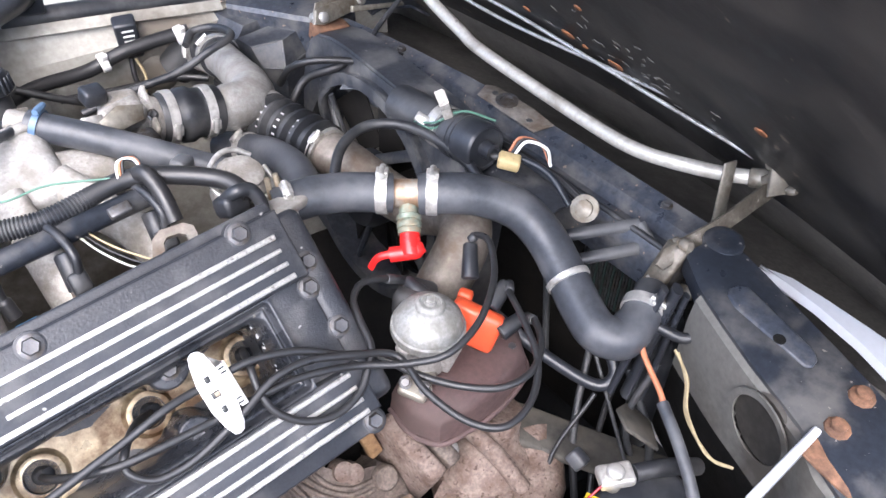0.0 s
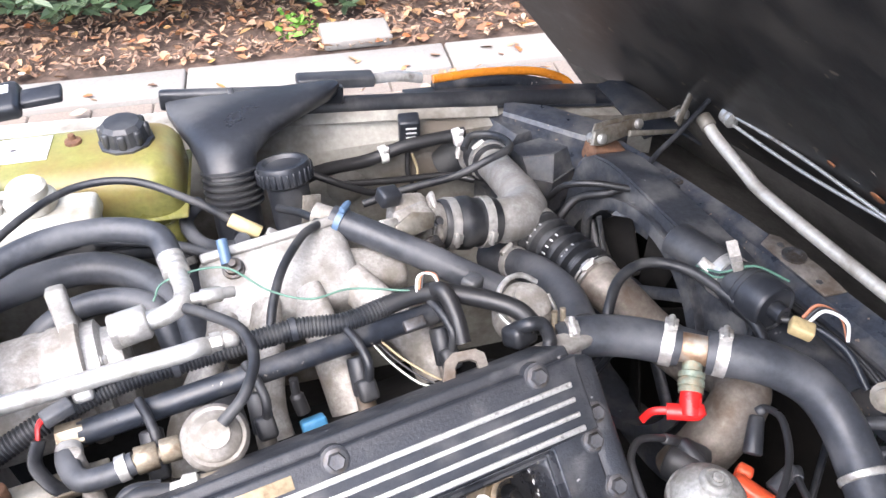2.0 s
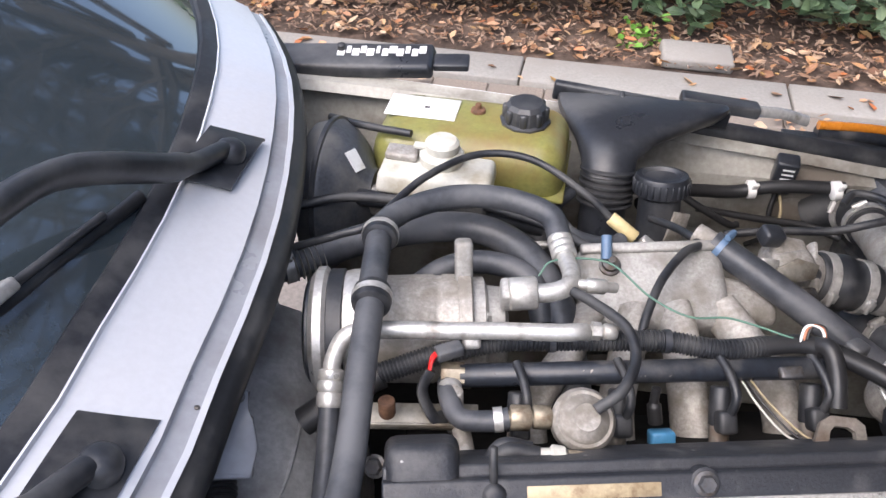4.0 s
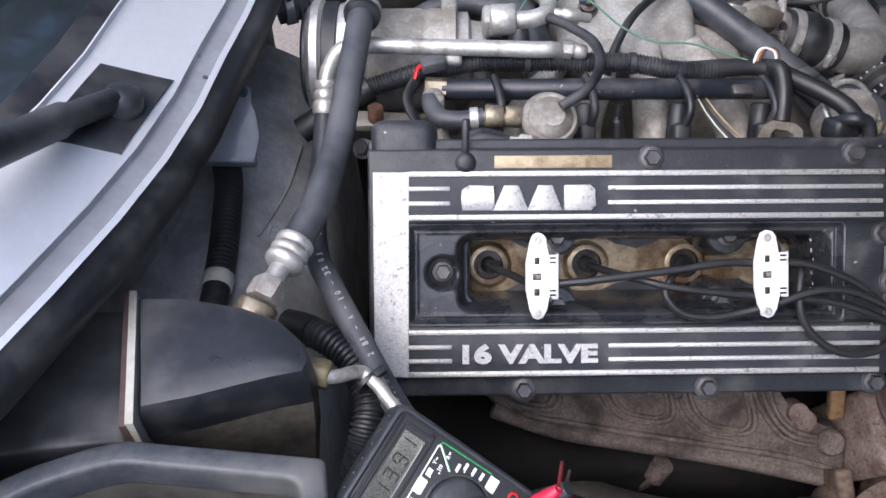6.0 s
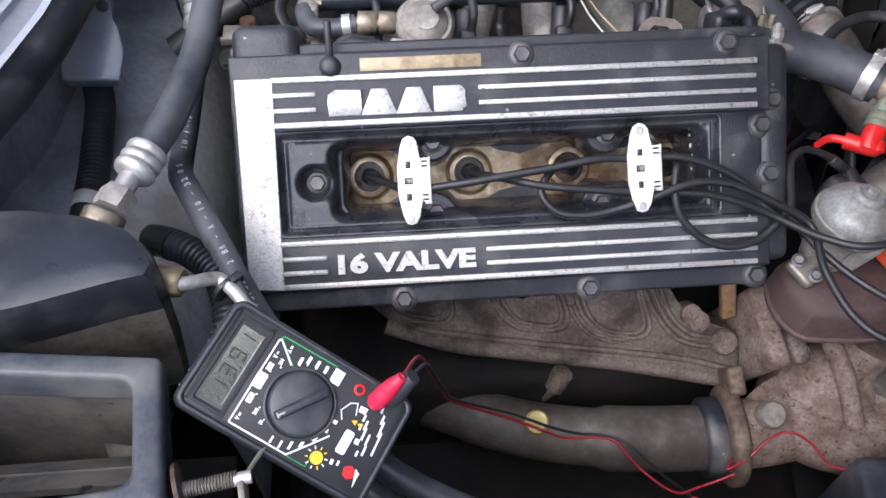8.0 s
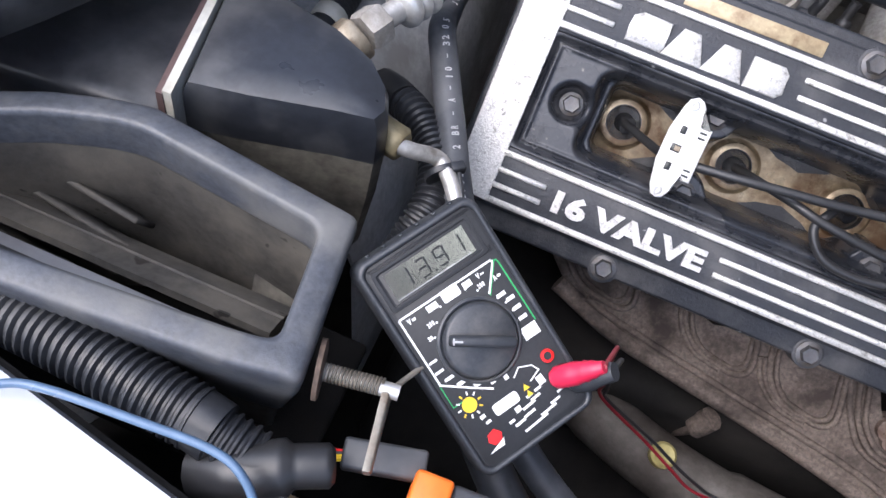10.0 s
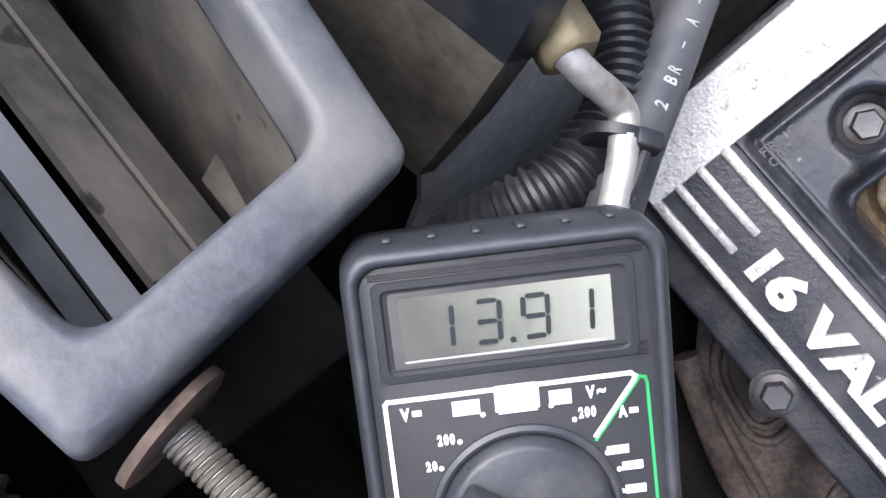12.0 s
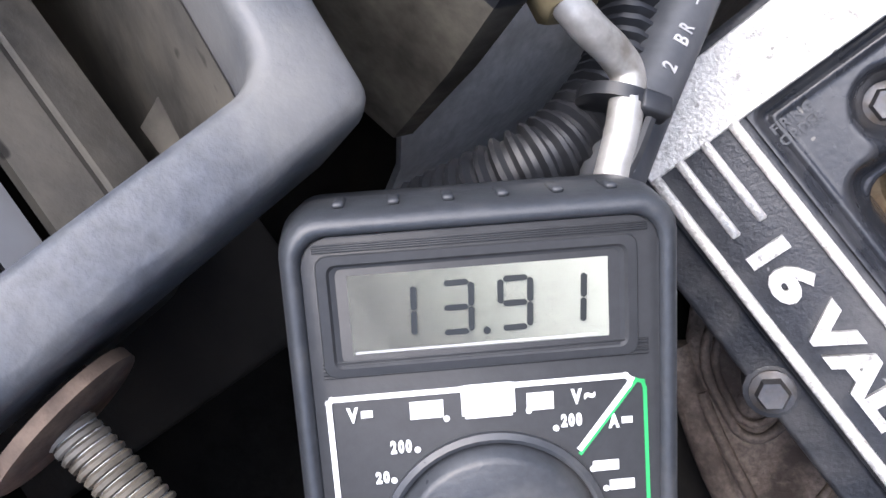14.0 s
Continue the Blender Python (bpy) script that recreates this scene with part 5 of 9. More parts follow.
for p, d in ((V(-0.2545, 0.300, 0.959), (-0.1, -1, 0.15)), (V(-0.2605, 0.196, 0.968), (-0.05, -1, 0.02))):
    rr = part("rubber_ring", lathe([(0.0134, -0.012), (0.0178, -0.010), (0.0190, -0.004), (0.0168, 0.0), (0.0190, 0.004), (0.0178, 0.010), (0.0134, 0.012)], axis_m(p, d), 26), RUBBER, sh)
    part("band", lathe([(0.0170, -0.004), (0.0193, -0.0035), (0.0193, 0.0035), (0.0170, 0.004)], axis_m(p, d), 26), STEEL, rr, "bright steel band")
CR = axis_m(V(-0.3040, -0.0836, 0.9323), V(-0.026, -0.068, -0.006)) @ Matrix.Scale(0.80, 4)
part("crimp", lathe([(0.0165, 0), (0.0200, 0.0015), (0.0205, 0.005), (0.0195, 0.0085), (0.0168, 0.0105), (0.0195, 0.0125), (0.0205, 0.016), (0.0195, 0.0195), (0.0168, 0.0215), (0.0195, 0.0235), (0.0205, 0.027), (0.0195, 0.031), (0.015, 0.034), (0.0105, 0.036), (0.0100, 0.056)], CR, 28), STEEL, sh, "crimped aluminium sleeve")
part("nut", lathe([(0.0165, 0.054), (0.018, 0.057), (0.018, 0.072), (0.016, 0.076)], CR, 6), ALU_DULL, sh, "yellowed hex nut", smooth=25)

disc = thing("ac_discharge_pipe", "bare aluminium pipe across the compressor", "pipe", V(-0.17, 0.18, 0.93))
part("pipe", tube([V(-0.050, 0.200, 0.905), V(-0.062, 0.178, 0.934), V(-0.085, 0.174, 0.938), V(-0.14, 0.180, 0.936), V(-0.20, 0.184, 0.935), V(-0.262, 0.188, 0.934), V(-0.287, 0.186, 0.928), V(-0.299, 0.172, 0.912), V(-0.301, 0.160, 0.900)], 0.0085, 16, 7), STEEL, disc)
part("valve", rod(V(-0.064, 0.180, 0.934), V(-0.030, 0.178, 0.932), 0.0065, 12, edge=0.001), STEEL, disc)
part("valve_nut", rod(V(-0.055, 0.1795, 0.934), V(-0.046, 0.179, 0.933), 0.0088, 6), STEEL, disc)
part("valve_cap", rod(V(-0.044, 0.179, 0.933), V(-0.031, 0.178, 0.932), 0.0080, 10, edge=0.0015), STEEL, disc)
D2 = axis_m(V(-0.3005, 0.166, 0.906), V(-0.003, -0.033, -0.028))
part("crimp", lathe([(0.009, 0), (0.0128, 0.002), (0.0128, 0.009), (0.011, 0.011), (0.0128, 0.013), (0.0128, 0.020), (0.011, 0.022), (0.0128, 0.024), (0.0128, 0.034), (0.0115, 0.036)], D2, 22), STEEL, disc, "crimped sleeve")
HOSE2 = [V(-0.303, 0.140, 0.884), V(-0.304, 0.10, 0.866), V(-0.306, 0.055, 0.855), V(-0.304, 0.01, 0.858), V(-0.299, -0.03, 0.872), V(-0.291, -0.07, 0.890), V(-0.282, -0.088, 0.886), V(-0.2694, -0.112, 0.880), V(-0.2535, -0.1424, 0.876), V(-0.2371, -0.1745, 0.872), V(-0.2176, -0.2085, 0.866), V(-0.188, -0.250, 0.848), V(-0.145, -0.295, 0.815), V(-0.09, -0.325, 0.79), V(-0.01, -0.355, 0.775), V(0.08, -0.385, 0.765), V(0.2, -0.42, 0.75)]
h2 = thing("ac_hose", "long black air conditioning hose with pale printing", "hose", V(-0.27, -0.05, 0.8), "ac hoses")
part("hose", tube(HOSE2, 0.0105, 16, 8), HOSE, h2)


def hose_print(pts, r, text, start, step, size, up, owner):
    """Printed characters along a hose, from an arc length on."""
    line = resample(spline(pts, 16), 0.0005)
    for k, ch in enumerate(text):
        i = int((start + step * k) / 0.0005)
        if ch == " " or i + 4 >= len(line):
            continue
        d = (line[i + 4] - line[i]).normalized()
        m = axis_m(line[i], V(*up) - d * V(*up).dot(d), d)
        if ch == "-":
            part("print_mark", box((size * 0.55, size * 0.12, 0.0003), m @ Matrix.Translation((size * 0.3, 0, r)), 0), PRINTGREY, owner)
        elif ch == "\"":
            for q in (0.15, 0.45):
                part("print_mark", box((size * 0.1, size * 0.3, 0.0003), m @ Matrix.Translation((size * q, size * 0.35, r)), 0), PRINTGREY, owner)
        else:
            part("print_mark", letters(ch, size, 0.0004, m @ Matrix.Translation((0, -size / 2, r - 0.0002)), size * (0.2 if ch == "1" else 0.55)), PRINTGREY, owner, smooth=0)


hose_print(HOSE2[::-1], 0.0105, "12  13/32\"  2 BR - A - 10 - 3205", 0.490, 0.0054, 0.0052, (0.25, -0.45, 0.85), h2)
hose_print(HOSE2[::-1], 0.0105, "2 BR - A - 10", 0.70, 0.0054, 0.0052, (0.3, -0.45, 0.85), h2)
cable("ac_hose", "second black refrigerant hose running to the front", "hose", [(-0.22, -0.245, 0.83), (-0.16, -0.30, 0.79), (-0.10, -0.345, 0.765), (0.0, -0.385, 0.745), (0.12, -0.42, 0.73)], 0.0145, HOSE, group="ac hoses", seg=14)

heater = thing("heater_hose", "thick black heater hose curving behind the compressor", "hose", V(-0.2, 0.37, 0.87), "heater hoses")
part("hose", tube([V(-0.375, 0.335, 0.885), V(-0.335, 0.350, 0.888), V(-0.285, 0.372, 0.892), V(-0.215, 0.388, 0.895), V(-0.145, 0.388, 0.893), V(-0.095, 0.350, 0.888), V(-0.068, 0.285, 0.878), V(-0.062, 0.22, 0.862), V(-0.06, 0.16, 0.83)], 0.018, 18, 8), HOSE, heater)
for k in range(6):
    part("spring_coil", lathe([(0.0185, -0.0012), (0.021, 0), (0.0185, 0.0012)], axis_m(V(-0.356 + k * 0.006, 0.340 + k * 0.003, 0.8865), (1, 0.45, 0.05)), 18), STEEL, heater, "spring clip coil")
hose_clamp("clamp", heater, V(-0.362, 0.338, 0.886), (1, 0.4, 0), 0.0185, (0, -0.3, 1))
cable("heater_hose", "black heater hose behind the compressor", "hose", [(-0.24, 0.29, 0.87), (-0.19, 0.315, 0.895), (-0.14, 0.32, 0.90), (-0.095, 0.295, 0.895), (-0.085, 0.25, 0.87)], 0.013, HOSE, group="heater hoses", seg=14)

# plenum with its runners
plenum = thing("intake_manifold", "dull cast aluminium intake manifold with four runners", "intake manifold", V(0.04, 0.28, 0.8))
PL = pose(0.040, 0.298, 0.862, 24, -3, -3)
part("plenum", box((0.172, 0.118, 0.075), PL, 0.014, 3, taper=(0.93, 0.80)), ALU, plenum)
part("shoulder", box((0.10, 0.05, 0.06), pose(0.125, 0.285, 0.855, 15, 10, -10), 0.012, 3), ALU_DULL, plenum)
part("lip", box((0.150, 0.012, 0.010), PL @ Matrix.Translation((0, 0.044, 0.036)), 0.003), ALU, plenum)
part("vent_bolt", lathe([(0.012, 0), (0.012, 0.004), (0.009, 0.005), (0.009, 0.011), (0.004, 0.012), (0.004, 0.018), (0, 0.018)], PL @ Matrix.Translation((-0.045, 0.022, 0.037)), 18), BOLT, plenum)
part("banjo", rod(PL @ V(-0.05, 0.024, 0.05), PL @ V(-0.048, 0.05, 0.056), 0.006, 10), BLUEWIRE, plenum)
for x0, x1 in ((-0.035, -0.105), (0.010, -0.020), (0.055, 0.055), (0.105, 0.150)):
    rn = part("runner", sweep(bmesh.new(), spline([V(x0, 0.262, 0.878), V(x0 * 0.6 + x1 * 0.4, 0.215, 0.868), V(x1, 0.165, 0.835), V(x1, 0.115, 0.79), V(x1, 0.07, 0.745)], 6), 0.0215, 18, True, 0.62), ALU_DULL, plenum)
    part("flange", box((0.062, 0.055, 0.012), pose(x1, 0.080, 0.770, 45), 0.004), ALU_DULL, rn)

rail = thing("fuel_rail", "black fuel rail along the injectors", "fuel rail", V(0, 0.15, 0.88))
RAILA, RAILB = V(-0.182, 0.158, 0.900), V(0.172, 0.150, 0.906)
part("tube", rod(RAILA, RAILB, 0.0112, 18, edge=0.002), BLACKMETAL, rail)
for x in (-0.125, -0.03, 0.068, 0.155):
    br = part("injector", rod(V(x, 0.142, 0.893), V(x - 0.0035, 0.116, 0.865), 0.0105, 14, edge=0.002), RUBBER, rail)
    part("nozzle", rod(V(x - 0.003, 0.120, 0.870), V(x - 0.006, 0.098, 0.846), 0.0092, 14, edge=0.001), PIPE, br, "stained steel nozzle")
    part("seat", rod(V(x - 0.006, 0.100, 0.848), V(x - 0.009, 0.080, 0.826), 0.0125, 14, edge=0.002), BRASS, br, "tarnished brass injector seat")
    part("plug", box((0.018, 0.022, 0.022), pose(x - 0.002, 0.112, 0.877, -45), 0.004), RUBBER, br)
    part("lead", tube([V(x, 0.112, 0.884), V(x + 0.004, 0.118, 0.905), V(x + 0.002, 0.138, 0.914), V(x - 0.002, 0.158, 0.916)], 0.0045, 10, 6), RUBBER, br)
part("bracket", box((0.022, 0.012, 0.008), pose(0.128, 0.138, 0.913, 20), 0.002), BOLT, rail)
part("union", rod(RAILA + V(-0.016, 0.001, 0.001), RAILA + V(0.006, 0, 0), 0.0125, 6), BRASS, rail)
part("return_elbow", tube([RAILA + V(-0.010, -0.004, -0.004), V(-0.192, 0.128, 0.905), V(-0.183, 0.102, 0.908), V(-0.158, 0.096, 0.910), V(-0.140, 0.096, 0.914)], 0.0095, 14, 6), HOSE, rail, "short black fuel hose")
for p, d in ((V(-0.190, 0.140, 0.902), (0, -1, 0.1)), (V(-0.150, 0.096, 0.912), (1, 0, 0.1))):
    part("hose_band", lathe([(0.0098, -0.004), (0.0112, -0.004), (0.0112, 0.004), (0.0098, 0.004)], axis_m(p, d), 16), STEEL, rail)
regulator = thing("fuel_pressure_regulator", "dull zinc round fuel pressure regulator with brass union", "pressure regulator", V(-0.075, 0.09, 0.9))
RG = axis_m(V(-0.076, 0.092, 0.912), V(0.05, -0.45, 0.85))
part("can", lathe([(0.018, -0.018), (0.0265, -0.014), (0.0275, 0.0), (0.0285, 0.001), (0.0285, 0.005), (0.025, 0.009), (0.022, 0.0085), (0.020, 0.012), (0.014, 0.014), (0.012, 0.017), (0, 0.017)], RG, 36), ALU_DULL, regulator)
for x0, x1, r in ((-0.140, -0.122, 0.0115), (-0.120, -0.104, 0.0105)):
    part("union_nut", rod(V(x0, 0.0955, 0.915), V(x1, 0.095, 0.914), r, 6, edge=0.001), BRASS, regulator, "tarnished brass nut")
part("stub", rod(V(-0.142, 0.096, 0.914), V(-0.095, 0.094, 0.912), 0.0065, 12), BRASS, regulator)
cable("regulator_vacuum_hose", "black vacuum hose curving to the pressure regulator", "hose", [(-0.066, 0.222, 0.945), (-0.050, 0.200, 0.950), (-0.028, 0.165, 0.953), (-0.026, 0.130, 0.950), (-0.044, 0.098, 0.945), (-0.068, 0.086, 0.934)], 0.0052, RUBBER, seg=10)

sensor = thing("temperature_sensor", "cream plug on a brass temperature sensor", "sensor", V(-0.11, 0.06, 0.9))
part("plug", lathe([(0.009, 0), (0.0115, 0.002), (0.0115, 0.012), (0.008, 0.014), (0.007, 0.024)], axis_m(V(-0.098, 0.052, 0.912), (-1, 0.1, 0.15)), 14), CREAM, sensor)
part("body", rod(V(-0.098, 0.052, 0.912), V(-0.070, 0.052, 0.905), 0.009, 12, edge=0.002), BRASS, sensor)
part("lead", tube([V(-0.120, 0.055, 0.915), V(-0.145, 0.058, 0.918), V(-0.163, 0.050, 0.908), V(-0.158, 0.030, 0.90)], 0.008, 10, 6), RUBBER, sensor, "black rubber boot and lead")

stay = thing("engine_stay", "bare steel bracket with two spacer tubes", "bracket", V(-0.2, 0.09, 0.88))
part("strap", box((0.112, 0.026, 0.003), pose(-0.220, 0.126, 0.882, 10, 2, -2), 0.001, 1), HINGE, stay)
part("upturned_edge", box((0.112, 0.003, 0.010), pose(-0.220, 0.112, 0.885, 10, 2, -2), 0.001, 1), HINGE, stay)
part("spacer", rod(V(-0.1855, 0.124, 0.862), V(-0.1865, 0.130, 0.912), 0.0080, 14, edge=0.001), ALU_DULL, stay)
part("spacer", rod(V(-0.249, 0.129, 0.880), V(-0.249, 0.131, 0.900), 0.0080, 14, edge=0.001), RUST, stay, "rusty bolt end")
part("lower_post", rod(V(-0.176, 0.072, 0.872), V(-0.182, 0.118, 0.882), 0.0085, 14), ALU_DULL, stay)
part("bolt", BOLT_MESH, None, stay, m=axis_m(V(-0.257, 0.052, 0.912), (-0.3, -0.6, 0.7)))
dip = thing("dipstick", "black oil dipstick handle and tube", "dipstick", V(-0.155, 0.02, 0.9))
part("stick", rod(E(-0.163, -0.010, -0.004), E(-0.163, -0.046, 0.006), 0.0034, 12, edge=0.001), RUBBER, dip)
part("foot", lathe([(0.009, 0), (0.0095, 0.0012), (0.008, 0.003), (0.0085, 0.0042), (0.007, 0.006), (0.004, 0.007)], ENGINE @ Matrix.Translation((-0.163, 0.008, -0.001)), 18), RUBBER, dip)
cable("dipstick_lead", "black lead beside the dipstick", "wiring", [(-0.165, 0.05, 0.91), (-0.150, 0.065, 0.918), (-0.125, 0.062, 0.916)], 0.006, RUBBER)

blue = thing("blue_plug", "blue plastic connector on an injector lead", "connector", V(0.01, 0.118, 0.84))
part("shell", box((0.024, 0.018, 0.018), pose(0.012, 0.116, 0.848, -35), 0.003), BLUE, blue)
part("lead", tube([V(0.006, 0.125, 0.862), V(0.004, 0.135, 0.88), V(0.005, 0.140, 0.895)], [0.007] * 8 + [0.0045] * 9, 10, 8), WIRE, blue)
eye = thing("lifting_eye", "worn cast lifting eye bolted to the head", "lifting eye", V(0.145, 0.07, 0.88))
EY = axis_m(V(0.143, 0.068, 0.900), (0, -0.45, 0.9), V(1, 0, 0)) @ Matrix.Scale(0.84, 4)
part("eye", ring_prism([(-0.038, -0.026), (0.030, -0.020), (0.034, 0.016), (0.026, 0.024), (0.0, 0.028), (-0.012, 0.022)], [(-0.012, -0.010), (0.020, -0.009), (0.022, 0.010), (0.016, 0.015), (0.002, 0.017), (-0.004, 0.012)], 0.007, EY), PIPE, eye)
conduit = thing("ribbed_conduit", "black ribbed wiring conduit beside the fuel rail", "conduit", V(-0.07, 0.18, 0.9))
part("conduit", corrugated([V(-0.262, 0.165, 0.895), V(-0.206, 0.176, 0.908), V(-0.148, 0.186, 0.914), V(-0.09, 0.186, 0.915), V(-0.035, 0.182, 0.917), V(0.02, 0.178, 0.918), V(0.068, 0.166, 0.917), V(0.115, 0.168, 0.918)], 0.0100, 0.0036, 0.0015, 14), RUBBER, conduit)
for p, d in ((V(-0.09, 0.186, 0.915), (1, 0, 0)), (V(0.02, 0.178, 0.918), (1, -0.1, 0))):
    part("tie_band", lathe([(0.0108, -0.003), (0.0118, -0.003), (0.0118, 0.003), (0.0108, 0.003)], axis_m(p, d), 16), PLASTIC, conduit)
cable("wiring_loom", "taped black loom leaving the conduit", "wiring", [(-0.33, 0.14, 0.86), (-0.29, 0.155, 0.88), (-0.255, 0.166, 0.896)], 0.014, WIRE)
cable("wiring_loom", "taped black loom over the fuel rail end", "wiring", [(0.10, 0.167, 0.918), (0.15, 0.165, 0.922), (0.19, 0.145, 0.918), (0.225, 0.115, 0.912), (0.235, 0.085, 0.905)], 0.0095, WIRE)
cable("wiring_loom", "black lead looping down from the loom", "wiring", [(0.158, 0.165, 0.922), (0.165, 0.15, 0.93), (0.168, 0.13, 0.915), (0.166, 0.11, 0.895)], 0.0085, WIRE)
redcon = thing("wire_connector", "grey plug with short red wires", "connector", V(-0.2, 0.16, 0.92))
part("shell", box((0.026, 0.014, 0.012), pose(-0.190, 0.166, 0.926, 0, 0, 20), 0.002), GREYPLASTIC, redcon)
for k in range(2):
    part("wire", tube([V(-0.200, 0.163 + k * 0.004, 0.926), V(-0.206, 0.155 + k * 0.004, 0.926), V(-0.209, 0.146 + k * 0.003, 0.918)], 0.0018, 6, 5), RED, redcon, "red wire")
part("tail", tube([V(-0.208, 0.148, 0.92), V(-0.216, 0.135, 0.905), V(-0.205, 0.118, 0.888), V(-0.195, 0.125, 0.88)], 0.008, 10, 6, squash=0.5), RUBBER, redcon)
cable("green_lead", "thin green wire lying across the manifold", "wiring", [(-0.092, 0.268, 0.925), (-0.075, 0.278, 0.937), (-0.021, 0.272, 0.938), (0.012, 0.222, 0.935), (0.045, 0.196, 0.932), (0.085, 0.192, 0.932), (0.136, 0.166, 0.93)], 0.0011, GREENWIRE)
cable("breather_pipe", "thin black pipe crossing the manifold", "hose", [(-0.002, 0.185, 0.90), (0.010, 0.215, 0.915), (0.035, 0.258, 0.925), (0.070, 0.300, 0.925), (0.095, 0.325, 0.915), (0.088, 0.37, 0.90), (0.075, 0.43, 0.87)], 0.0048, RUBBER)
for k in range(3):
    cable("sensor_wire", "thin pale wires curving to the head", "wiring", [(0.085 + k * 0.004, 0.148, 0.90), (0.095 + k * 0.006, 0.12, 0.892), (0.112 + k * 0.008, 0.09, 0.885), (0.13 + k * 0.006, 0.075, 0.888)], 0.0011, (CREAM, WIRE, TANWIRE)[k])
band = thing("cable_band", "white and orange wires looped round the loom", "wiring", V(0.155, 0.162, 0.93))
for k, mt in enumerate((WHITE, COPPERWIRE, WIRE)):
    part("loop", tube([V(0.140 + k * 0.003, 0.160, 0.926), V(0.148 + k * 0.003, 0.172, 0.939), V(0.162 + k * 0.002, 0.170, 0.938), V(0.166, 0.158, 0.926)], 0.0014, 8, 6), mt, band)

# ---- front of the bay: throttle, pipes, hoses, fan ----
throttle = thing("throttle_body", "grey cast throttle body with rubber sleeve and steel clamps", "throttle body", V(0.25, 0.31, 0.83))
TH0, TH1 = V(0.185, 0.346, 0.862), V(0.345, 0.330, 0.827)
TM2 = axis_m(TH0, TH1 - TH0, V(0, -0.5, 1))
part("casting", lathe([(0.013, 0), (0.021, 0.004), (0.026, 0.018), (0.026, 0.046), (0.030, 0.048), (0.030, 0.060), (0.027, 0.064), (0.027, 0.09)], TM2, 30), ALU_DULL, throttle)
part("linkage", box((0.05, 0.03, 0.028), pose(0.205, 0.318, 0.884, 20, 5, 15), 0.006), ALU_DULL, throttle)
part("sleeve", lathe([(0.029, 0.066), (0.031, 0.069), (0.031, 0.088), (0.034, 0.092), (0.0345, 0.104), (0.031, 0.110), (0.031, 0.140), (0.029, 0.143)], TM2, 34), RUBBER, throttle, "black rubber sleeve")
for z in (0.0785, 0.1255):
    hose_clamp("clamp", throttle, TM2 @ V(0, 0, z), TH1 - TH0, 0.0315, TM2.to_3x3() @ V(0.5, 0.9, 0), width=0.011)
for k in range(4):
    a = radians(20 + 90 * k)
    part("bolt", SMALL_BOLT, None, throttle, m=TM2 @ Matrix.Rotation(a, 4, "Z") @ Matrix.Translation((0.029, 0, 0.053)) @ Matrix.Rotation(radians(90), 4, "Y"))
part("upper_body", box((0.046, 0.040, 0.042), pose(0.214, 0.352, 0.868, 12, 10, -4), 0.010, 3), ALU_DULL, throttle)
part("flange_plate", box((0.009, 0.066, 0.060), TM2 @ pose(0, 0, 0.054, 0, 90, 0), 0.006, 2), ALU_DULL, throttle)
part("spindle", rod(V(0.214, 0.285, 0.862), V(0.216, 0.268, 0.858), 0.012, 16, edge=0.002), STEEL, throttle)
part("return_spring", corrugated([V(0.212, 0.290, 0.868), V(0.214, 0.276, 0.864)], 0.014, 0.003, 0.002, 16), BOLT, throttle, "coiled return spring")
part("cable_bracket", prism([(0, 0), (0.045, 0.004), (0.05, 0.02), (0.02, 0.028), (-0.006, 0.018)], 0.003, pose(0.176, 0.282, 0.892, 62, 10, 12), 0.0006, 1), HINGE, throttle)
part("switch_box", box((0.026, 0.022, 0.020), pose(0.190, 0.352, 0.902, 10, 12, 8), 0.004), PLASTIC, throttle)
part("lever", prism([(-0.012, -0.02), (0.014, -0.018), (0.018, 0.012), (-0.004, 0.02)], 0.004, pose(0.165, 0.295, 0.895, 60, 0, 20), 0.001, 1), STEEL, throttle)

elbow = thing("intake_elbow", "cast aluminium elbow pipe to the intercooler sleeve", "pipe", V(0.38, 0.37, 0.8))
part("pipe", tube([V(0.300, 0.335, 0.837), V(0.335, 0.333, 0.828), V(0.366, 0.340, 0.820), V(0.389, 0.366, 0.812), V(0.400, 0.41, 0.805), V(0.408, 0.46, 0.797), V(0.413, 0.505, 0.790)], [0.0285] * 7 + [0.030] * 7 + [0.0305] * 7 + [0.028] * 7 + [0.0255] * 7 + [0.025] * 8, 24, 7), ALU, elbow)
part("rib", tube([V(0.352, 0.318, 0.846), V(0.380, 0.334, 0.840), V(0.399, 0.365, 0.832)], 0.003, 8, 5), ALU, elbow)
sleeve = thing("rubber_sleeve", "black rubber sleeve clamped to the elbow pipe", "hose", V(0.40, 0.54, 0.78))
part("sleeve", tube([V(0.411, 0.495, 0.792), V(0.416, 0.528, 0.786), V(0.411, 0.556, 0.778), V(0.395, 0.576, 0.764), V(0.376, 0.590, 0.745)], 0.0295, 22, 6), RUBBER, sleeve)
hose_clamp("clamp", sleeve, V(0.413, 0.508, 0.790), (0.15, 1, -0.15), 0.030, (-0.6, 0, 1))
hose_clamp("clamp", sleeve, V(0.412, 0.552, 0.779), (-0.3, 1, -0.35), 0.030, (-0.9, -0.2, 0.4))
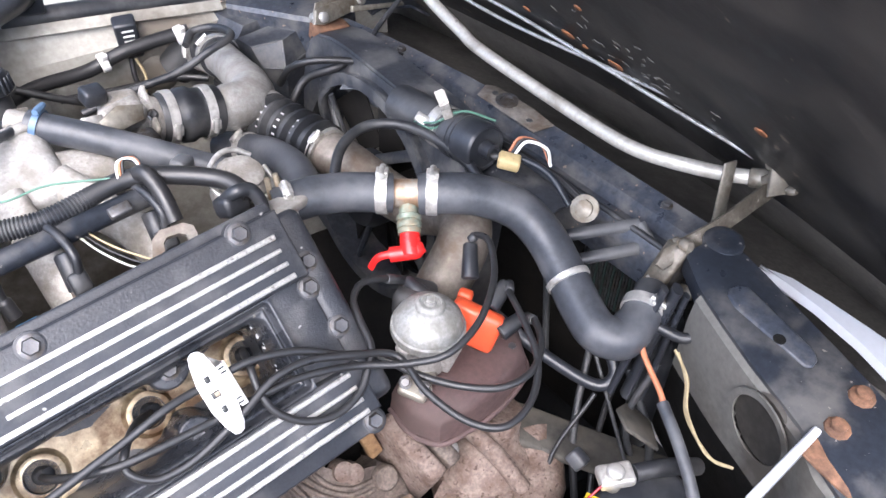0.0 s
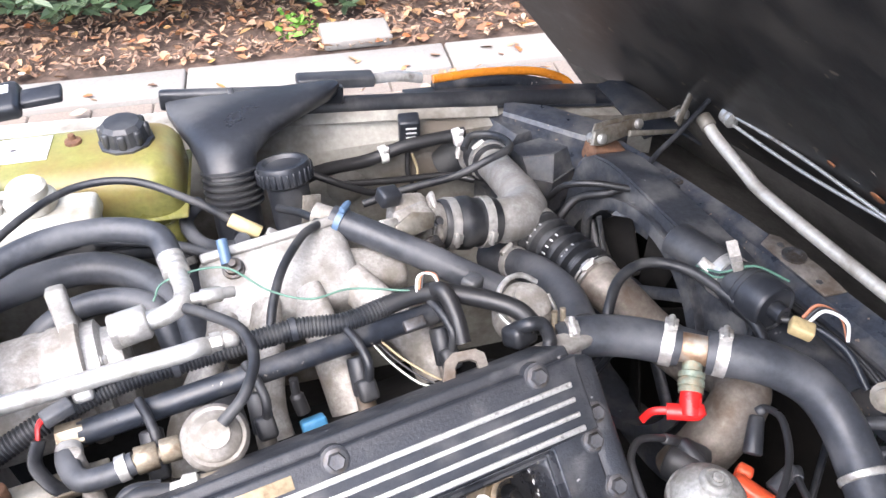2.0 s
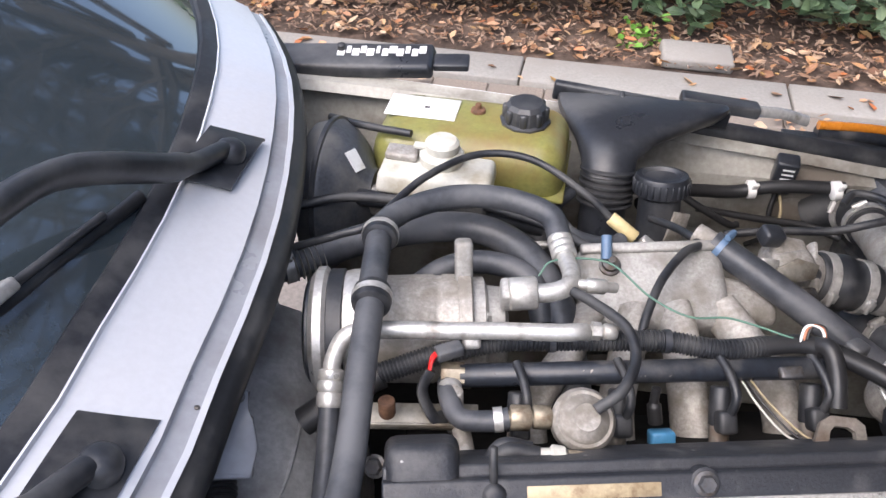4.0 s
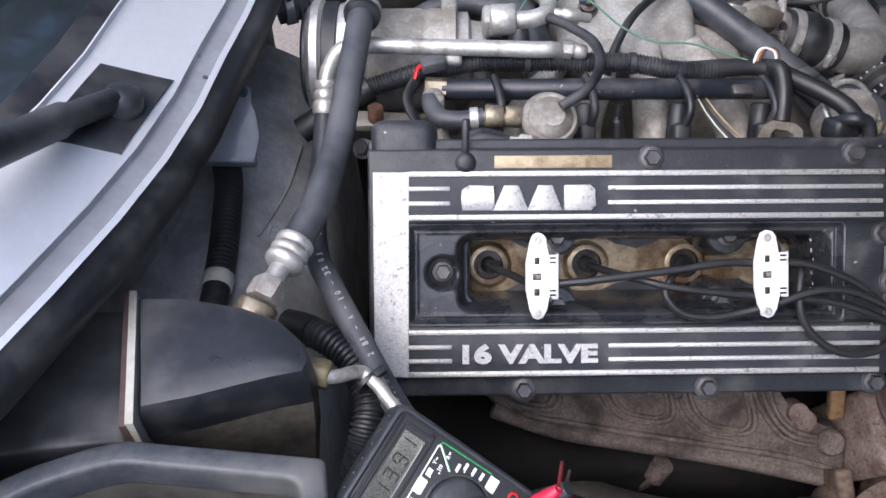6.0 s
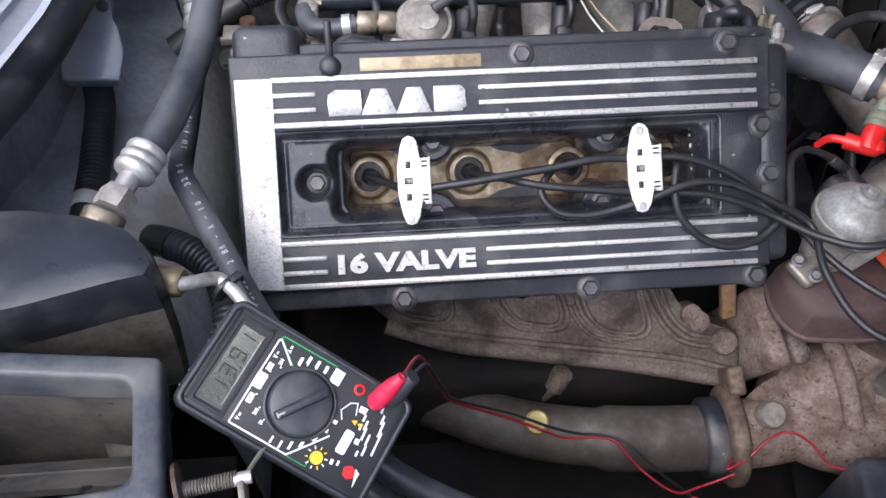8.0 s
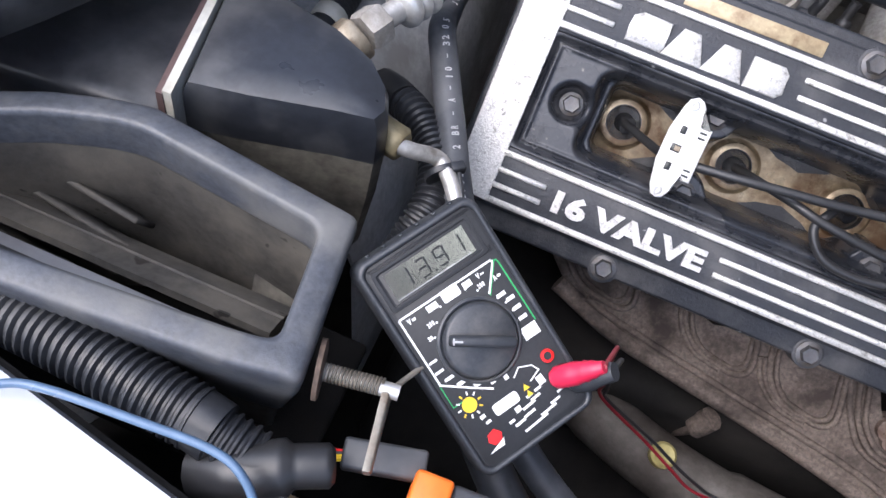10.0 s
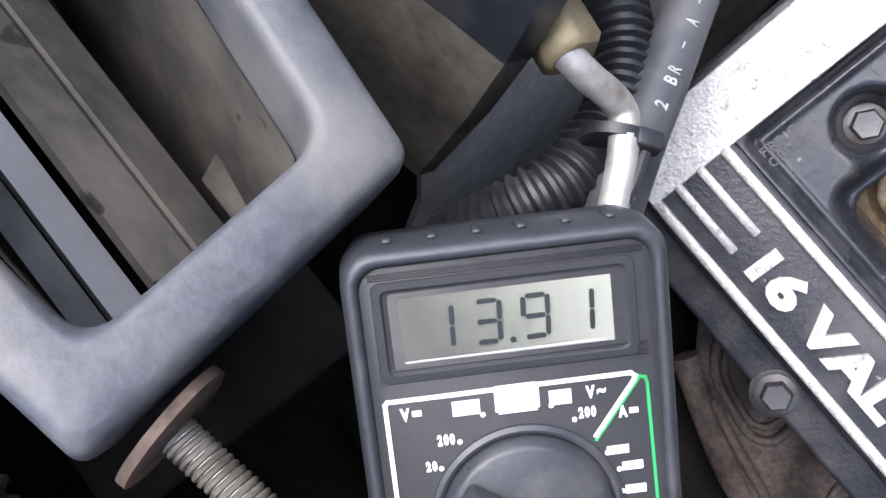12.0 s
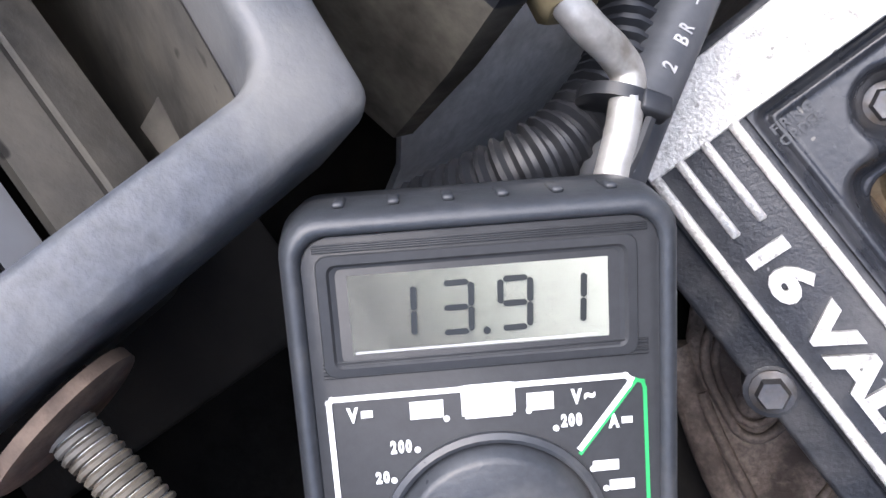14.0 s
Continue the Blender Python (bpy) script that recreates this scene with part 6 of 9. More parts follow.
cable("elbow_vacuum_pipe", "black rubber pipe looping over the elbow", "hose", [(0.20, 0.48, 0.80), (0.26, 0.47, 0.812), (0.33, 0.455, 0.822), (0.378, 0.445, 0.842), (0.410, 0.450, 0.846), (0.424, 0.478, 0.838), (0.418, 0.512, 0.832), (0.392, 0.528, 0.828), (0.370, 0.510, 0.822)], 0.0055, RUBBER, seg=10)

upper = thing("idle_air_hose", "straight black rubber hose across the intake manifold", "hose", V(0.18, 0.25, 0.87))
part("hose", tube([V(0.112, 0.330, 0.912), V(0.155, 0.289, 0.898), V(0.20, 0.246, 0.881), V(0.256, 0.190, 0.858)], 0.0160, 18, 6), HOSE, upper)
hose_clamp("clamp", upper, V(0.120, 0.323, 0.910), (0.6, -0.6, -0.25), 0.0163, (0.3, 0, 1), BLUEWIRE, 0.007)
part("stub", rod(V(0.098, 0.345, 0.914), V(0.114, 0.329, 0.911), 0.013, 12), ALU_DULL, upper)

valve = thing("idle_control_valve", "round grey idle valve with a wire band and black plug", "idle valve", V(0.235, 0.125, 0.87))
VM = axis_m(V(0.250, 0.134, 0.884), V(0.25, -0.35, 0.9)) @ Matrix.Scale(1.12, 4)
part("body", lathe([(0.020, -0.03), (0.024, -0.022), (0.025, 0.006), (0.022, 0.010), (0.018, 0.012), (0.018, 0.016), (0.012, 0.018), (0, 0.018)], VM, 26), ALU_DULL, valve)
part("wire_band", tube([VM @ V(0.030 * math.cos(a), 0.030 * math.sin(a), 0.006 + 0.004 * math.sin(2 * a)) for a in [2 * math.pi * k / 12 for k in range(12)]], 0.003, 8, 4), STEEL, valve)
part("plug", box((0.030, 0.026, 0.022), pose(0.218, 0.092, 0.900, -25, 10, 15), 0.006), RUBBER, valve)
part("plug_lead", tube([V(0.213, 0.095, 0.905), V(0.222, 0.085, 0.918), V(0.236, 0.082, 0.915), V(0.240, 0.072, 0.90), V(0.228, 0.064, 0.893), V(0.206, 0.070, 0.893)], 0.007, 10, 6), RUBBER, valve)
part("plug", box((0.022, 0.018, 0.016), pose(0.208, 0.172, 0.905, 0, 10, 30), 0.004), GREYPLASTIC, valve)
for x in (0.262, 0.272):
    part("stud", rod(V(x, 0.095, 0.872), V(x + 0.003, 0.104, 0.900), 0.0032, 8), BRASS, valve)
part("base", box((0.085, 0.024, 0.012), pose(0.245, 0.072, 0.884, 0, 5, 8), 0.003), ALU, valve)

lower = thing("bypass_hose", "black rubber hose below the throttle body", "hose", V(0.32, 0.2, 0.8))
part("hose", tube([V(0.322, 0.345, 0.766), V(0.336, 0.304, 0.780), V(0.345, 0.25, 0.800), V(0.343, 0.192, 0.815), V(0.325, 0.13, 0.825)], 0.020, 18, 6), HOSE, lower)
hose_clamp("clamp", lower, V(0.337, 0.300, 0.781), (0.2, -0.9, 0.35), 0.0203, (-0.3, 0, 1))

bellows = thing("intercooler_bellows", "black ribbed rubber bellows with steel clamps", "hose", V(0.40, 0.29, 0.76))
part("bellows", corrugated([V(0.384, 0.325, 0.795), V(0.392, 0.28, 0.795), V(0.404, 0.222, 0.792)], 0.0315, 0.017, 0.008, 28), RUBBER, bellows)
hose_clamp("clamp", bellows, V(0.3835, 0.328, 0.795), (0.1, -1, 0), 0.034, (-0.5, 0, 1))
hose_clamp("clamp", bellows, V(0.405, 0.219, 0.792), (0.1, -1, 0), 0.030, (-0.5, 0, 1))
part("collar", rod(V(0.380, 0.355, 0.795), V(0.384, 0.322, 0.795), 0.030, 24), ALU_DULL, bellows)
for k in range(3):
    for q in range(4):
        part("print_mark", box((0.0055, 0.0022, 0.0004), axis_m(V(0.3865 + 0.0075 * k, 0.306 - 0.026 * k, 0.795), V(0.2, -0.95, 0)) @ Matrix.Rotation(radians(-115 + 16 * q), 4, "Z") @ Matrix.Translation((0.0345, 0, 0)) @ pose(0, 0, 0, 0, 90, 0), 0), PRINTGREY, bellows)
turbo_pipe = thing("boost_pipe", "dull metal boost pipe running down to the turbo", "pipe", V(0.43, 0.1, 0.7))
part("upper", tube([V(0.404, 0.225, 0.792), V(0.416, 0.185, 0.785), V(0.440, 0.14, 0.755), V(0.460, 0.08, 0.745)], 0.0285, 22, 6), PIPE, turbo_pipe)
part("lower_bend", tube([V(0.455, 0.085, 0.755), V(0.462, 0.045, 0.775), V(0.455, 0.010, 0.785), V(0.430, -0.010, 0.775), V(0.400, -0.015, 0.745), V(0.375, -0.01, 0.70)], 0.031, 24, 6), PIPE, turbo_pipe)

rad = thing("radiator_hose", "thick black radiator hose with a clamped copper tee", "hose", V(0.42, -0.05, 0.8), "radiator hoses")
part("hose", tube([V(0.262, 0.092, 0.868), V(0.298, 0.082, 0.870), V(0.335, 0.066, 0.866), V(0.374, 0.038, 0.862)], 0.0215, 20, 6), HOSE, rad)
part("hose", tube([V(0.394, 0.018, 0.862), V(0.424, -0.008, 0.864), V(0.452, -0.030, 0.856), V(0.474, -0.058, 0.842), V(0.479, -0.092, 0.824), V(0.470, -0.130, 0.808), V(0.457, -0.168, 0.796), V(0.450, -0.198, 0.790), V(0.462, -0.218, 0.788), V(0.482, -0.218, 0.790)], 0.0225, 20, 7), HOSE, rad)
TD = V(0.72, -0.69, 0)
part("tee", rod(V(0.362, 0.048, 0.862), V(0.410, 0.004, 0.863), 0.0155, 22, edge=0.002), mat("copper_tee", (0.38, 0.25, 0.16), 0.45, 0.6, vary=0.35, scale=40, dirt=(0.45, 0.42, 0.36), dirt_amount=0.3, bump=0.3), rad, "stained copper tee")
part("tee_branch", lathe([(0.012, 0), (0.012, 0.022), (0.0155, 0.024), (0.0155, 0.030), (0.0135, 0.031), (0.0155, 0.033), (0.0155, 0.040), (0.0135, 0.041), (0.0145, 0.043), (0.0145, 0.048)], axis_m(V(0.384, 0.025, 0.858), V(-0.45, -0.60, -0.42)) @ Matrix.Scale(0.85, 4), 22), mat("verdigris_thread", (0.24, 0.28, 0.22), 0.6, 0.4, vary=0.35, scale=80, dirt=(0.3, 0.22, 0.14), bump=0.4), rad, "corroded threaded branch")
for p in (V(0.366, 0.045, 0.863), V(0.405, 0.009, 0.863)):
    hose_clamp("clamp", rad, p, TD, 0.0220, (0.1, 0.1, 1), width=0.012)
hose_clamp("clamp", rad, V(0.276, 0.088, 0.869), (1, -0.3, 0.0), 0.0218, (-0.2, -0.2, 1))
part("hose_end", tube([V(0.474, -0.219, 0.789), V(0.492, -0.216, 0.791), V(0.512, -0.208, 0.794)], 0.0215, 20, 5), HOSE, rad, "hose end on the radiator outlet")
part("outlet", rod(V(0.508, -0.210, 0.793), V(0.535, -0.200, 0.797), 0.018, 20, edge=0.002), PLASTIC, rad, "black radiator outlet")
hose_clamp("clamp", rad, V(0.506, -0.2105, 0.793), (1, 0.4, 0.14), 0.0217, (-0.2, -0.6, 0.8), width=0.012)
part("tie_band", lathe([(0.0228, -0.004), (0.0245, -0.003), (0.0245, 0.003), (0.0228, 0.004)], axis_m(V(0.4675, -0.138, 0.805), (-0.25, -0.9, -0.3)), 22), STEEL, rad)
plug = thing("flush_cap", "bright red plastic cap with a strap on the tee", "cap", V(0.37, 0.0, 0.83))
TB = axis_m(V(0.3650, -0.0010, 0.8400), V(-0.45, -0.60, -0.42))
part("cap", lathe([(0.0105, 0), (0.011, 0.010), (0.011, 0.024), (0.0095, 0.028), (0, 0.028)], TB, 18), RED, plug)
part("elbow", tube([TB @ V(0, 0, 0.016), TB @ V(-0.006, 0.004, 0.022), TB @ V(0, 0, 0.018) + V(-0.020, 0.010, -0.006)], 0.0085, 12, 6), RED, plug)
part("strap", tube([TB @ V(0, 0, 0.018) + V(-0.014, 0.006, -0.004), TB @ V(0, 0, 0.018) + V(-0.030, 0.018, -0.010), TB @ V(0, 0, 0.018) + V(-0.038, 0.022, -0.024)], 0.004, 8, 6, squash=0.5), RED, plug)

# fan shroud, fan and radiator
shroud = thing("fan_shroud", "black plastic fan shroud with struts behind the beam", "fan shroud", V(0.53, 0.2, 0.5))
FM = axis_m(V(0.497, 0.240, 0.670), V(-1, 0.06, 0.14), V(0, 0, 1))
NR = 48
INNER_C = [(0.155 * math.cos(2 * math.pi * i / NR), 0.155 * math.sin(2 * math.pi * i / NR)) for i in range(NR)]
OUTER_C = []
for i in range(NR):
    c, s_ = math.cos(2 * math.pi * i / NR), math.sin(2 * math.pi * i / NR)
    k = (abs(c / 0.172) ** 5 + abs(s_ / 0.20) ** 5) ** -0.2
    OUTER_C.append((k * c, k * s_))
part("face", ring_prism(OUTER_C, INNER_C, 0.008, FM), SHROUD, shroud)
part("ring", ring_prism([(x * 1.03, y * 1.03) for x, y in INNER_C], [(x * 0.985, y * 0.985) for x, y in INNER_C], 0.056, FM @ Matrix.Translation((0, 0, -0.034))), SHROUD, shroud, smooth=30)
part("ring_lip", ring_prism([(x * 1.075, y * 1.075) for x, y in INNER_C], [(x * 0.97, y * 0.97) for x, y in INNER_C], 0.005, FM @ Matrix.Translation((0, 0, 0.022))), SHROUD, shroud, smooth=30)
part("deck", sheet([[V(0.486, 0.302, 0.806), V(0.506, 0.275, 0.812), V(0.505, 0.242, 0.812), V(0.497, 0.208, 0.808)], [V(0.505, 0.302, 0.822), V(0.524, 0.283, 0.827), V(0.528, 0.255, 0.827), V(0.524, 0.215, 0.818)], [V(0.530, 0.300, 0.815), V(0.548, 0.290, 0.818), V(0.555, 0.262, 0.816), V(0.552, 0.225, 0.808)]], 0.003), SHROUD, shroud, "curved shroud deck", smooth=70)
part("side_frame", tube([V(0.505, 0.345, 0.790), V(0.494, 0.362, 0.760), V(0.494, 0.356, 0.715), V(0.494, 0.344, 0.665), V(0.494, 0.33, 0.60)], 0.012, 10, 5, squash=0.6), SHROUD, shroud)
part("diagonal_strut", tube([V(0.490, 0.332, 0.780), V(0.490, 0.303, 0.722), V(0.490, 0.275, 0.66)], 0.0075, 8, 4, squash=0.5), SHROUD, shroud)
part("skirt", ring_prism([(x * 1.02, y * 1.02) for x, y in OUTER_C], [(x * 0.985, y * 0.985) for x, y in OUTER_C], 0.055, FM @ Matrix.Translation((0, 0, -0.05))), SHROUD, shroud)
for a0, r0, a1, r1 in ((62, 0.15, 100, 0.05), (88, 0.15, 120, 0.05), (-40, 0.15, -5, 0.05), (-115, 0.15, -60, 0.05), (170, 0.15, 190, 0.05)):
    a0, a1 = radians(a0), radians(a1)
    part("strut", tube([FM @ V(r1 * math.cos(a1), r1 * math.sin(a1), 0.012), FM @ V(r0 * math.cos(a0), r0 * math.sin(a0), 0.008)], 0.0085, 8, 5, squash=0.55), SHROUD, shroud)
part("motor", lathe([(0.055, 0.0), (0.055, 0.030), (0.048, 0.042), (0.015, 0.046), (0, 0.046)], FM, 28), PLASTIC, shroud, "black fan motor")
# blades in near-black, so the shroud opening's shade is in their colour
for k in range(7):
    a = radians(51 * k)
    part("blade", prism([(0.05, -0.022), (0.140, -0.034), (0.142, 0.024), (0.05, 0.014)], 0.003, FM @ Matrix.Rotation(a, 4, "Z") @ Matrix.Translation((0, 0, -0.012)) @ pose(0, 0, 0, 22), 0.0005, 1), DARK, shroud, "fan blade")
part("top_panel", sheet([[V(x, y, z) for y in (0.30, 0.2, 0.1, 0.0, -0.06)] for x, z in ((0.515, 0.805), (0.535, 0.812), (0.565, 0.806))], 0.003), SHROUD, shroud)
part("raised_rib", tube([V(0.512, 0.36, 0.785), V(0.52, 0.30, 0.805), V(0.516, 0.24, 0.815), V(0.505, 0.19, 0.810)], 0.006, 8, 5), SHROUD, shroud)
radiator = thing("radiator", "dark radiator core with fine fins", "radiator", V(0.60, 0.1, 0.4))
# core painted near-black for the shade behind the fan
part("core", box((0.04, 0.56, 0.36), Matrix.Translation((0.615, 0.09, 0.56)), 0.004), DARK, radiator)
for k in range(24):
    part("fin", box((0.004, 0.0025, 0.10), Matrix.Translation((0.590, -0.165 + k * 0.0042, 0.70)), 0), RADFIN if k % 3 == 0 else BOLT, radiator)
part("end_tank", box((0.05, 0.04, 0.40), Matrix.Translation((0.575, -0.215, 0.55)), 0.012, 2), PLASTIC, radiator)
frame2 = thing("cooling_bracket", "black plastic bracing arms beside the radiator", "bracket", V(0.56, -0.1, 0.75))
for a, b in (((0.495, -0.075, 0.800), (0.585, -0.135, 0.812)), ((0.490, -0.105, 0.788), (0.580, -0.160, 0.800)), ((0.585, -0.135, 0.812), (0.580, -0.165, 0.795)), ((0.435, 0.155, 0.765), (0.47, 0.06, 0.795)), ((0.445, 0.135, 0.75), (0.478, 0.045, 0.785)), ((0.52, -0.06, 0.79), (0.50, -0.10, 0.60)), ((0.47, 0.06, 0.795), (0.47, 0.04, 0.62))):
    part("arm", tube([V(*a), V(*b)], 0.007, 8, 3, squash=0.6), PLASTIC, frame2)
drier = thing("ignition_coil", "black cylindrical ignition coil strapped to the beam", "ignition coil", V(0.52, 0.11, 0.8))
D0, D1 = V(0.513, 0.205, 0.824), V(0.516, 0.040, 0.845)
DX = axis_m(D0, D1 - D0, V(0, 0, 1))
part("can", lathe([(0.022, 0), (0.0255, 0.003), (0.0255, 0.106), (0.024, 0.108)], DX, 32), PLASTIC, drier)
part("cap", lathe([(0.028, 0.104), (0.0288, 0.106), (0.0295, 0.110), (0.0295, 0.120), (0.0282, 0.1205), (0.0282, 0.1225), (0.0295, 0.123), (0.0295, 0.127), (0.0282, 0.1275), (0.0282, 0.1295), (0.0295, 0.130), (0.0295, 0.158), (0.0278, 0.162), (0.0265, 0.1625), (0.0245, 0.160), (0.011, 0.160), (0.010, 0.174), (0.006, 0.175), (0.006, 0.169), (0, 0.169)], DX, 36), PLASTIC, drier, "black ribbed coil cap")
part("strap", lathe([(0.0260, 0.080), (0.0275, 0.081), (0.0275, 0.095), (0.0260, 0.096)], DX, 30), STEEL, drier)
part("clip", prism([(-0.018, 0), (0.010, -0.004), (0.014, 0.018), (0.006, 0.026), (-0.004, 0.010), (-0.016, 0.012)], 0.012, pose(0.506, 0.112, 0.865, 70, 0, 60), 0.002, 1), ALU_DULL, drier, "bent spring clip")
part("clip_tab", box((0.012, 0.020, 0.004), pose(0.490, 0.128, 0.852, 20, -35, 10), 0.001, 1), STEEL, drier, "bright folded tab")
for k, mt in enumerate((GREENWIRE, WIRE, GREENWIRE)):
    part("lead", tube([V(0.486, 0.140 - k * 0.004, 0.845), V(0.492, 0.108, 0.858 - k * 0.004), V(0.516, 0.088, 0.874), V(0.545, 0.060, 0.862)], 0.0014, 6, 5), mt, drier)
cable("fan_hose", "black hose arching over the fan shroud", "hose", [(0.350, 0.120, 0.800), (0.366, 0.140, 0.826), (0.398, 0.166, 0.838), (0.440, 0.172, 0.842), (0.475, 0.140, 0.842), (0.490, 0.085, 0.838), (0.492, 0.040, 0.830), (0.480, 0.0, 0.82)], 0.0065, RUBBER, seg=10)
coil_lead = thing("loose_connector", "yellowed plug with bent wires below the beam", "connector", V(0.52, 0.01, 0.84))
part("shell", box((0.026, 0.020, 0.014), pose(0.520, 0.010, 0.845, 0, 10, -50), 0.003), mat("yellowed_plastic", (0.55, 0.43, 0.22), 0.5, vary=0.2), coil_lead)
for k, mt in enumerate((COPPERWIRE, WIRE, WHITE)):
    part("wire", tube([V(0.530, 0.020 - k * 0.004, 0.848), V(0.545, 0.018 - k * 0.005, 0.862), V(0.560, -0.002 - k * 0.004, 0.855), V(0.556, -0.022, 0.838)], 0.002, 6, 6), mt, coil_lead)
cable("coil_lead", "grey lead curving below the beam", "wiring", [(0.512, 0.04, 0.838), (0.535, 0.01, 0.842), (0.545, -0.03, 0.838), (0.54, -0.07, 0.82)], 0.004, BLACKMETAL)
beam_bolt = thing("hex_bolt", "dull steel bolt below the beam", "bolt", V(0.55, -0.088, 0.83))
part("bolt_head", lathe([(0.016, 0), (0.016, 0.005), (0.010, 0.007), (0.010, 0.014), (0.005, 0.016), (0, 0.016)], axis_m(V(0.545, -0.088, 0.826), V(-0.7, -0.3, 0.6)), 16), HINGE, beam_bolt)
ab = thing("air_box", "faceted black plastic air box at the wing corner", "air box", V(0.48, 0.52, 0.65))
part("lid", loft([[V(0.425, 0.628, 0.70), V(0.555, 0.600, 0.70), V(0.560, 0.520, 0.70), V(0.440, 0.520, 0.70)],
                  [V(0.432, 0.620, 0.790), V(0.545, 0.598, 0.792), V(0.552, 0.524, 0.790), V(0.448, 0.524, 0.782)],
                  [V(0.455, 0.600, 0.808), V(0.530, 0.588, 0.809), V(0.532, 0.530, 0.808), V(0.472, 0.530, 0.806)]]), SHROUD, ab, smooth=15)
part("step", loft([[V(0.440, 0.525, 0.700), V(0.548, 0.520, 0.700), V(0.548, 0.470, 0.700), V(0.488, 0.452, 0.700), V(0.458, 0.474, 0.700)],
                   [V(0.446, 0.530, 0.765), V(0.552, 0.520, 0.765), V(0.540, 0.466, 0.765), V(0.488, 0.447, 0.765), V(0.462, 0.470, 0.765)],
                   [V(0.452, 0.520, 0.797), V(0.545, 0.512, 0.802), V(0.534, 0.478, 0.800), V(0.500, 0.468, 0.799), V(0.457, 0.486, 0.796)]]), SHROUD, ab, smooth=15)
part("flank", loft([[V(0.470, 0.500, 0.58), V(0.545, 0.500, 0.58), V(0.530, 0.455, 0.58), V(0.486, 0.468, 0.58)], [V(0.466, 0.500, 0.712), V(0.545, 0.500, 0.712), V(0.530, 0.458, 0.712), V(0.484, 0.464, 0.712)]]), SHROUD, ab, smooth=15)
part("wall", box((0.12, 0.14, 0.14), pose(0.490, 0.565, 0.640, 0, 0, 8), 0.006, 1), SHROUD, ab, smooth=20)
# thin paler ribs along the facet edges
for a, b in (((0.464, 0.4695, 0.7655), (0.488, 0.4465, 0.7655)), ((0.488, 0.4465, 0.7655), (0.540, 0.4655, 0.7655)), ((0.457, 0.486, 0.7965), (0.500, 0.468, 0.7995)), ((0.488, 0.4468, 0.766), (0.500, 0.468, 0.799))):
    part("edge_rib", tube([V(*a), V(*b)], 0.0016, 8, 2), GREYPLASTIC, ab, "thin pale edge line")
cable("fan_loom", "tangled black leads by the shroud top", "wiring", [(0.45, 0.40, 0.78), (0.455, 0.37, 0.82), (0.48, 0.34, 0.835), (0.52, 0.31, 0.832), (0.56, 0.28, 0.825)], 0.005, WIRE)
cable("fan_loom", "black lead rising over the fan shroud", "wiring", [(0.44, 0.36, 0.77), (0.47, 0.36, 0.80), (0.50, 0.33, 0.82), (0.55, 0.32, 0.83), (0.60, 0.30, 0.81)], 0.006, WIRE)
for k, (dy, dz, r) in enumerate(((0.0, 0.0, 0.0045), (-0.012, 0.002, 0.003), (0.010, -0.004, 0.0035))):
    cable("beam_loom", "dark leads running along the beam behind the coil", "wiring", [(0.555, 0.330 + dy, 0.822 + dz), (0.560, 0.26 + dy, 0.818 + dz), (0.556, 0.17 + dy, 0.815 + dz), (0.560, 0.08 + dy, 0.818 + dz), (0.564, -0.01 + dy, 0.822 + dz), (0.560, -0.07 + dy, 0.815 + dz)], r, WIRE, seg=8)
nub = thing("shroud_bolt", "pale bolt on the fan shroud", "bolt", V(0.53, 0.3, 0.82))
part("bolt_head", lathe([(0.011, 0), (0.011, 0.010), (0.007, 0.014), (0, 0.014)], axis_m(V(0.548, 0.309, 0.808), V(-0.2, -0.3, 1)), 12), CREAM, nub)

# ---- exhaust side ----
manifold = thing("exhaust_manifold", "heat-browned ribbed cast iron exhaust manifold", "exhaust manifold", E(0.06, 0.24, -0.16))
MF = ENGINE @ Matrix.Translation((0, 0, -0.150))
part("log", prism([(-0.150, -0.175), (-0.152, -0.215), (-0.130, -0.236), (-0.075, -0.262), (0.0, -0.278), (0.12, -0.298), (0.242, -0.326), (0.246, -0.290), (0.228, -0.262), (0.205, -0.264), (0.188, -0.259), (0.172, -0.238), (0.160, -0.205), (0.150, -0.175), (0.036, -0.175), (0.034, -0.214), (0.026, -0.225), (0.0128, -0.229), (-0.001, -0.225), (-0.007, -0.213), (-0.009, -0.175)], 0.042, MF, 0.005, 2), CASTIRON, manifold)
part("lower_ridge", tube([E(-0.13, 0.244, -0.112), E(-0.064, 0.268, -0.114), E(0.0, 0.280, -0.114), E(0.12, 0.301, -0.114), E(0.240, 0.328, -0.114)], 0.009, 10, 6), CASTIRON, manifold)
part("upper_ridge", tube([E(-0.10, 0.247, -0.108), E(-0.064, 0.2558, -0.107), E(0.052, 0.2761, -0.107), E(0.1694, 0.2956, -0.107), E(0.234, 0.313, -0.107)], 0.0035, 8, 6), CASTIRON, manifold)
POCKET = [(-0.034, 0.196), (-0.031, 0.2167), (-0.022, 0.236), (-0.006, 0.2500), (0.018, 0.2560), (0.036, 0.2570), (0.0445, 0.2460), (0.038, 0.2167), (0.033, 0.196)]
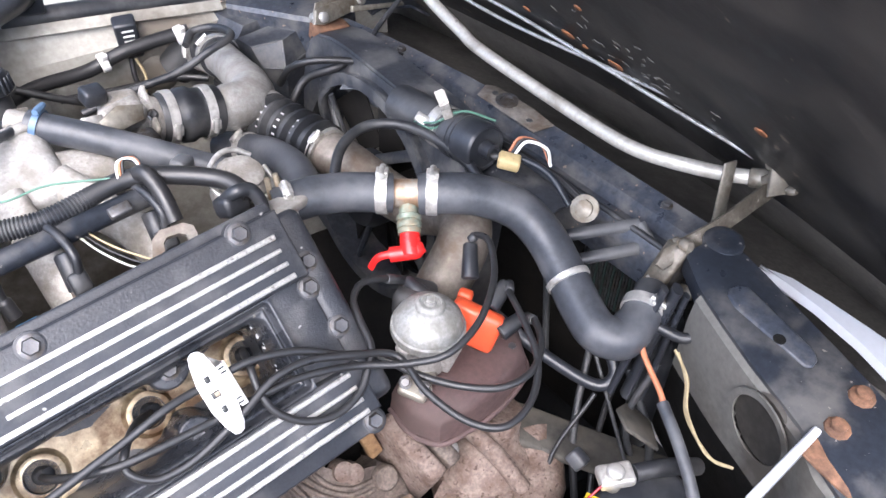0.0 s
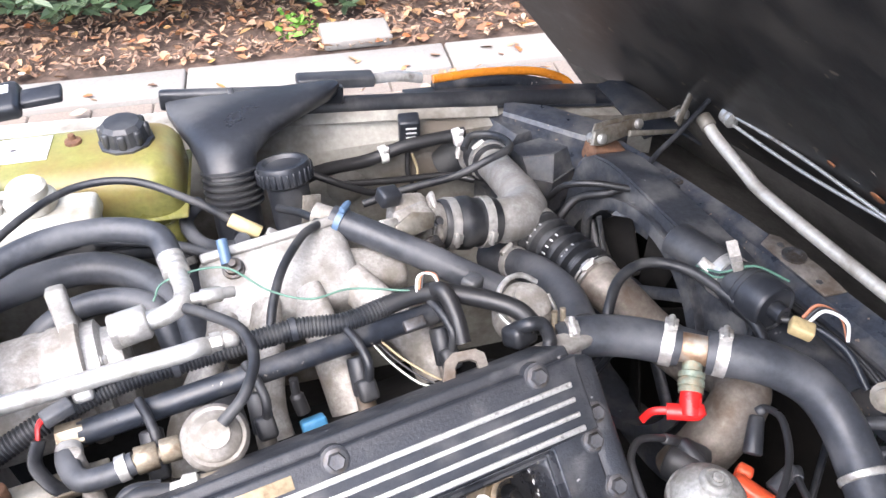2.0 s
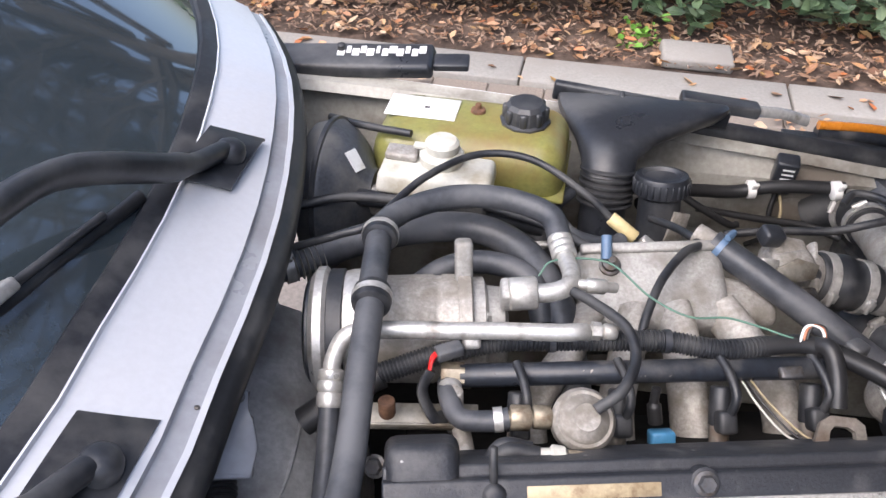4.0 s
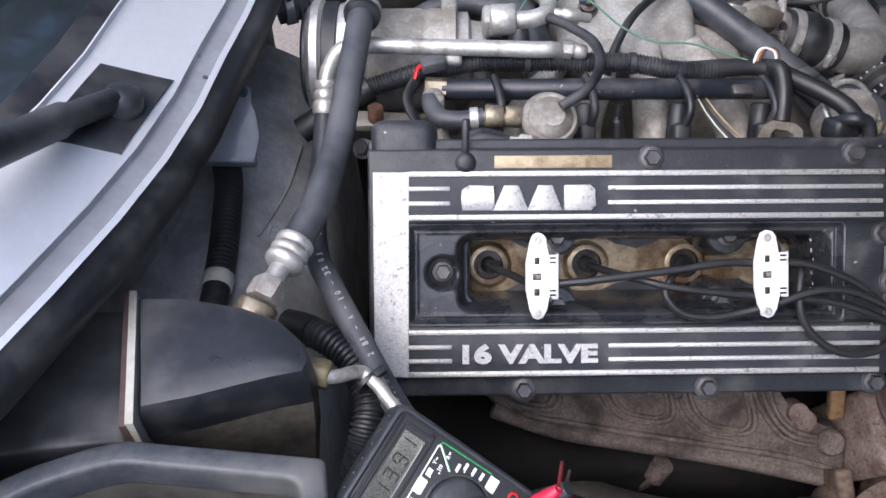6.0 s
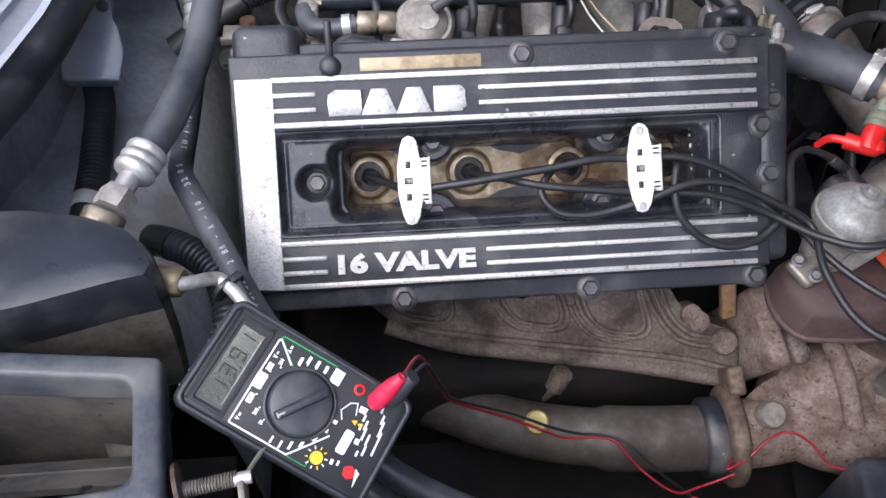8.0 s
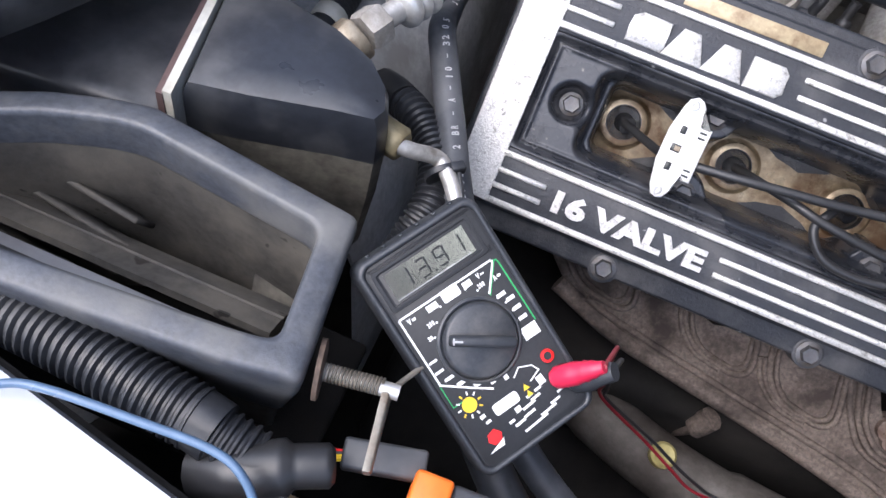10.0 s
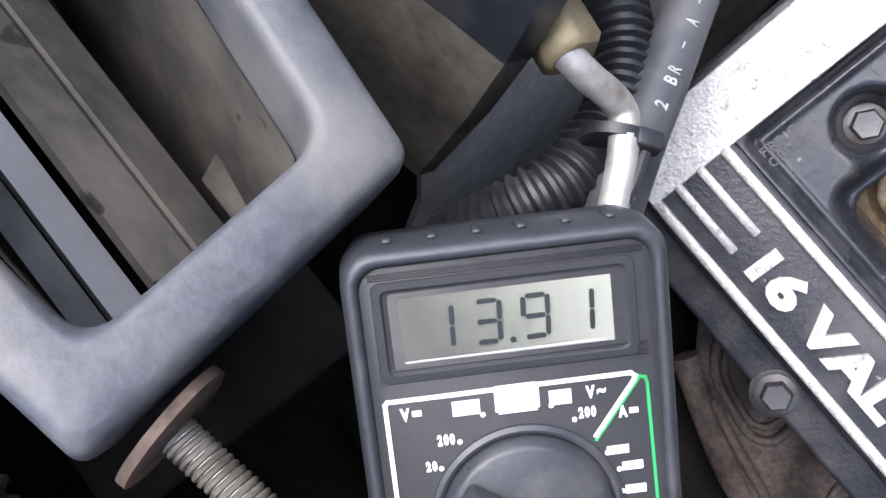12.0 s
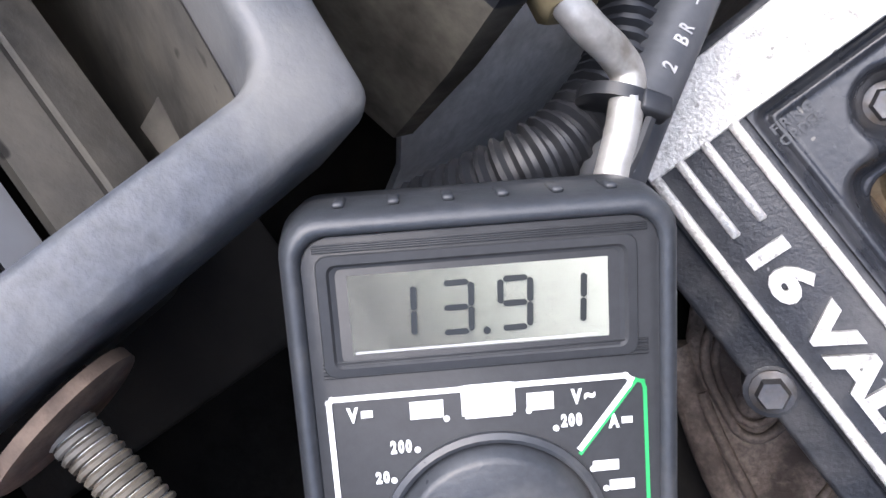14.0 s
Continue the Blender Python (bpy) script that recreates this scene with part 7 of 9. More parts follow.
for cx, ds, ks in ((-0.105, -0.014, (0.80, 1.0)), (0.0145, 0.0005, (0.84, 1.0, 1.13)), (0.1015, 0.0145, (0.84, 1.0, 1.13, 1.26))):
    for k in ks:
        part("port_rib", tube([E(cx + (x - 0.006) * k + 0.006, 0.196 + (q - 0.196) * (0.55 + 0.45 * k) + ds, -0.1065) for x, q in POCKET[(0 if k <= 1 else 1):(9 if k <= 1 else 5)]], 0.0030 if k == 1 else 0.0024, 8, 5), CASTIRON, manifold, "raised casting rib")
for g in (0.0, 0.009, 0.018):
    part("port_rib", tube([E(0.1387 + g * 0.8, 0.205, -0.1065), E(0.1400 + g, 0.2194, -0.1065), E(0.155 + g * 0.8, 0.2514, -0.1065), E(0.1739 + g * 0.6, 0.2749 - g * 0.4, -0.1065), E(0.1949, 0.2838 - g * 0.6, -0.1065), E(0.212, 0.286 - g * 0.5, -0.1065)], 0.0028, 8, 5), CASTIRON, manifold, "raised casting rib")
part("plug_disc", lathe([(0.0145, 0), (0.0145, 0.010), (0.012, 0.013), (0, 0.013)], axis_m(E(0.2251, 0.2819, -0.112), (0, -S45, S45)), 24), CASTIRON, manifold, "round casting plug")
for x, s in ((0.190, 0.250), (0.198, 0.258)):
    part("boss", lathe([(0.012, -0.01), (0.011, 0.010), (0.007, 0.012), (0, 0.012)], ENGINE @ Matrix.Translation((x, -s, -0.112)), 14), RUSTCAST, manifold)
part("heat_tab", box((0.016, 0.05, 0.012), ENGINE @ Matrix.Translation((0.2265, -0.232, -0.098)) @ pose(0, 0, 0, 20, 0, 8), 0.003), mat("straw_tinted_steel", (0.40, 0.25, 0.13), 0.5, 0.5, vary=0.3, scale=60, dirt=(0.16, 0.10, 0.06), bump=0.3), manifold, "heat-tinted tab")
part("stay", tube([V(0.058, -0.125, 0.612), V(0.050, -0.128, 0.585), V(0.035, -0.118, 0.53), V(0.030, -0.11, 0.49)], [0.012] * 7 + [0.007] * 14 + [0.005], 10, 7), CASTIRON, manifold)
turbo = thing("turbocharger", "rust-speckled cast turbocharger housing", "turbocharger", V(0.31, -0.16, 0.58))
part("flange", box((0.022, 0.085, 0.12), pose(0.252, -0.118, 0.650, 20, 0, 8), 0.006, 2), RUSTCAST, turbo)
part("flange", box((0.018, 0.075, 0.11), pose(0.276, -0.118, 0.655, 25, 0, 8), 0.005, 2), CASTIRON, turbo)
TU = axis_m(V(0.335, -0.165, 0.622), V(0.35, 0.2, 0.9))
part("housing", lathe([(0.030, -0.07), (0.052, -0.055), (0.060, -0.03), (0.060, 0.0), (0.052, 0.022), (0.036, 0.034), (0.030, 0.045), (0.030, 0.07)], TU, 32), RUSTCAST, turbo)
part("scroll", tube([V(0.265, -0.165, 0.615), V(0.285, -0.205, 0.615), V(0.325, -0.228, 0.615), V(0.368, -0.215, 0.62), V(0.388, -0.175, 0.63)], [0.026] * 7 + [0.031] * 7 + [0.033] * 7 + [0.030] * 8, 18, 7), RUSTCAST, turbo)
part("rib", tube([V(0.318, -0.150, 0.690), V(0.325, -0.190, 0.675), V(0.332, -0.225, 0.645)], 0.010, 10, 6), RUSTCAST, turbo)
part("neck", tube([V(0.23, -0.205, 0.600), V(0.262, -0.205, 0.605), V(0.30, -0.200, 0.61)], 0.036, 24, 6), RUSTCAST, turbo)
part("plug_disc", lathe([(0.0145, 0), (0.0145, 0.008), (0.012, 0.012), (0, 0.012)], axis_m(V(0.252, -0.204, 0.640), (0.05, -0.45, 0.9)), 22), PIPE, turbo, "round bolt head")
for p in (V(0.288, -0.135, 0.700), V(0.296, -0.150, 0.668), V(0.385, -0.125, 0.70)):
    part("bolt", STEEL_BOLT, None, turbo, m=axis_m(p, (0.1, -0.6, 0.8)))
downpipe = thing("exhaust_downpipe", "stained steel exhaust pipe with a rusty clamp flange", "exhaust pipe", V(0.1, -0.2, 0.55))
part("pipe", tube([V(0.212, -0.204, 0.596), V(0.150, -0.200, 0.592), V(0.085, -0.190, 0.585), V(0.020, -0.170, 0.572), V(-0.045, -0.135, 0.55), V(-0.10, -0.09, 0.51), V(-0.14, -0.05, 0.45)], [0.0345] * 14 + [0.031] * 14 + [0.029] * 15, 24, 7), EXPIPE, downpipe)
part("sleeve", rod(V(0.192, -0.203, 0.595), V(0.214, -0.204, 0.597), 0.042, 28, edge=0.003), BLACKMETAL, downpipe, "dark clamp ring")
part("flange", rod(V(0.214, -0.204, 0.597), V(0.232, -0.205, 0.599), 0.053, 28, edge=0.004), WASHER, downpipe, "rusty flange")
part("lug", box((0.018, 0.03, 0.03), pose(0.226, -0.165, 0.642, 25), 0.004), WASHER, downpipe)
part("bung", lathe([(0.0125, 0), (0.0125, 0.008), (0.010, 0.010), (0.007, 0.009), (0, 0.008)], axis_m(V(0.022, -0.178, 0.603), (0, -0.2, 0.98)), 18), mat("yellow_zinc", (0.42, 0.36, 0.14), 0.5, 0.3, vary=0.2, scale=90, bump=0.3), downpipe, "yellow-plated sensor bung")
shield = thing("heat_shield", "maroon-brown pressed heat shield over the turbo", "heat shield", V(0.32, -0.13, 0.7))
SHO = [(0.2615, -0.095), (0.2590, -0.130), (0.2730, -0.1585), (0.3000, -0.1655), (0.3480, -0.1670), (0.3980, -0.1530), (0.4160, -0.1240), (0.4080, -0.0950), (0.3600, -0.0780), (0.3000, -0.0780)]
part("shell", loft([[V(0.335 + (x - 0.335) * k, -0.125 + (y + 0.125) * k, z) for x, y in SHO] for k, z in ((1.03, 0.716), (1.0, 0.733), (0.99, 0.744), (0.95, 0.752), (0.85, 0.757), (0.5, 0.759))]), SHIELD, shield, smooth=40)
part("rolled_edge", tube([V(0.335 + (x - 0.335) * 1.03, -0.125 + (y + 0.125) * 1.03, 0.717) for x, y in SHO[:7]], 0.0032, 8, 5), SHIELD, shield)
for x, y in ((0.276, -0.128), (0.390, -0.138)):
    part("bolt", SMALL_BOLT, None, shield, m=Matrix.Translation((x, y, 0.7535)))

dome = thing("boost_control_valve", "domed grey metal boost control valve on a cast body", "vacuum valve", V(0.30, -0.11, 0.79))
DM = axis_m(V(0.309, -0.098, 0.816), V(0.10, 0.0, 1))
part("dome", lathe([(0.026, -0.010), (0.0340, -0.008), (0.0355, -0.004), (0.0372, -0.003), (0.0375, 0.001), (0.0372, 0.005), (0.0350, 0.006), (0.0345, 0.010), (0.0330, 0.0145), (0.0290, 0.0205), (0.0230, 0.0255), (0.0165, 0.0285), (0.0150, 0.0295), (0.0148, 0.033), (0.0125, 0.0355), (0.0105, 0.036), (0.0100, 0.034), (0.006, 0.034), (0.0055, 0.037), (0, 0.037)], DM, 40), ALU_SMOOTH, dome)
part("hex", lathe([(0.0046, 0.036), (0.0046, 0.040), (0, 0.0405)], DM, 6), STEEL, dome)
part("neck", lathe([(0.020, -0.055), (0.022, -0.05), (0.018, -0.03), (0.022, -0.012), (0.027, -0.004)], DM, 24), ALU_DULL, dome)
part("flange", box((0.046, 0.030, 0.012), pose(0.284, -0.112, 0.768, 14, -8, 30), 0.004), HINGE, dome)
for a in (20, 140, 260):
    part("lug", box((0.014, 0.016, 0.05), DM @ Matrix.Rotation(radians(a), 4, "Z") @ Matrix.Translation((0.026, 0, -0.028)) @ pose(0, 0, 0, 0, 14), 0.003), ALU_DULL, dome)
for p in (V(0.268, -0.112, 0.776), V(0.280, -0.128, 0.772)):
    part("bolt", SMALL_BOLT, None, dome, m=axis_m(p, (-0.4, -0.4, 0.8)))
dist = thing("distributor", "orange-red distributor cap with black lead boots", "distributor", V(0.36, -0.1, 0.77))
part("cap", box((0.020, 0.056, 0.044), pose(0.361, -0.108, 0.787, 15, 20, 35), 0.006, 2), REDCAP, dist)
part("tower", box((0.014, 0.016, 0.016), pose(0.372, -0.082, 0.800, 10, 15, 35), 0.004, 2), REDCAP, dist)
for p, q in (((0.385, -0.075, 0.812), (0.405, -0.052, 0.835)), ((0.382, -0.110, 0.800), (0.410, -0.105, 0.815)), ((0.372, -0.135, 0.790), (0.400, -0.140, 0.800)), ((0.34, -0.06, 0.80), (0.335, -0.03, 0.81))):
    part("boot", rod(V(*p), V(*q), 0.0095, 12, r2=0.0075, edge=0.002), RUBBER, dist, "black rubber lead boot")
part("pickup", box((0.05, 0.04, 0.035), pose(0.335, -0.045, 0.79, 0, 20, 30), 0.01, 2), RUBBER, dist)

# spark plug leads with two white separators
LEADS = [
    [E(-0.137, 0.089, -0.066), E(-0.118, 0.096, -0.040), E(-0.100, 0.101, -0.004), E(-0.060, 0.098, 0.008), E(-0.019, 0.093, 0.011), E(0.023, 0.088, 0.012), E(0.065, 0.082, 0.013), E(0.102, 0.083, 0.010), E(0.139, 0.084, 0.013), E(0.180, 0.099, 0.013), E(0.210, 0.121, 0.010), V(0.244, -0.100, 0.828), V(0.262, -0.137, 0.822), V(0.285, -0.172, 0.820), V(0.313, -0.198, 0.820), V(0.346, -0.203, 0.820), V(0.377, -0.186, 0.818), V(0.397, -0.158, 0.812), V(0.402, -0.142, 0.800)],
    [E(-0.040, 0.089, -0.066), E(-0.030, 0.092, -0.035), E(-0.005, 0.098, 0.000), E(0.021, 0.104, 0.009), E(0.072, 0.110, 0.011), E(0.105, 0.113, 0.010), E(0.157, 0.117, 0.012), E(0.193, 0.127, 0.013), E(0.224, 0.141, 0.012), V(0.257, -0.130, 0.835), V(0.290, -0.150, 0.842), V(0.335, -0.143, 0.848), V(0.380, -0.114, 0.852), V(0.409, -0.076, 0.852), V(0.413, -0.052, 0.842), V(0.406, -0.050, 0.836)],
    [E(0.057, 0.089, -0.066), E(0.040, 0.086, -0.030), E(0.022, 0.095, 0.002), E(0.015, 0.110, 0.006), E(0.029, 0.127, 0.008), E(0.054, 0.131, 0.010), E(0.081, 0.127, 0.012), E(0.112, 0.118, 0.016), E(0.147, 0.107, 0.018), E(0.179, 0.109, 0.018), E(0.215, 0.125, 0.018), V(0.257, -0.115, 0.832), V(0.256, -0.160, 0.824), V(0.268, -0.203, 0.815), V(0.292, -0.227, 0.812), V(0.329, -0.222, 0.814), V(0.362, -0.195, 0.820), V(0.385, -0.150, 0.822), V(0.400, -0.118, 0.818), V(0.411, -0.106, 0.814)],
    [E(0.154, 0.089, -0.066), E(0.146, 0.080, -0.030), E(0.138, 0.088, 0.004), E(0.133, 0.112, 0.012), E(0.138, 0.136, 0.012), E(0.158, 0.157, 0.010), E(0.184, 0.166, 0.009), E(0.211, 0.161, 0.008), E(0.229, 0.147, 0.006), V(0.243, -0.095, 0.838), V(0.252, -0.066, 0.842), V(0.262, -0.042, 0.842), V(0.282, -0.028, 0.840), V(0.308, -0.030, 0.830), V(0.333, -0.030, 0.810)],
]
for pts in LEADS:
    lead = thing("spark_plug_lead", "grey-black spark plug lead draped over the cover", "ignition lead", pts[0], "plug leads")
    part("lead", tube(pts, 0.0036, 10, 7), WIRE, lead)
    part("end_boot", rod(pts[-1].lerp(pts[-2], 0.9), pts[-1], 0.0052, 12, edge=0.001), RUBBER, lead, "black rubber end boot")


def separator(m):
    ob = thing("lead_separator", "white plastic lead separator on the valve cover", "cable clip", m.translation, "lead separators")
    o = [(-0.007, 0.030), (-0.0045, 0.0365), (0.0, 0.0390), (0.0045, 0.0375), (0.008, 0.033), (0.0085, 0.018), (0.0105, 0.018), (0.0105, 0.0205), (0.0185, 0.0205), (0.0185, -0.0205), (0.0125, -0.0205), (0.0125, -0.0165), (0.009, -0.0165), (0.0085, -0.030), (0.0045, -0.0370), (0.0, -0.0385), (-0.0040, -0.0370), (-0.007, -0.030), (-0.0105, -0.012), (-0.0105, 0.012)]
    body = part("body", prism(o, 0.007, m, 0.0012, 1), WHITE, ob)
    for y, s in ((0.014, 0.0045), (0.0, 0.0075), (-0.014, 0.0045)):
        part("slot", box((s, 0.006, 0.0012), m @ Matrix.Translation((-0.001, y, 0.0068)), 0.0004, 1), SEGMENT, body, "dark slot")
    for y in (0.0165, 0.0125, -0.0125, -0.0165):
        part("comb_slot", box((0.0055, 0.0016, 0.0010), m @ Matrix.Translation((0.0130, y, 0.0069)), 0), SEGMENT, body)
    part("core", box((0.004, 0.0035, 0.0014), m @ Matrix.Translation((0.0, 0.0, 0.0072)), 0), BRASS, body)
    for y in (0.0325, -0.0325):
        part("screw", lathe([(0.0038, 0.0068), (0.0038, 0.0078), (0.0026, 0.0082), (0.0012, 0.0076), (0, 0.0076)], m @ Matrix.Translation((-0.001, y, 0)), 14), STEEL, body)
    return ob


separator(ENGINE @ Matrix.Translation((-0.100, -0.093, 0.004)))
separator(ENGINE @ Matrix.Translation((0.101, -0.092, 0.014)) @ pose(0, 0, 0, 0, 0, 1.5))
sump = thing("block_side", "engine block and gearbox side painted near-black for shade", "engine block", V(0.05, 0.0, 0.4))
# block and gearbox carry painted shade in their near-black colour
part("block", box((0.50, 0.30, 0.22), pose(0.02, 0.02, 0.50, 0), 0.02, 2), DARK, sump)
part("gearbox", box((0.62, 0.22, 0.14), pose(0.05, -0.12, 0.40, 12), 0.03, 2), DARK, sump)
part("rail", box((0.45, 0.02, 0.012), pose(0.10, -0.29, 0.57, 0, 0, -6), 0.003), PIPE, sump)

# ---- right side of the bay: evaporator box, duct frame, wiring ----
evap = thing("evaporator_box", "black rounded plastic evaporator box with a pale edge strip", "evaporator box", V(-0.36, -0.19, 0.80))
EVAP = ((-0.416, -0.145), (-0.382, -0.1455), (-0.3355, -0.155), (-0.305, -0.169), (-0.288, -0.186), (-0.281, -0.2034), (-0.284, -0.213), (-0.307, -0.2180), (-0.359, -0.2330), (-0.394, -0.2410))
part("lid", loft([[V(-0.345 + (x + 0.345) * k, -0.192 + (y + 0.192) * k, z) for x, y in EVAP]
                  for k, z in ((1.018, 0.900), (1.02, 0.905), (1.015, 0.926), (1.0, 0.934), (0.955, 0.9395), (0.8, 0.942), (0.4, 0.943))]), PLASTIC, evap)
part("flank", loft([[V(-0.345 + (x + 0.345) * k, -0.192 + (y + 0.192) * k, z) for x, y in EVAP] for k, z in ((0.85, 0.79), (0.98, 0.86), (1.017, 0.901))]), DUSTFILM, evap, "dust-coated lower flank")
part("edge_strip", loft([[V(-0.4195 + dx, -0.141, 0.85), V(-0.4195 + dx, -0.141, 0.942), V(-0.3960 + dx, -0.254, 0.943), V(-0.3960 + dx, -0.254, 0.85)] for dx in (-0.0025, 0.0030)]), CREAM, evap, "pale metal edge strip")
part("strip_seal", loft([[V(-0.4235 + dx, -0.1415, 0.85), V(-0.4235 + dx, -0.1415, 0.9395), V(-0.4000 + dx, -0.2545, 0.9405), V(-0.4000 + dx, -0.2545, 0.85)] for dx in (-0.003, 0.0015)]), SHIELD, evap, "dull maroon seal behind the strip")
part("rear_cover", prism([(-0.425, -0.138), (-0.402, -0.256), (-0.56, -0.27), (-0.56, -0.14)], 0.092, Matrix.Translation((0, 0, 0.828)), 0.012, 3), PLASTIC, evap)
part("stub_nut", rod(V(-0.292, -0.188, 0.902), V(-0.271, -0.193, 0.903), 0.0115, 6, edge=0.002), mat("olive_zinc", (0.28, 0.23, 0.13), 0.5, 0.4, vary=0.3, scale=70, bump=0.2), evap, "olive hex nut")
part("stub_nut", rod(V(-0.336, -0.163, 0.920), V(-0.326, -0.144, 0.930), 0.016, 6, edge=0.002), BRASS, evap)
lowtube = thing("evaporator_pipe", "short bare aluminium pipe with a cable tie", "pipe", V(-0.24, -0.21, 0.9))
part("pipe", tube([V(-0.276, -0.196, 0.905), V(-0.264, -0.192, 0.901), V(-0.2555, -0.186, 0.896), V(-0.2475, -0.184, 0.892), V(-0.2385, -0.192, 0.890), V(-0.2290, -0.203, 0.887), V(-0.215, -0.220, 0.880)], 0.0054, 14, 6), STEEL, lowtube)
part("cable_tie", lathe([(0.0115, -0.002), (0.0125, -0.002), (0.0125, 0.002), (0.0115, 0.002)], axis_m(V(-0.2435, -0.187, 0.884), (0.6, -0.7, -0.2)), 18), RUBBER, lowtube)
part("tie_head", box((0.010, 0.007, 0.007), pose(-0.2355, -0.1845, 0.893, 0, 0, 40), 0.001), RUBBER, lowtube)
part("tie_tail", tube([V(-0.233, -0.188, 0.893), V(-0.226, -0.200, 0.890), V(-0.220, -0.214, 0.884)], 0.0018, 6, 4), RUBBER, lowtube)
low_conduit = thing("ribbed_conduit", "black ribbed conduit beside the evaporator", "conduit", V(-0.27, -0.2, 0.84))
part("conduit", corrugated([V(-0.302, -0.120, 0.862), V(-0.285, -0.133, 0.868), V(-0.267, -0.148, 0.868), V(-0.2525, -0.168, 0.867), V(-0.2450, -0.196, 0.864), V(-0.2470, -0.216, 0.856), V(-0.255, -0.238, 0.83)], 0.0120, 0.0052, 0.0024, 14), RUBBER, low_conduit)
part("taped_end", tube([V(-0.318, -0.110, 0.855), V(-0.305, -0.118, 0.861), V(-0.294, -0.127, 0.866)], 0.0136, 14, 4), WIRE, low_conduit, "taped end")
drain = thing("ribbed_conduit", "black ribbed conduit with a pale collar by the bulkhead", "conduit", V(-0.40, 0.03, 0.84))
part("conduit", corrugated([V(-0.412, 0.12, 0.845), V(-0.402, 0.085, 0.838), V(-0.399, 0.034, 0.828), V(-0.398, 0.0, 0.822), V(-0.398, -0.028, 0.819)], 0.0135, 0.0052, 0.0024, 16), RUBBER, drain)
part("collar", rod(V(-0.398, -0.025, 0.819), V(-0.398, -0.041, 0.819), 0.0152, 16, edge=0.001), CREAM, drain, "pale collar")
part("tail", tube([V(-0.398, -0.04, 0.819), V(-0.397, -0.08, 0.815), V(-0.385, -0.15, 0.80)], 0.0135, 14, 5), RUBBER, drain)
bracket = thing("hood_latch_bracket", "grey painted folded steel bracket on the bulkhead", "bracket", V(-0.37, 0.1, 0.88))
BK = pose(-0.388, 0.095, 0.912, 38, 6, 4) @ Matrix.Scale(0.8, 4)
part("plate", prism([(-0.035, -0.045), (0.030, -0.05), (0.036, -0.02), (0.030, 0.012), (0.022, 0.020), (0.026, 0.040), (0.008, 0.046), (-0.006, 0.022), (-0.03, 0.010)], 0.006, BK, 0.002, 2), BODYDARK, bracket)
part("fold", box((0.065, 0.012, 0.035), BK @ Matrix.Translation((-0.002, -0.047, -0.012)), 0.003), BODYDARK, bracket)
part("bolt", SMALL_BOLT, None, bracket, m=BK @ Matrix.Translation((0.014, 0.034, 0.006)))
part("eye_ring", ring_prism([(0.011 * math.cos(k * 0.3927), 0.011 * math.sin(k * 0.3927)) for k in range(16)], [(0.006 * math.cos(k * 0.3927), 0.006 * math.sin(k * 0.3927)) for k in range(16)], 0.003, BK @ Matrix.Translation((-0.012, 0.002, 0.005))), BODYDARK, bracket)
inner = thing("scuttle_panel", "dusty grey sloping panel behind the engine", "car body", V(-0.38, 0.0, 0.7), kind="structure")
part("panel", sheet([[V(x, y, z + 0.006 * noise.noise((x * 9, y * 9, 0)) + 0.10 * max(0, y - 0.05)) for x, z in ((-0.50, 0.90), (-0.475, 0.835), (-0.45, 0.812), (-0.40, 0.800), (-0.36, 0.780), (-0.325, 0.745), (-0.305, 0.69), (-0.295, 0.55), (-0.29, 0.42))] for y in (-0.17, -0.12, -0.08, -0.04, 0.0, 0.04, 0.08, 0.12, 0.16, 0.24, 0.34)], 0.004), INNERGREY, inner)
for y0, y1, dx in ((0.05, 0.20, 0.0), (-0.03, 0.07, -0.02)):
    part("pressed_rib", tube([V(-0.375 + dx, y0, 0.793), V(-0.355 + dx, (y0 + y1) / 2, 0.785), V(-0.345 + dx, y1, 0.787)], 0.004, 8, 5, squash=0.5), INNERGREY, inner)
for x, y in ((-0.362, 0.052), (-0.366, 0.072), (-0.372, -0.10)):
    part("grommet", lathe([(0.007, 0), (0.0068, 0.003), (0.004, 0.004), (0, 0.0035)], axis_m(V(x, y, 0.782 + (0.01 if y < 0 else 0)), (0.35, 0, 1)), 14), RUBBER, inner)

duct2 = thing("air_inlet_frame", "thick grey-black plastic air inlet frame", "air inlet", V(-0.36, -0.33, 0.84))


INLET = [(-0.2650, -0.2790), (-0.2505, -0.3760), (-0.2872, -0.3822), (-0.3465, -0.3872), (-0.53, -0.402), (-0.53, -0.33), (-0.478, -0.297), (-0.449, -0.281), (-0.4184, -0.2695), (-0.3956, -0.2642), (-0.348, -0.2695)]


def inlet(inset, z, radius):
    """The inlet's outline drawn in by inset, its corners rounded."""
    n = len(INLET)
    lines = []
    for i in range(n):
        p, q = Vector(INLET[i]), Vector(INLET[(i + 1) % n])
        d = (q - p).normalized()
        lines.append((p + Vector((-d.y, d.x)) * -inset, d))
    corners = []
    for i in range(n):
        (p, d), (q, e) = lines[i - 1], lines[i]
        k = d.x * e.y - d.y * e.x
        t = ((q.x - p.x) * e.y - (q.y - p.y) * e.x) / k
        corners.append(p + d * t)
    out = []
    for i in range(n):
        c, p, q = corners[i], corners[i - 1], corners[(i + 1) % n]
        r = min(radius, 0.45 * (p - c).length, 0.45 * (q - c).length)
        a0, a1 = c + (p - c).normalized() * r, c + (q - c).normalized() * r
        for k in range(6):
            t = k / 5
            w = a0.lerp(c, t).lerp(c.lerp(a1, t), t)
            out.append(V(w.x, w.y, z - 0.003 * (w.x + 0.25)))
    return out


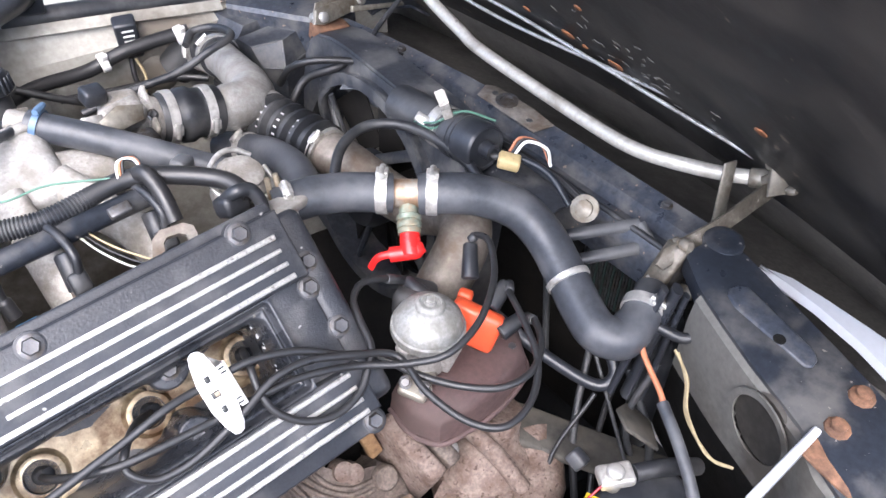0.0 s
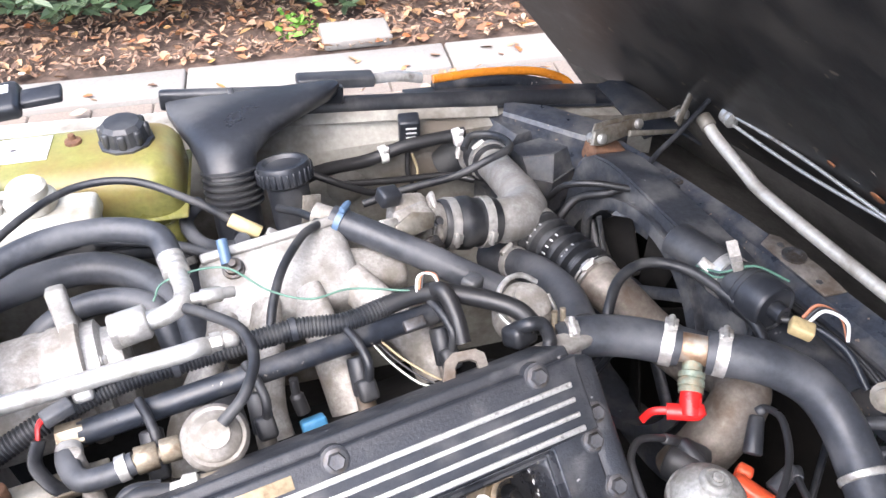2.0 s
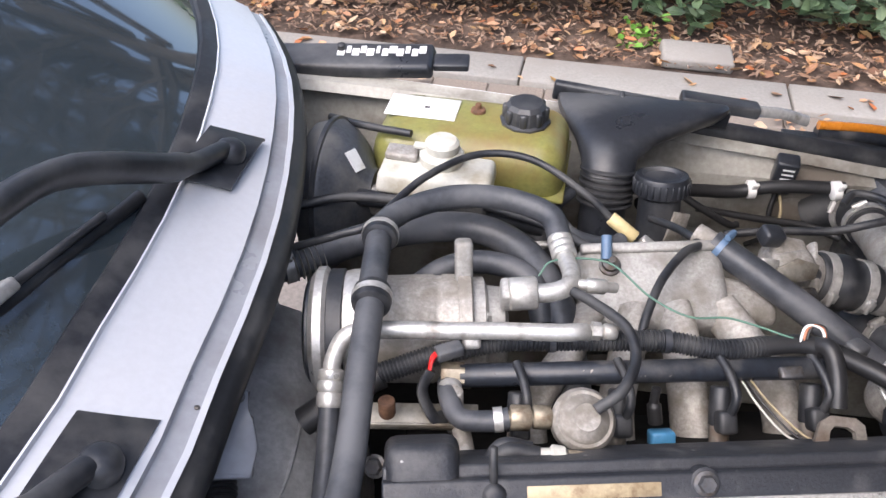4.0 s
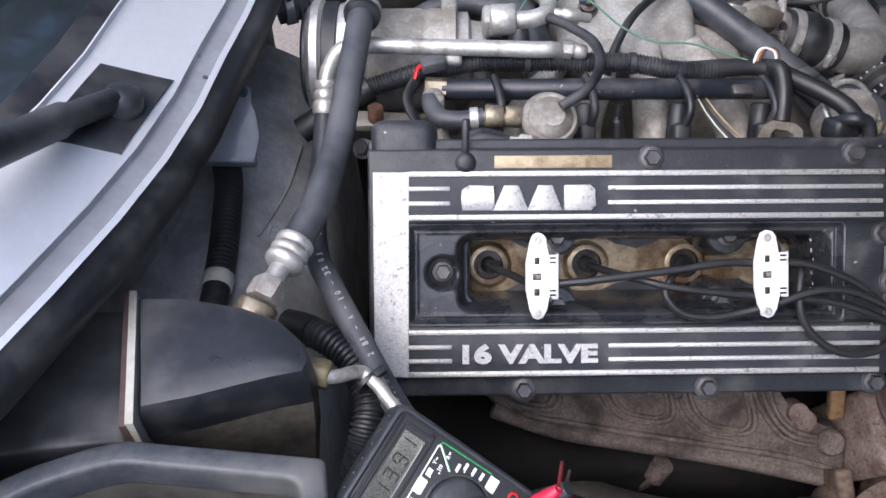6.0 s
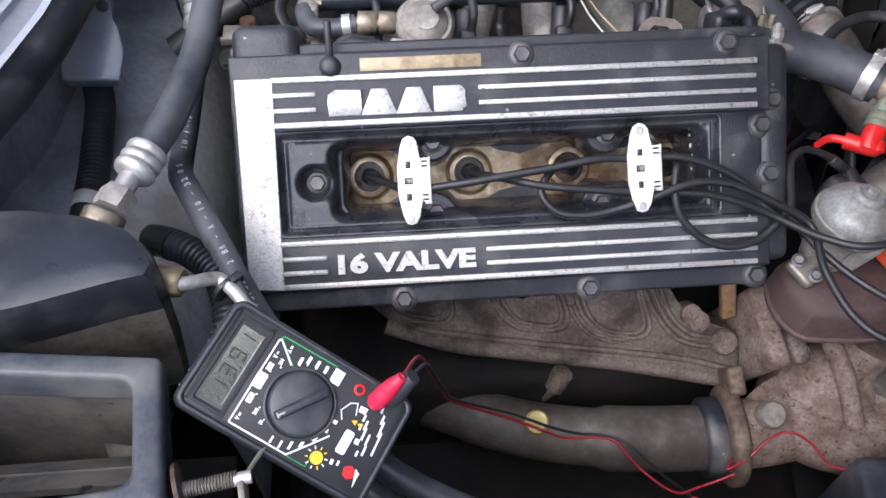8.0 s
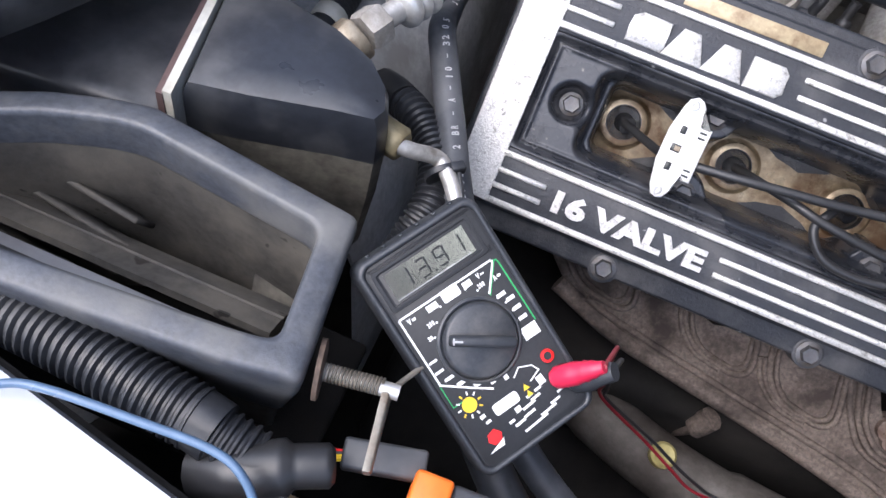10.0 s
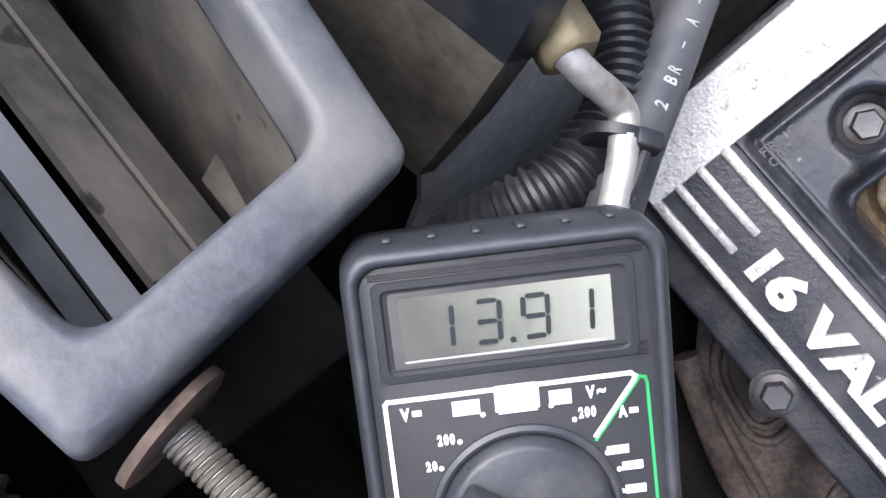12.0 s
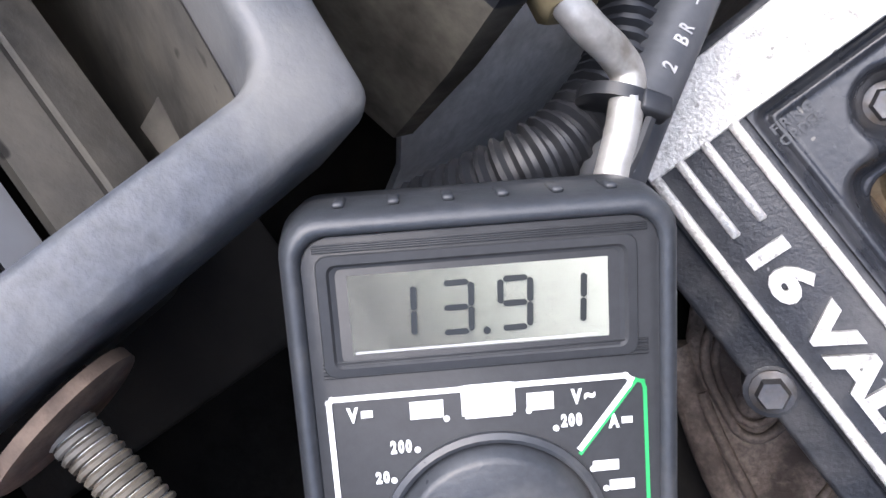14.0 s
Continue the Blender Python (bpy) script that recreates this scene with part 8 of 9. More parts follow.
part("frame", loft([inlet(0.016, 0.850, 0.005), inlet(0.003, 0.912, 0.005), inlet(0.0, 0.934, 0.005), inlet(0.0003, 0.9390, 0.005), inlet(0.0013, 0.9410, 0.005), inlet(0.0035, 0.9418, 0.006), inlet(0.0140, 0.9435, 0.009), inlet(0.0165, 0.9425, 0.010), inlet(0.0175, 0.9390, 0.010), inlet(0.0180, 0.915, 0.010)], caps=False), GREYPLASTIC, duct2, smooth=60)
part("inner_wall", loft([inlet(0.0184, 0.918, 0.010), inlet(0.022, 0.86, 0.012), inlet(0.030, 0.76, 0.014)], caps=False), DUSTY, duct2, "dusty inner wall")
part("vane", loft([[V(x, -0.309, 0.866), V(x, -0.322, 0.879), V(x, -0.3235, 0.8785), V(x, -0.325, 0.8815), V(x, -0.339, 0.890), V(x, -0.3405, 0.884), V(x, -0.326, 0.860), V(x, -0.311, 0.850)] for x in (-0.55, -0.48, -0.41, -0.34, -0.288)]), DUSTY, duct2, "dusty grey inner vane", smooth=25)
part("blade", loft([[V(x, -0.3425, 0.876), V(x, -0.3525, 0.884), V(x, -0.3535, 0.876), V(x, -0.3435, 0.868)] for x in (-0.55, -0.42, -0.287)]), BODYDARK, duct2, "blue-grey painted strip", smooth=25)
part("sill", loft([[V(x, -0.3545, 0.890), V(x, -0.3620, 0.897), V(x, -0.3625, 0.86), V(x, -0.3550, 0.86)] for x in (-0.52, -0.40, -0.285)]), PLASTIC, duct2, smooth=25)
part("ledge", loft([[V(x, -0.285, 0.872), V(x + 0.004, -0.302, 0.850), V(x + 0.004, -0.302, 0.82), V(x, -0.283, 0.82)] for x in (-0.325, -0.310, -0.292)]), DUSTFILM, duct2, "dusty ledge in the inlet corner", smooth=25)
for k in range(4):
    part("louvre", box((0.13, 0.004, 0.024), pose(-0.455, -0.292 - k * 0.013, 0.875 - k * 0.010, 30, 0, -8), 0.001, 1), DUSTY, duct2)
# inlet floor coloured near-black for the shade at its bottom
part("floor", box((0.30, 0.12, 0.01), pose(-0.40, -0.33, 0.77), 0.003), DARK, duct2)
latch = thing("spring_latch", "rusty washer and spring latch on the inlet frame", "latch", V(-0.23, -0.36, 0.91))
part("washer", lathe([(0.016, 0), (0.016, 0.0025), (0.0145, 0.003), (0.007, 0.0035)], axis_m(V(-0.2505, -0.358, 0.919), (1, 0.25, 0)), 26), WASHER, latch)
part("bolt", rod(V(-0.250, -0.358, 0.919), V(-0.208, -0.352, 0.918), 0.0042, 10), STEEL, latch)
coil = [V(-0.247 + 0.030 * k / 170, -0.358 + 0.005 * k / 170, 0.919) + V(0, math.cos(k * 0.6), math.sin(k * 0.6)) * 0.0043 for k in range(171)]
part("spring", sweep(bmesh.new(), coil, 0.00085, 6), OLDHINGE, latch, "close-wound spring")
part("clip", prism([(-0.003, -0.034), (0.003, -0.034), (0.005, 0.008), (-0.005, 0.010)], 0.004, pose(-0.214, -0.362, 0.916, 0, 80, 10), 0.001, 1), HINGE, latch)
part("stay_rod", tube([V(-0.212, -0.352, 0.918), V(-0.205, -0.335, 0.912), V(-0.196, -0.315, 0.90)], 0.0016, 8, 4), HINGE, latch)

loom = thing("wiring_loom", "thick ribbed black loom along the wing edge", "wiring", V(-0.32, -0.39, 0.87), "looms")
part("ribbed_sleeve", corrugated([V(-0.4300, -0.3909, 0.9071), V(-0.3682, -0.3947, 0.9099), V(-0.3236, -0.3995, 0.9099), V(-0.2922, -0.4023, 0.9090)], 0.0157, 0.0052, 0.0024, 16), RUBBER, loom)
part("smooth_sleeve", tube([V(-0.2969, -0.4018, 0.9090), V(-0.2798, -0.4042, 0.9080)], 0.0160, 16, 4), RUBBER, loom)
part("ribbed_sleeve", corrugated([V(-0.2827, -0.4042, 0.9071), V(-0.2561, -0.4071, 0.9014), V(-0.2399, -0.4118, 0.8938)], 0.0138, 0.0052, 0.002, 16), RUBBER, loom)
part("taped_branch", tube([V(-0.2827, -0.4194, 0.8900), V(-0.2599, -0.4137, 0.9032), V(-0.2399, -0.4042, 0.9090), V(-0.2219, -0.3957, 0.9090)], [0.015] * 7 + [0.014] * 7 + [0.011] * 7 + [0.008], 14, 7), WIRE, loom)
con = thing("wire_connector", "black plug with yellow and red wires", "connector", V(-0.2, -0.375, 0.87))
part("shell", box((0.044, 0.016, 0.016), pose(-0.202, -0.377, 0.888, 10, 0, 14), 0.002), PLASTIC, con)
for k, mt in enumerate((YELLOW, YELLOW, BOLT, RED)):
    part("wire", tube([V(-0.228, -0.388 + k * 0.002, 0.888 - k * 0.001), V(-0.218, -0.385 + k * 0.002, 0.892 - k * 0.002), V(-0.208, -0.382 + k * 0.001, 0.89)], 0.0013, 6, 5), mt, con)
oc = thing("fuse_holder", "orange and black fuse holder among the wires", "fuse holder", V(-0.16, -0.39, 0.87))
part("cover", box((0.0205, 0.034, 0.028), pose(-0.1735, -0.392, 0.886, 6, 0, 3), 0.0025), ORANGE, oc, "orange cover")
part("lip", box((0.021, 0.007, 0.0305), pose(-0.1735, -0.4005, 0.886, 6, 0, 3), 0.002), ORANGE, oc)
part("base", box((0.032, 0.032, 0.024), pose(-0.148, -0.389, 0.882, 6, 0, 3), 0.003), PLASTIC, oc)
part("clip", box((0.010, 0.012, 0.014), pose(-0.157, -0.408, 0.882, 6, 0, 3), 0.002), PLASTIC, oc)
cable("blue_lead", "light blue wire along the wing edge", "wiring", [(-0.47, -0.448, 0.932), (-0.39, -0.438, 0.934), (-0.36, -0.426, 0.935), (-0.309, -0.421, 0.935), (-0.272, -0.419, 0.934), (-0.254, -0.424, 0.930), (-0.240, -0.436, 0.918)], 0.0022, BLUEWIRE)
cable("blue_lead", "light blue wire behind the fuse holder", "wiring", [(-0.140, -0.384, 0.872), (-0.115, -0.386, 0.868), (-0.093, -0.388, 0.862), (-0.052, -0.392, 0.858), (0.0, -0.402, 0.85)], 0.0026, BLUEWIRE)
cable("cream_lead", "cream wire under the loom", "wiring", [(-0.248, -0.412, 0.875), (-0.222, -0.412, 0.872), (-0.195, -0.414, 0.868), (-0.17, -0.42, 0.86)], 0.0032, TANWIRE)
cable("red_lead", "red wire beside the fuse holder", "wiring", [(-0.200, -0.404, 0.874), (-0.188, -0.402, 0.877), (-0.178, -0.401, 0.876)], 0.003, RED)
cable("red_lead", "thick red wire leaving the fuse holder", "wiring", [(-0.138, -0.396, 0.876), (-0.122, -0.398, 0.876), (-0.113, -0.408, 0.870), (-0.108, -0.42, 0.86)], 0.0036, RED)
cable("dark_loom", "dark taped leads below the meter", "wiring", [(-0.14, -0.378, 0.868), (-0.11, -0.380, 0.866), (-0.085, -0.386, 0.858), (-0.05, -0.40, 0.845)], 0.007, WIRE)
cable("red_lead", "red taped stripe on the dark leads", "wiring", [(-0.106, -0.377, 0.872), (-0.090, -0.382, 0.868), (-0.078, -0.390, 0.862)], 0.0038, RED)
battery = thing("battery", "black battery with a yellow label and terminal clamp", "battery", V(0.36, -0.36, 0.53))
part("case", box((0.16, 0.17, 0.19), pose(0.345, -0.378, 0.615, 0, 0, -11), 0.008, 2), PLASTIC, battery)
part("label", box((0.05, 0.03, 0.002), pose(0.330, -0.312, 0.7115, 0, 0, 20), 0.0005, 1), YELLOW, battery, "yellow label")
part("terminal", rod(V(0.372, -0.300, 0.71), V(0.372, -0.300, 0.742), 0.009, 14, edge=0.002), STEEL, battery)
part("clamp", box((0.036, 0.024, 0.014), pose(0.374, -0.300, 0.728, 0, 0, -30), 0.004), STEEL, battery)
part("cable", tube([V(0.39, -0.31, 0.728), V(0.42, -0.325, 0.725), V(0.46, -0.34, 0.70)], 0.009, 12, 5), RUBBER, battery)

# right front corner of the bay
IN = [(0.5603, -0.2113), (0.5331, -0.2492), (0.5130, -0.2920), (0.4951, -0.3338), (0.4699, -0.4014), (0.4469, -0.4339), (0.4357, -0.4580), (0.40, -0.50)]
OUT = [(0.622, -0.218), (0.617, -0.250), (0.609, -0.281), (0.598, -0.316), (0.580, -0.376), (0.570, -0.412), (0.558, -0.445), (0.52, -0.50)]
part("panel", sheet([[V(x0, y0, 0.815), V(x0, y0, 0.838), V(x0 + (x1 - x0) * 0.12, y0 + (y1 - y0) * 0.12, 0.842), V(x0 + (x1 - x0) * 0.5, y0 + (y1 - y0) * 0.5, 0.842), V(x0 + (x1 - x0) * 0.9, y0 + (y1 - y0) * 0.9, 0.838), V(x1, y1, 0.82)] for (x0, y0), (x1, y1) in zip(IN, OUT)], 0.003), BLACKMETAL, corner_r)
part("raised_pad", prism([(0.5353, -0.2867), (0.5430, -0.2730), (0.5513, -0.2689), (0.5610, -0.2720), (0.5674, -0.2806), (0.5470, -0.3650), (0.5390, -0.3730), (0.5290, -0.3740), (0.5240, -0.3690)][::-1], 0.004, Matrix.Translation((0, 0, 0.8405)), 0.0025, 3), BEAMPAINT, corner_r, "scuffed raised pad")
# flat near-black disc painted as the shaded inside of a hole
part("pad_hole", lathe([(0.006, 0), (0.006, 0.0008), (0.0045, 0.0008), (0.004, 0.0002), (0, 0.0002)], Matrix.Translation((0.5324, -0.337, 0.8445)), 16), DARK, corner_r)
part("wing_skin", sheet([[V(x0, y, 0.812), V(x0 + 0.004, y, 0.820), V(x1, y, 0.819), V(x1 + 0.006, y, 0.79)] for x0, x1, y in ((0.6235, 0.626, -0.262), (0.6205, 0.636, -0.295), (0.6165, 0.6365, -0.335), (0.607, 0.635, -0.385), (0.594, 0.633, -0.425), (0.575, 0.628, -0.48))], 0.002), BODY, corner_r, "bare silver wing skin")
for x, y in ((0.535, -0.419), (0.489, -0.422)):
    part("rusty_bolt", lathe([(0.012, 0), (0.011, 0.003), (0.007, 0.004), (0.007, 0.008), (0, 0.009)], Matrix.Translation((x, y, 0.841)), 10), RUST, corner_r, "rusty bolt")
part("dome", lathe([(0.022, 0), (0.021, 0.004), (0.016, 0.0065), (0.011, 0.0055), (0, 0.005)], pose(0.605, -0.225, 0.838, 0, 0, 0), 18), BLACKMETAL, corner_r)
inner_r = thing("inner_wing", "pale grey inner wing panel with a round hole", "car body", V(0.52, -0.33, 0.6), kind="structure")
fine = resample(spline([V(x, y, 0) for x, y in IN], 8), 0.005)
HOLE = axis_m(V(0.4711, -0.3713, 0.797), V(-0.937, 0.349, 0), V(0, 0, 1))
HOLE_R, RIM_R = 0.0335, 0.0405
pan = sheet([[V(p.x + (0.004 if k == 0 else -0.006 - 0.004 * min(1, k / 6)), p.y, 0.835 - 0.005 * k) for k in range(22)] for p in fine if p.y < -0.252], 0.002)
bmesh.ops.delete(pan, geom=[f for f in pan.faces if (f.calc_center_median() - HOLE.translation).length < RIM_R - 0.0035], context="FACES")
# panel and hole rim use the wing paint with shade painted in
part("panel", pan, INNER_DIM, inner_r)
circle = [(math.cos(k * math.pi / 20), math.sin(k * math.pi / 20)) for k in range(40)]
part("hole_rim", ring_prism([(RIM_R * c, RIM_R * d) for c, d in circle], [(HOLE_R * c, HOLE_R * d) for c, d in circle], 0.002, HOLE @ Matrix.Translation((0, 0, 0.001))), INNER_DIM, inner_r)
part("hole", lathe([(0.038, -0.004), (0.038, -0.06), (0, -0.06), (0, -0.058), (0.036, -0.058), (0.036, -0.004)], HOLE, 28), INNERDARK, inner_r, "dark hollow behind the hole")
# near-black sheet that paints the shade below the inner wing
part("lower_panel", sheet([[V(p.x + 0.022, p.y, z) for z in (0.83, 0.74, 0.64, 0.55)] for p in fine[::4]], 0.002), DARK, inner_r, "lower panel painted near-black for shade")
for a, b, r in (((0.462, -0.222, 0.700), (0.512, -0.224, 0.832), 0.007), ((0.478, -0.232, 0.690), (0.522, -0.232, 0.832), 0.010), ((0.487, -0.246, 0.690), (0.527, -0.241, 0.826), 0.006)):
    part("strut", tube([V(*a), V(*a).lerp(V(*b), 0.5) + V(0.004, 0.002, 0), V(*b)], r, 10, 5, squash=0.6), PLASTIC, inner_r, "black upright strut")
part("white_strip", box((0.10, 0.008, 0.016), pose(0.425, -0.412, 0.838, 0, 0, 0), 0.002), BODY, inner_r, "bare white edge strip")
part("rust_patch", prism([(-0.02, -0.03), (0.02, -0.02), (0.03, 0.02), (-0.01, 0.03)], 0.003, pose(0.458, -0.438, 0.838), 0.001, 1), RUST, inner_r)
cable("bare_wire", "orange-brown wire hanging by the radiator", "wiring", [(0.480, -0.228, 0.80), (0.467, -0.245, 0.785), (0.450, -0.282, 0.775), (0.44, -0.295, 0.77)], 0.0030, COPPERWIRE)
cable("grey_loom", "grey loom drooping into the front corner", "wiring", [(0.444, -0.290, 0.772), (0.425, -0.325, 0.765), (0.405, -0.36, 0.75), (0.38, -0.40, 0.72)], 0.0062, HOSE)
for k in range(2):
    cable("tan_lead", "thin tan wires in the front corner", "wiring", [(0.495, -0.262 - k * 0.004, 0.785), (0.480, -0.290, 0.78 - k * 0.006), (0.455, -0.312, 0.77 - k * 0.006), (0.435, -0.350 - k * 0.004, 0.765), (0.442, -0.375, 0.765)], 0.0015, TANWIRE)
cable("corner_hose", "black tube under the wing corner", "hose", [(0.50, -0.225, 0.79), (0.515, -0.26, 0.785), (0.54, -0.27, 0.80), (0.56, -0.26, 0.805)], 0.006, RUBBER)
cable("spring_pipe", "black bent pipe below the radiator hose", "pipe", [(0.41, -0.09, 0.75), (0.43, -0.15, 0.72), (0.455, -0.205, 0.70), (0.475, -0.215, 0.71), (0.486, -0.19, 0.73), (0.482, -0.15, 0.765), (0.478, -0.11, 0.80)], 0.007, PLASTIC)
clut = thing("corner_wiring", "dark tangle of leads and brackets in the front corner", "wiring", V(0.42, -0.27, 0.6))
for k in range(7):
    a, b = V(random.uniform(0.44, 0.51), random.uniform(-0.26, -0.15), random.uniform(0.70, 0.74)), V(random.uniform(0.32, 0.47), random.uniform(-0.38, -0.24), random.uniform(0.54, 0.58))
    mid = a.lerp(b, random.uniform(0.4, 0.6)) + V(random.uniform(-0.03, 0.03), random.uniform(-0.03, 0.03), random.uniform(-0.05, 0.01))
    part("lead", tube([a, mid, b], random.uniform(0.0022, 0.0050), 8, 6), random.choice((WIRE, RUBBER)), clut)
part("chassis_leg", box((0.055, 0.20, 0.012), pose(0.425, -0.235, 0.635, 12, 8, 35), 0.004), DUSTY, clut, "dusty chassis leg")
part("bracket", prism([(-0.03, -0.02), (0.02, -0.024), (0.034, 0.004), (0.012, 0.022), (-0.02, 0.018)], 0.004, pose(0.455, -0.265, 0.690, 30, 20, 50), 0.001, 1), DUSTY, clut)
part("plug", box((0.018, 0.020, 0.016), pose(0.392, -0.245, 0.665, 20, 30, 10), 0.003), GREYPLASTIC, clut)
# near-black tray, painted shade at the bottom of the corner
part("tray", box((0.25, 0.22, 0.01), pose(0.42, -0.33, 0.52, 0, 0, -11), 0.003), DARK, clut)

# wiper arms
def wiper(p, end, bend):
    w = thing("wiper", "grey-black wiper arm on a black rubber pad", "wiper", p, "wipers")
    shift = p - V(-0.4455, -0.0199, 1.008)
    rows = [[B(u, v, 1.0005 + (cowl_edge(-0.088) - 0.0225 - u) * 0.40 + cowl_rise(v) + h) + shift for v, h in ((w + 0.3 * (u + 0.4073), g) for w, g in ((-0.145, 0.001), (-0.142, 0.004), (-0.120, 0.0045), (-0.096, 0.0045), (-0.070, 0.0045), (-0.047, 0.004), (-0.044, 0.001)))] for u in (-0.4575, -0.442, -0.425, -0.4073)]
    part("pad", sheet(rows, 0.003), RUBBER, w, "black rubber base pad")
    part("knuckle", lathe([(0.0150, 0), (0.0155, 0.010), (0.0135, 0.016), (0.008, 0.020), (0, 0.021)], axis_m(p + V(0.009, 0.004, 0.006), (0.3, 0.1, 1)), 18), PLASTIC, w)
    part("arm", tube([p + V(0.004, -0.002, 0.018), p + (end - p) * 0.2 + V(0, 0, 0.014), p + (end - p) * 0.55 + bend, end], [0.013] * 7 + [0.0165] * 7 + [0.0155] * 8, 14, 7, squash=0.75), PLASTIC, w)
    return w


wiper(V(-0.4455, -0.0199, 1.008), V(-0.520, -0.255, 1.120), V(0, 0, 0.008))
wiper(V(-0.415, 0.345, 1.018), V(-0.52, 0.02, 1.16), V(-0.02, 0, 0.035))
blade = thing("wiper", "black wiper blade lying on the windscreen", "wiper", V(-0.55, 0.1, 1.12))
part("blade", tube([V(-0.470, 0.26, 1.042), V(-0.487, 0.218, 1.045), V(-0.512, 0.149, 1.055), V(-0.532, 0.09, 1.060), V(-0.556, 0.041, 1.062), V(-0.585, -0.03, 1.068)], 0.007, 10, 6), RUBBER, blade)
part("spine", tube([V(-0.487, 0.215, 1.056), V(-0.532, 0.09, 1.072), V(-0.575, 0.0, 1.078)], 0.004, 8, 6), PLASTIC, blade)
part("bridge", box((0.02, 0.05, 0.012), pose(-0.532, 0.09, 1.072, 0, -35, -25), 0.003), STEEL, blade)

# ---- multimeter with its leads ----
MM = Matrix(((0.5134, -0.8144, 0.2706, -0.1812), (0.8155, 0.3648, -0.4494, -0.3052), (0.2673, 0.4514, 0.8514, 0.9171), (0, 0, 0, 1)))
R3 = MM.to_3x3()
q = R3.to_quaternion().to_matrix().to_4x4()
MM = Matrix.Translation(MM.translation) @ q @ Matrix.Scale(1.056, 4) @ pose(0.0002, 0.0006, 0, 0, 0, -1.3)
meter = thing("multimeter", "black digital multimeter with rotary dial and lit grey display", "multimeter", MM @ V(0, 0, -0.028))


def plate(w, h, r, z, cx=0.0, cy=0.0, seg=6):
    return [MM @ V(x, y, z) for x, y in rounded(w, h, r, seg, cx, cy)]


part("case", loft([plate(0.0690, 0.1250, 0.005, -0.0275), plate(0.0725, 0.1285, 0.0065, -0.0255), plate(0.0738, 0.1298, 0.0075, -0.012), plate(0.0722, 0.1282, 0.0075, -0.0015), plate(0.0708, 0.1268, 0.007, 0.0004),
                   plate(0.0690, 0.1250, 0.0065, 0.0014), plate(0.0672, 0.1232, 0.006, 0.0016), plate(0.0654, 0.1214, 0.0055, 0.0012), plate(0.0644, 0.1204, 0.005, 0.0002), plate(0.0640, 0.1200, 0.005, -0.0004)]), METERCASE, meter, smooth=60)
part("face", prism(rounded(0.0642, 0.1202, 0.005, 5), 0.0012, MM @ Matrix.Translation((0, 0, -0.0008)), 0.0003, 1), METERFACE, meter)
for k in range(9):
    part("grip_ridge", box((0.060, 0.0004, 0.0003), MM @ Matrix.Translation((0.0, 0.0555 + 0.0004 * k if k > 4 else 0.0340 + 0.0007 * k, 0.0005)), 0.0001, 1), METERFACE, meter)
LX, LY = -0.0008, 0.0454
part("display_bezel", loft([plate(0.0580, 0.0230, 0.0022, 0.0003, LX, LY, 3), plate(0.0574, 0.0224, 0.0020, 0.0009, LX, LY, 3), plate(0.0540, 0.0194, 0.0016, 0.0010, LX, LY, 3), plate(0.0530, 0.0184, 0.0014, 0.0005, LX, LY, 3), plate(0.0490, 0.0166, 0.0009, 0.0003, LX, LY, 3), plate(0.0466, 0.0146, 0.0006, -0.0004, LX, LY, 3)], caps=False), METERFACE, meter, "stepped display window", smooth=30)
disp = part("display", box((0.0470, 0.0150, 0.0008), MM @ Matrix.Translation((LX, LY, 0.0)), 0), LCD, meter, "pale grey-green display")
part("display_edge", box((0.0440, 0.0004, 0.0002), MM @ Matrix.Translation((LX - 0.001, LY - 0.0070, 0.0005)), 0), PRINTGREY, disp)
SEG = {"1": "bc", "3": "abgcd", "9": "abcdfg"}


def digit(ch, x):
    w, h, t = 0.0054, 0.0046, 0.0011
    bars = {"a": (0, h, 1), "g": (0, 0, 1), "d": (0, -h, 1), "b": (w / 2, h / 2, 0), "c": (w / 2, -h / 2, 0), "f": (-w / 2, h / 2, 0), "e": (-w / 2, -h / 2, 0)}
    for s in SEG[ch]:
        bx, by, flat = bars[s]
        l = w - 1.5 * t if flat else h - 0.7 * t
        o = [(-l / 2 - t * 0.35, 0), (-l / 2, -t / 2), (l / 2, -t / 2), (l / 2 + t * 0.35, 0), (l / 2, t / 2), (-l / 2, t / 2)]
        part("segment", prism(o, 0.0003, MM @ Matrix.Translation((x + bx + by * 0.04, LY + 0.0002 + by, 0.0004)) @ pose(0, 0, 0, 0, 0, 0 if flat else 88), 0), SEGMENT, disp)


for ch, x in (("1", -0.0155), ("3", -0.0051), ("9", 0.0056), ("1", 0.0154)):
    digit(ch, x)
part("segment", lathe([(0.0007, 0), (0.0007, 0.0003), (0, 0.0003)], MM @ Matrix.Translation((0.0002, LY - 0.0046, 0.0004)), 10), SEGMENT, disp)
DC = (-0.0003, -0.0012)
dial = part("dial", lathe([(0.0222, 0), (0.0222, 0.0012), (0.0212, 0.0019), (0.0204, 0.0016), (0.0200, 0.0005), (0.0196, 0.0012), (0.0188, 0.0040), (0.0176, 0.0048), (0.0, 0.0048)], MM @ Matrix.Translation((*DC, 0.0002)), 48), METERCASE, meter, "round black rotary dial")
DR = MM @ Matrix.Translation((*DC, 0.0048)) @ pose(0, 0, 0, 0, 0, -35)
part("grip", box((0.0350, 0.0064, 0.0070), DR @ Matrix.Translation((0, 0, 0.0030)), 0.0016, 2, taper=(0.98, 0.72)), METERCASE, dial)
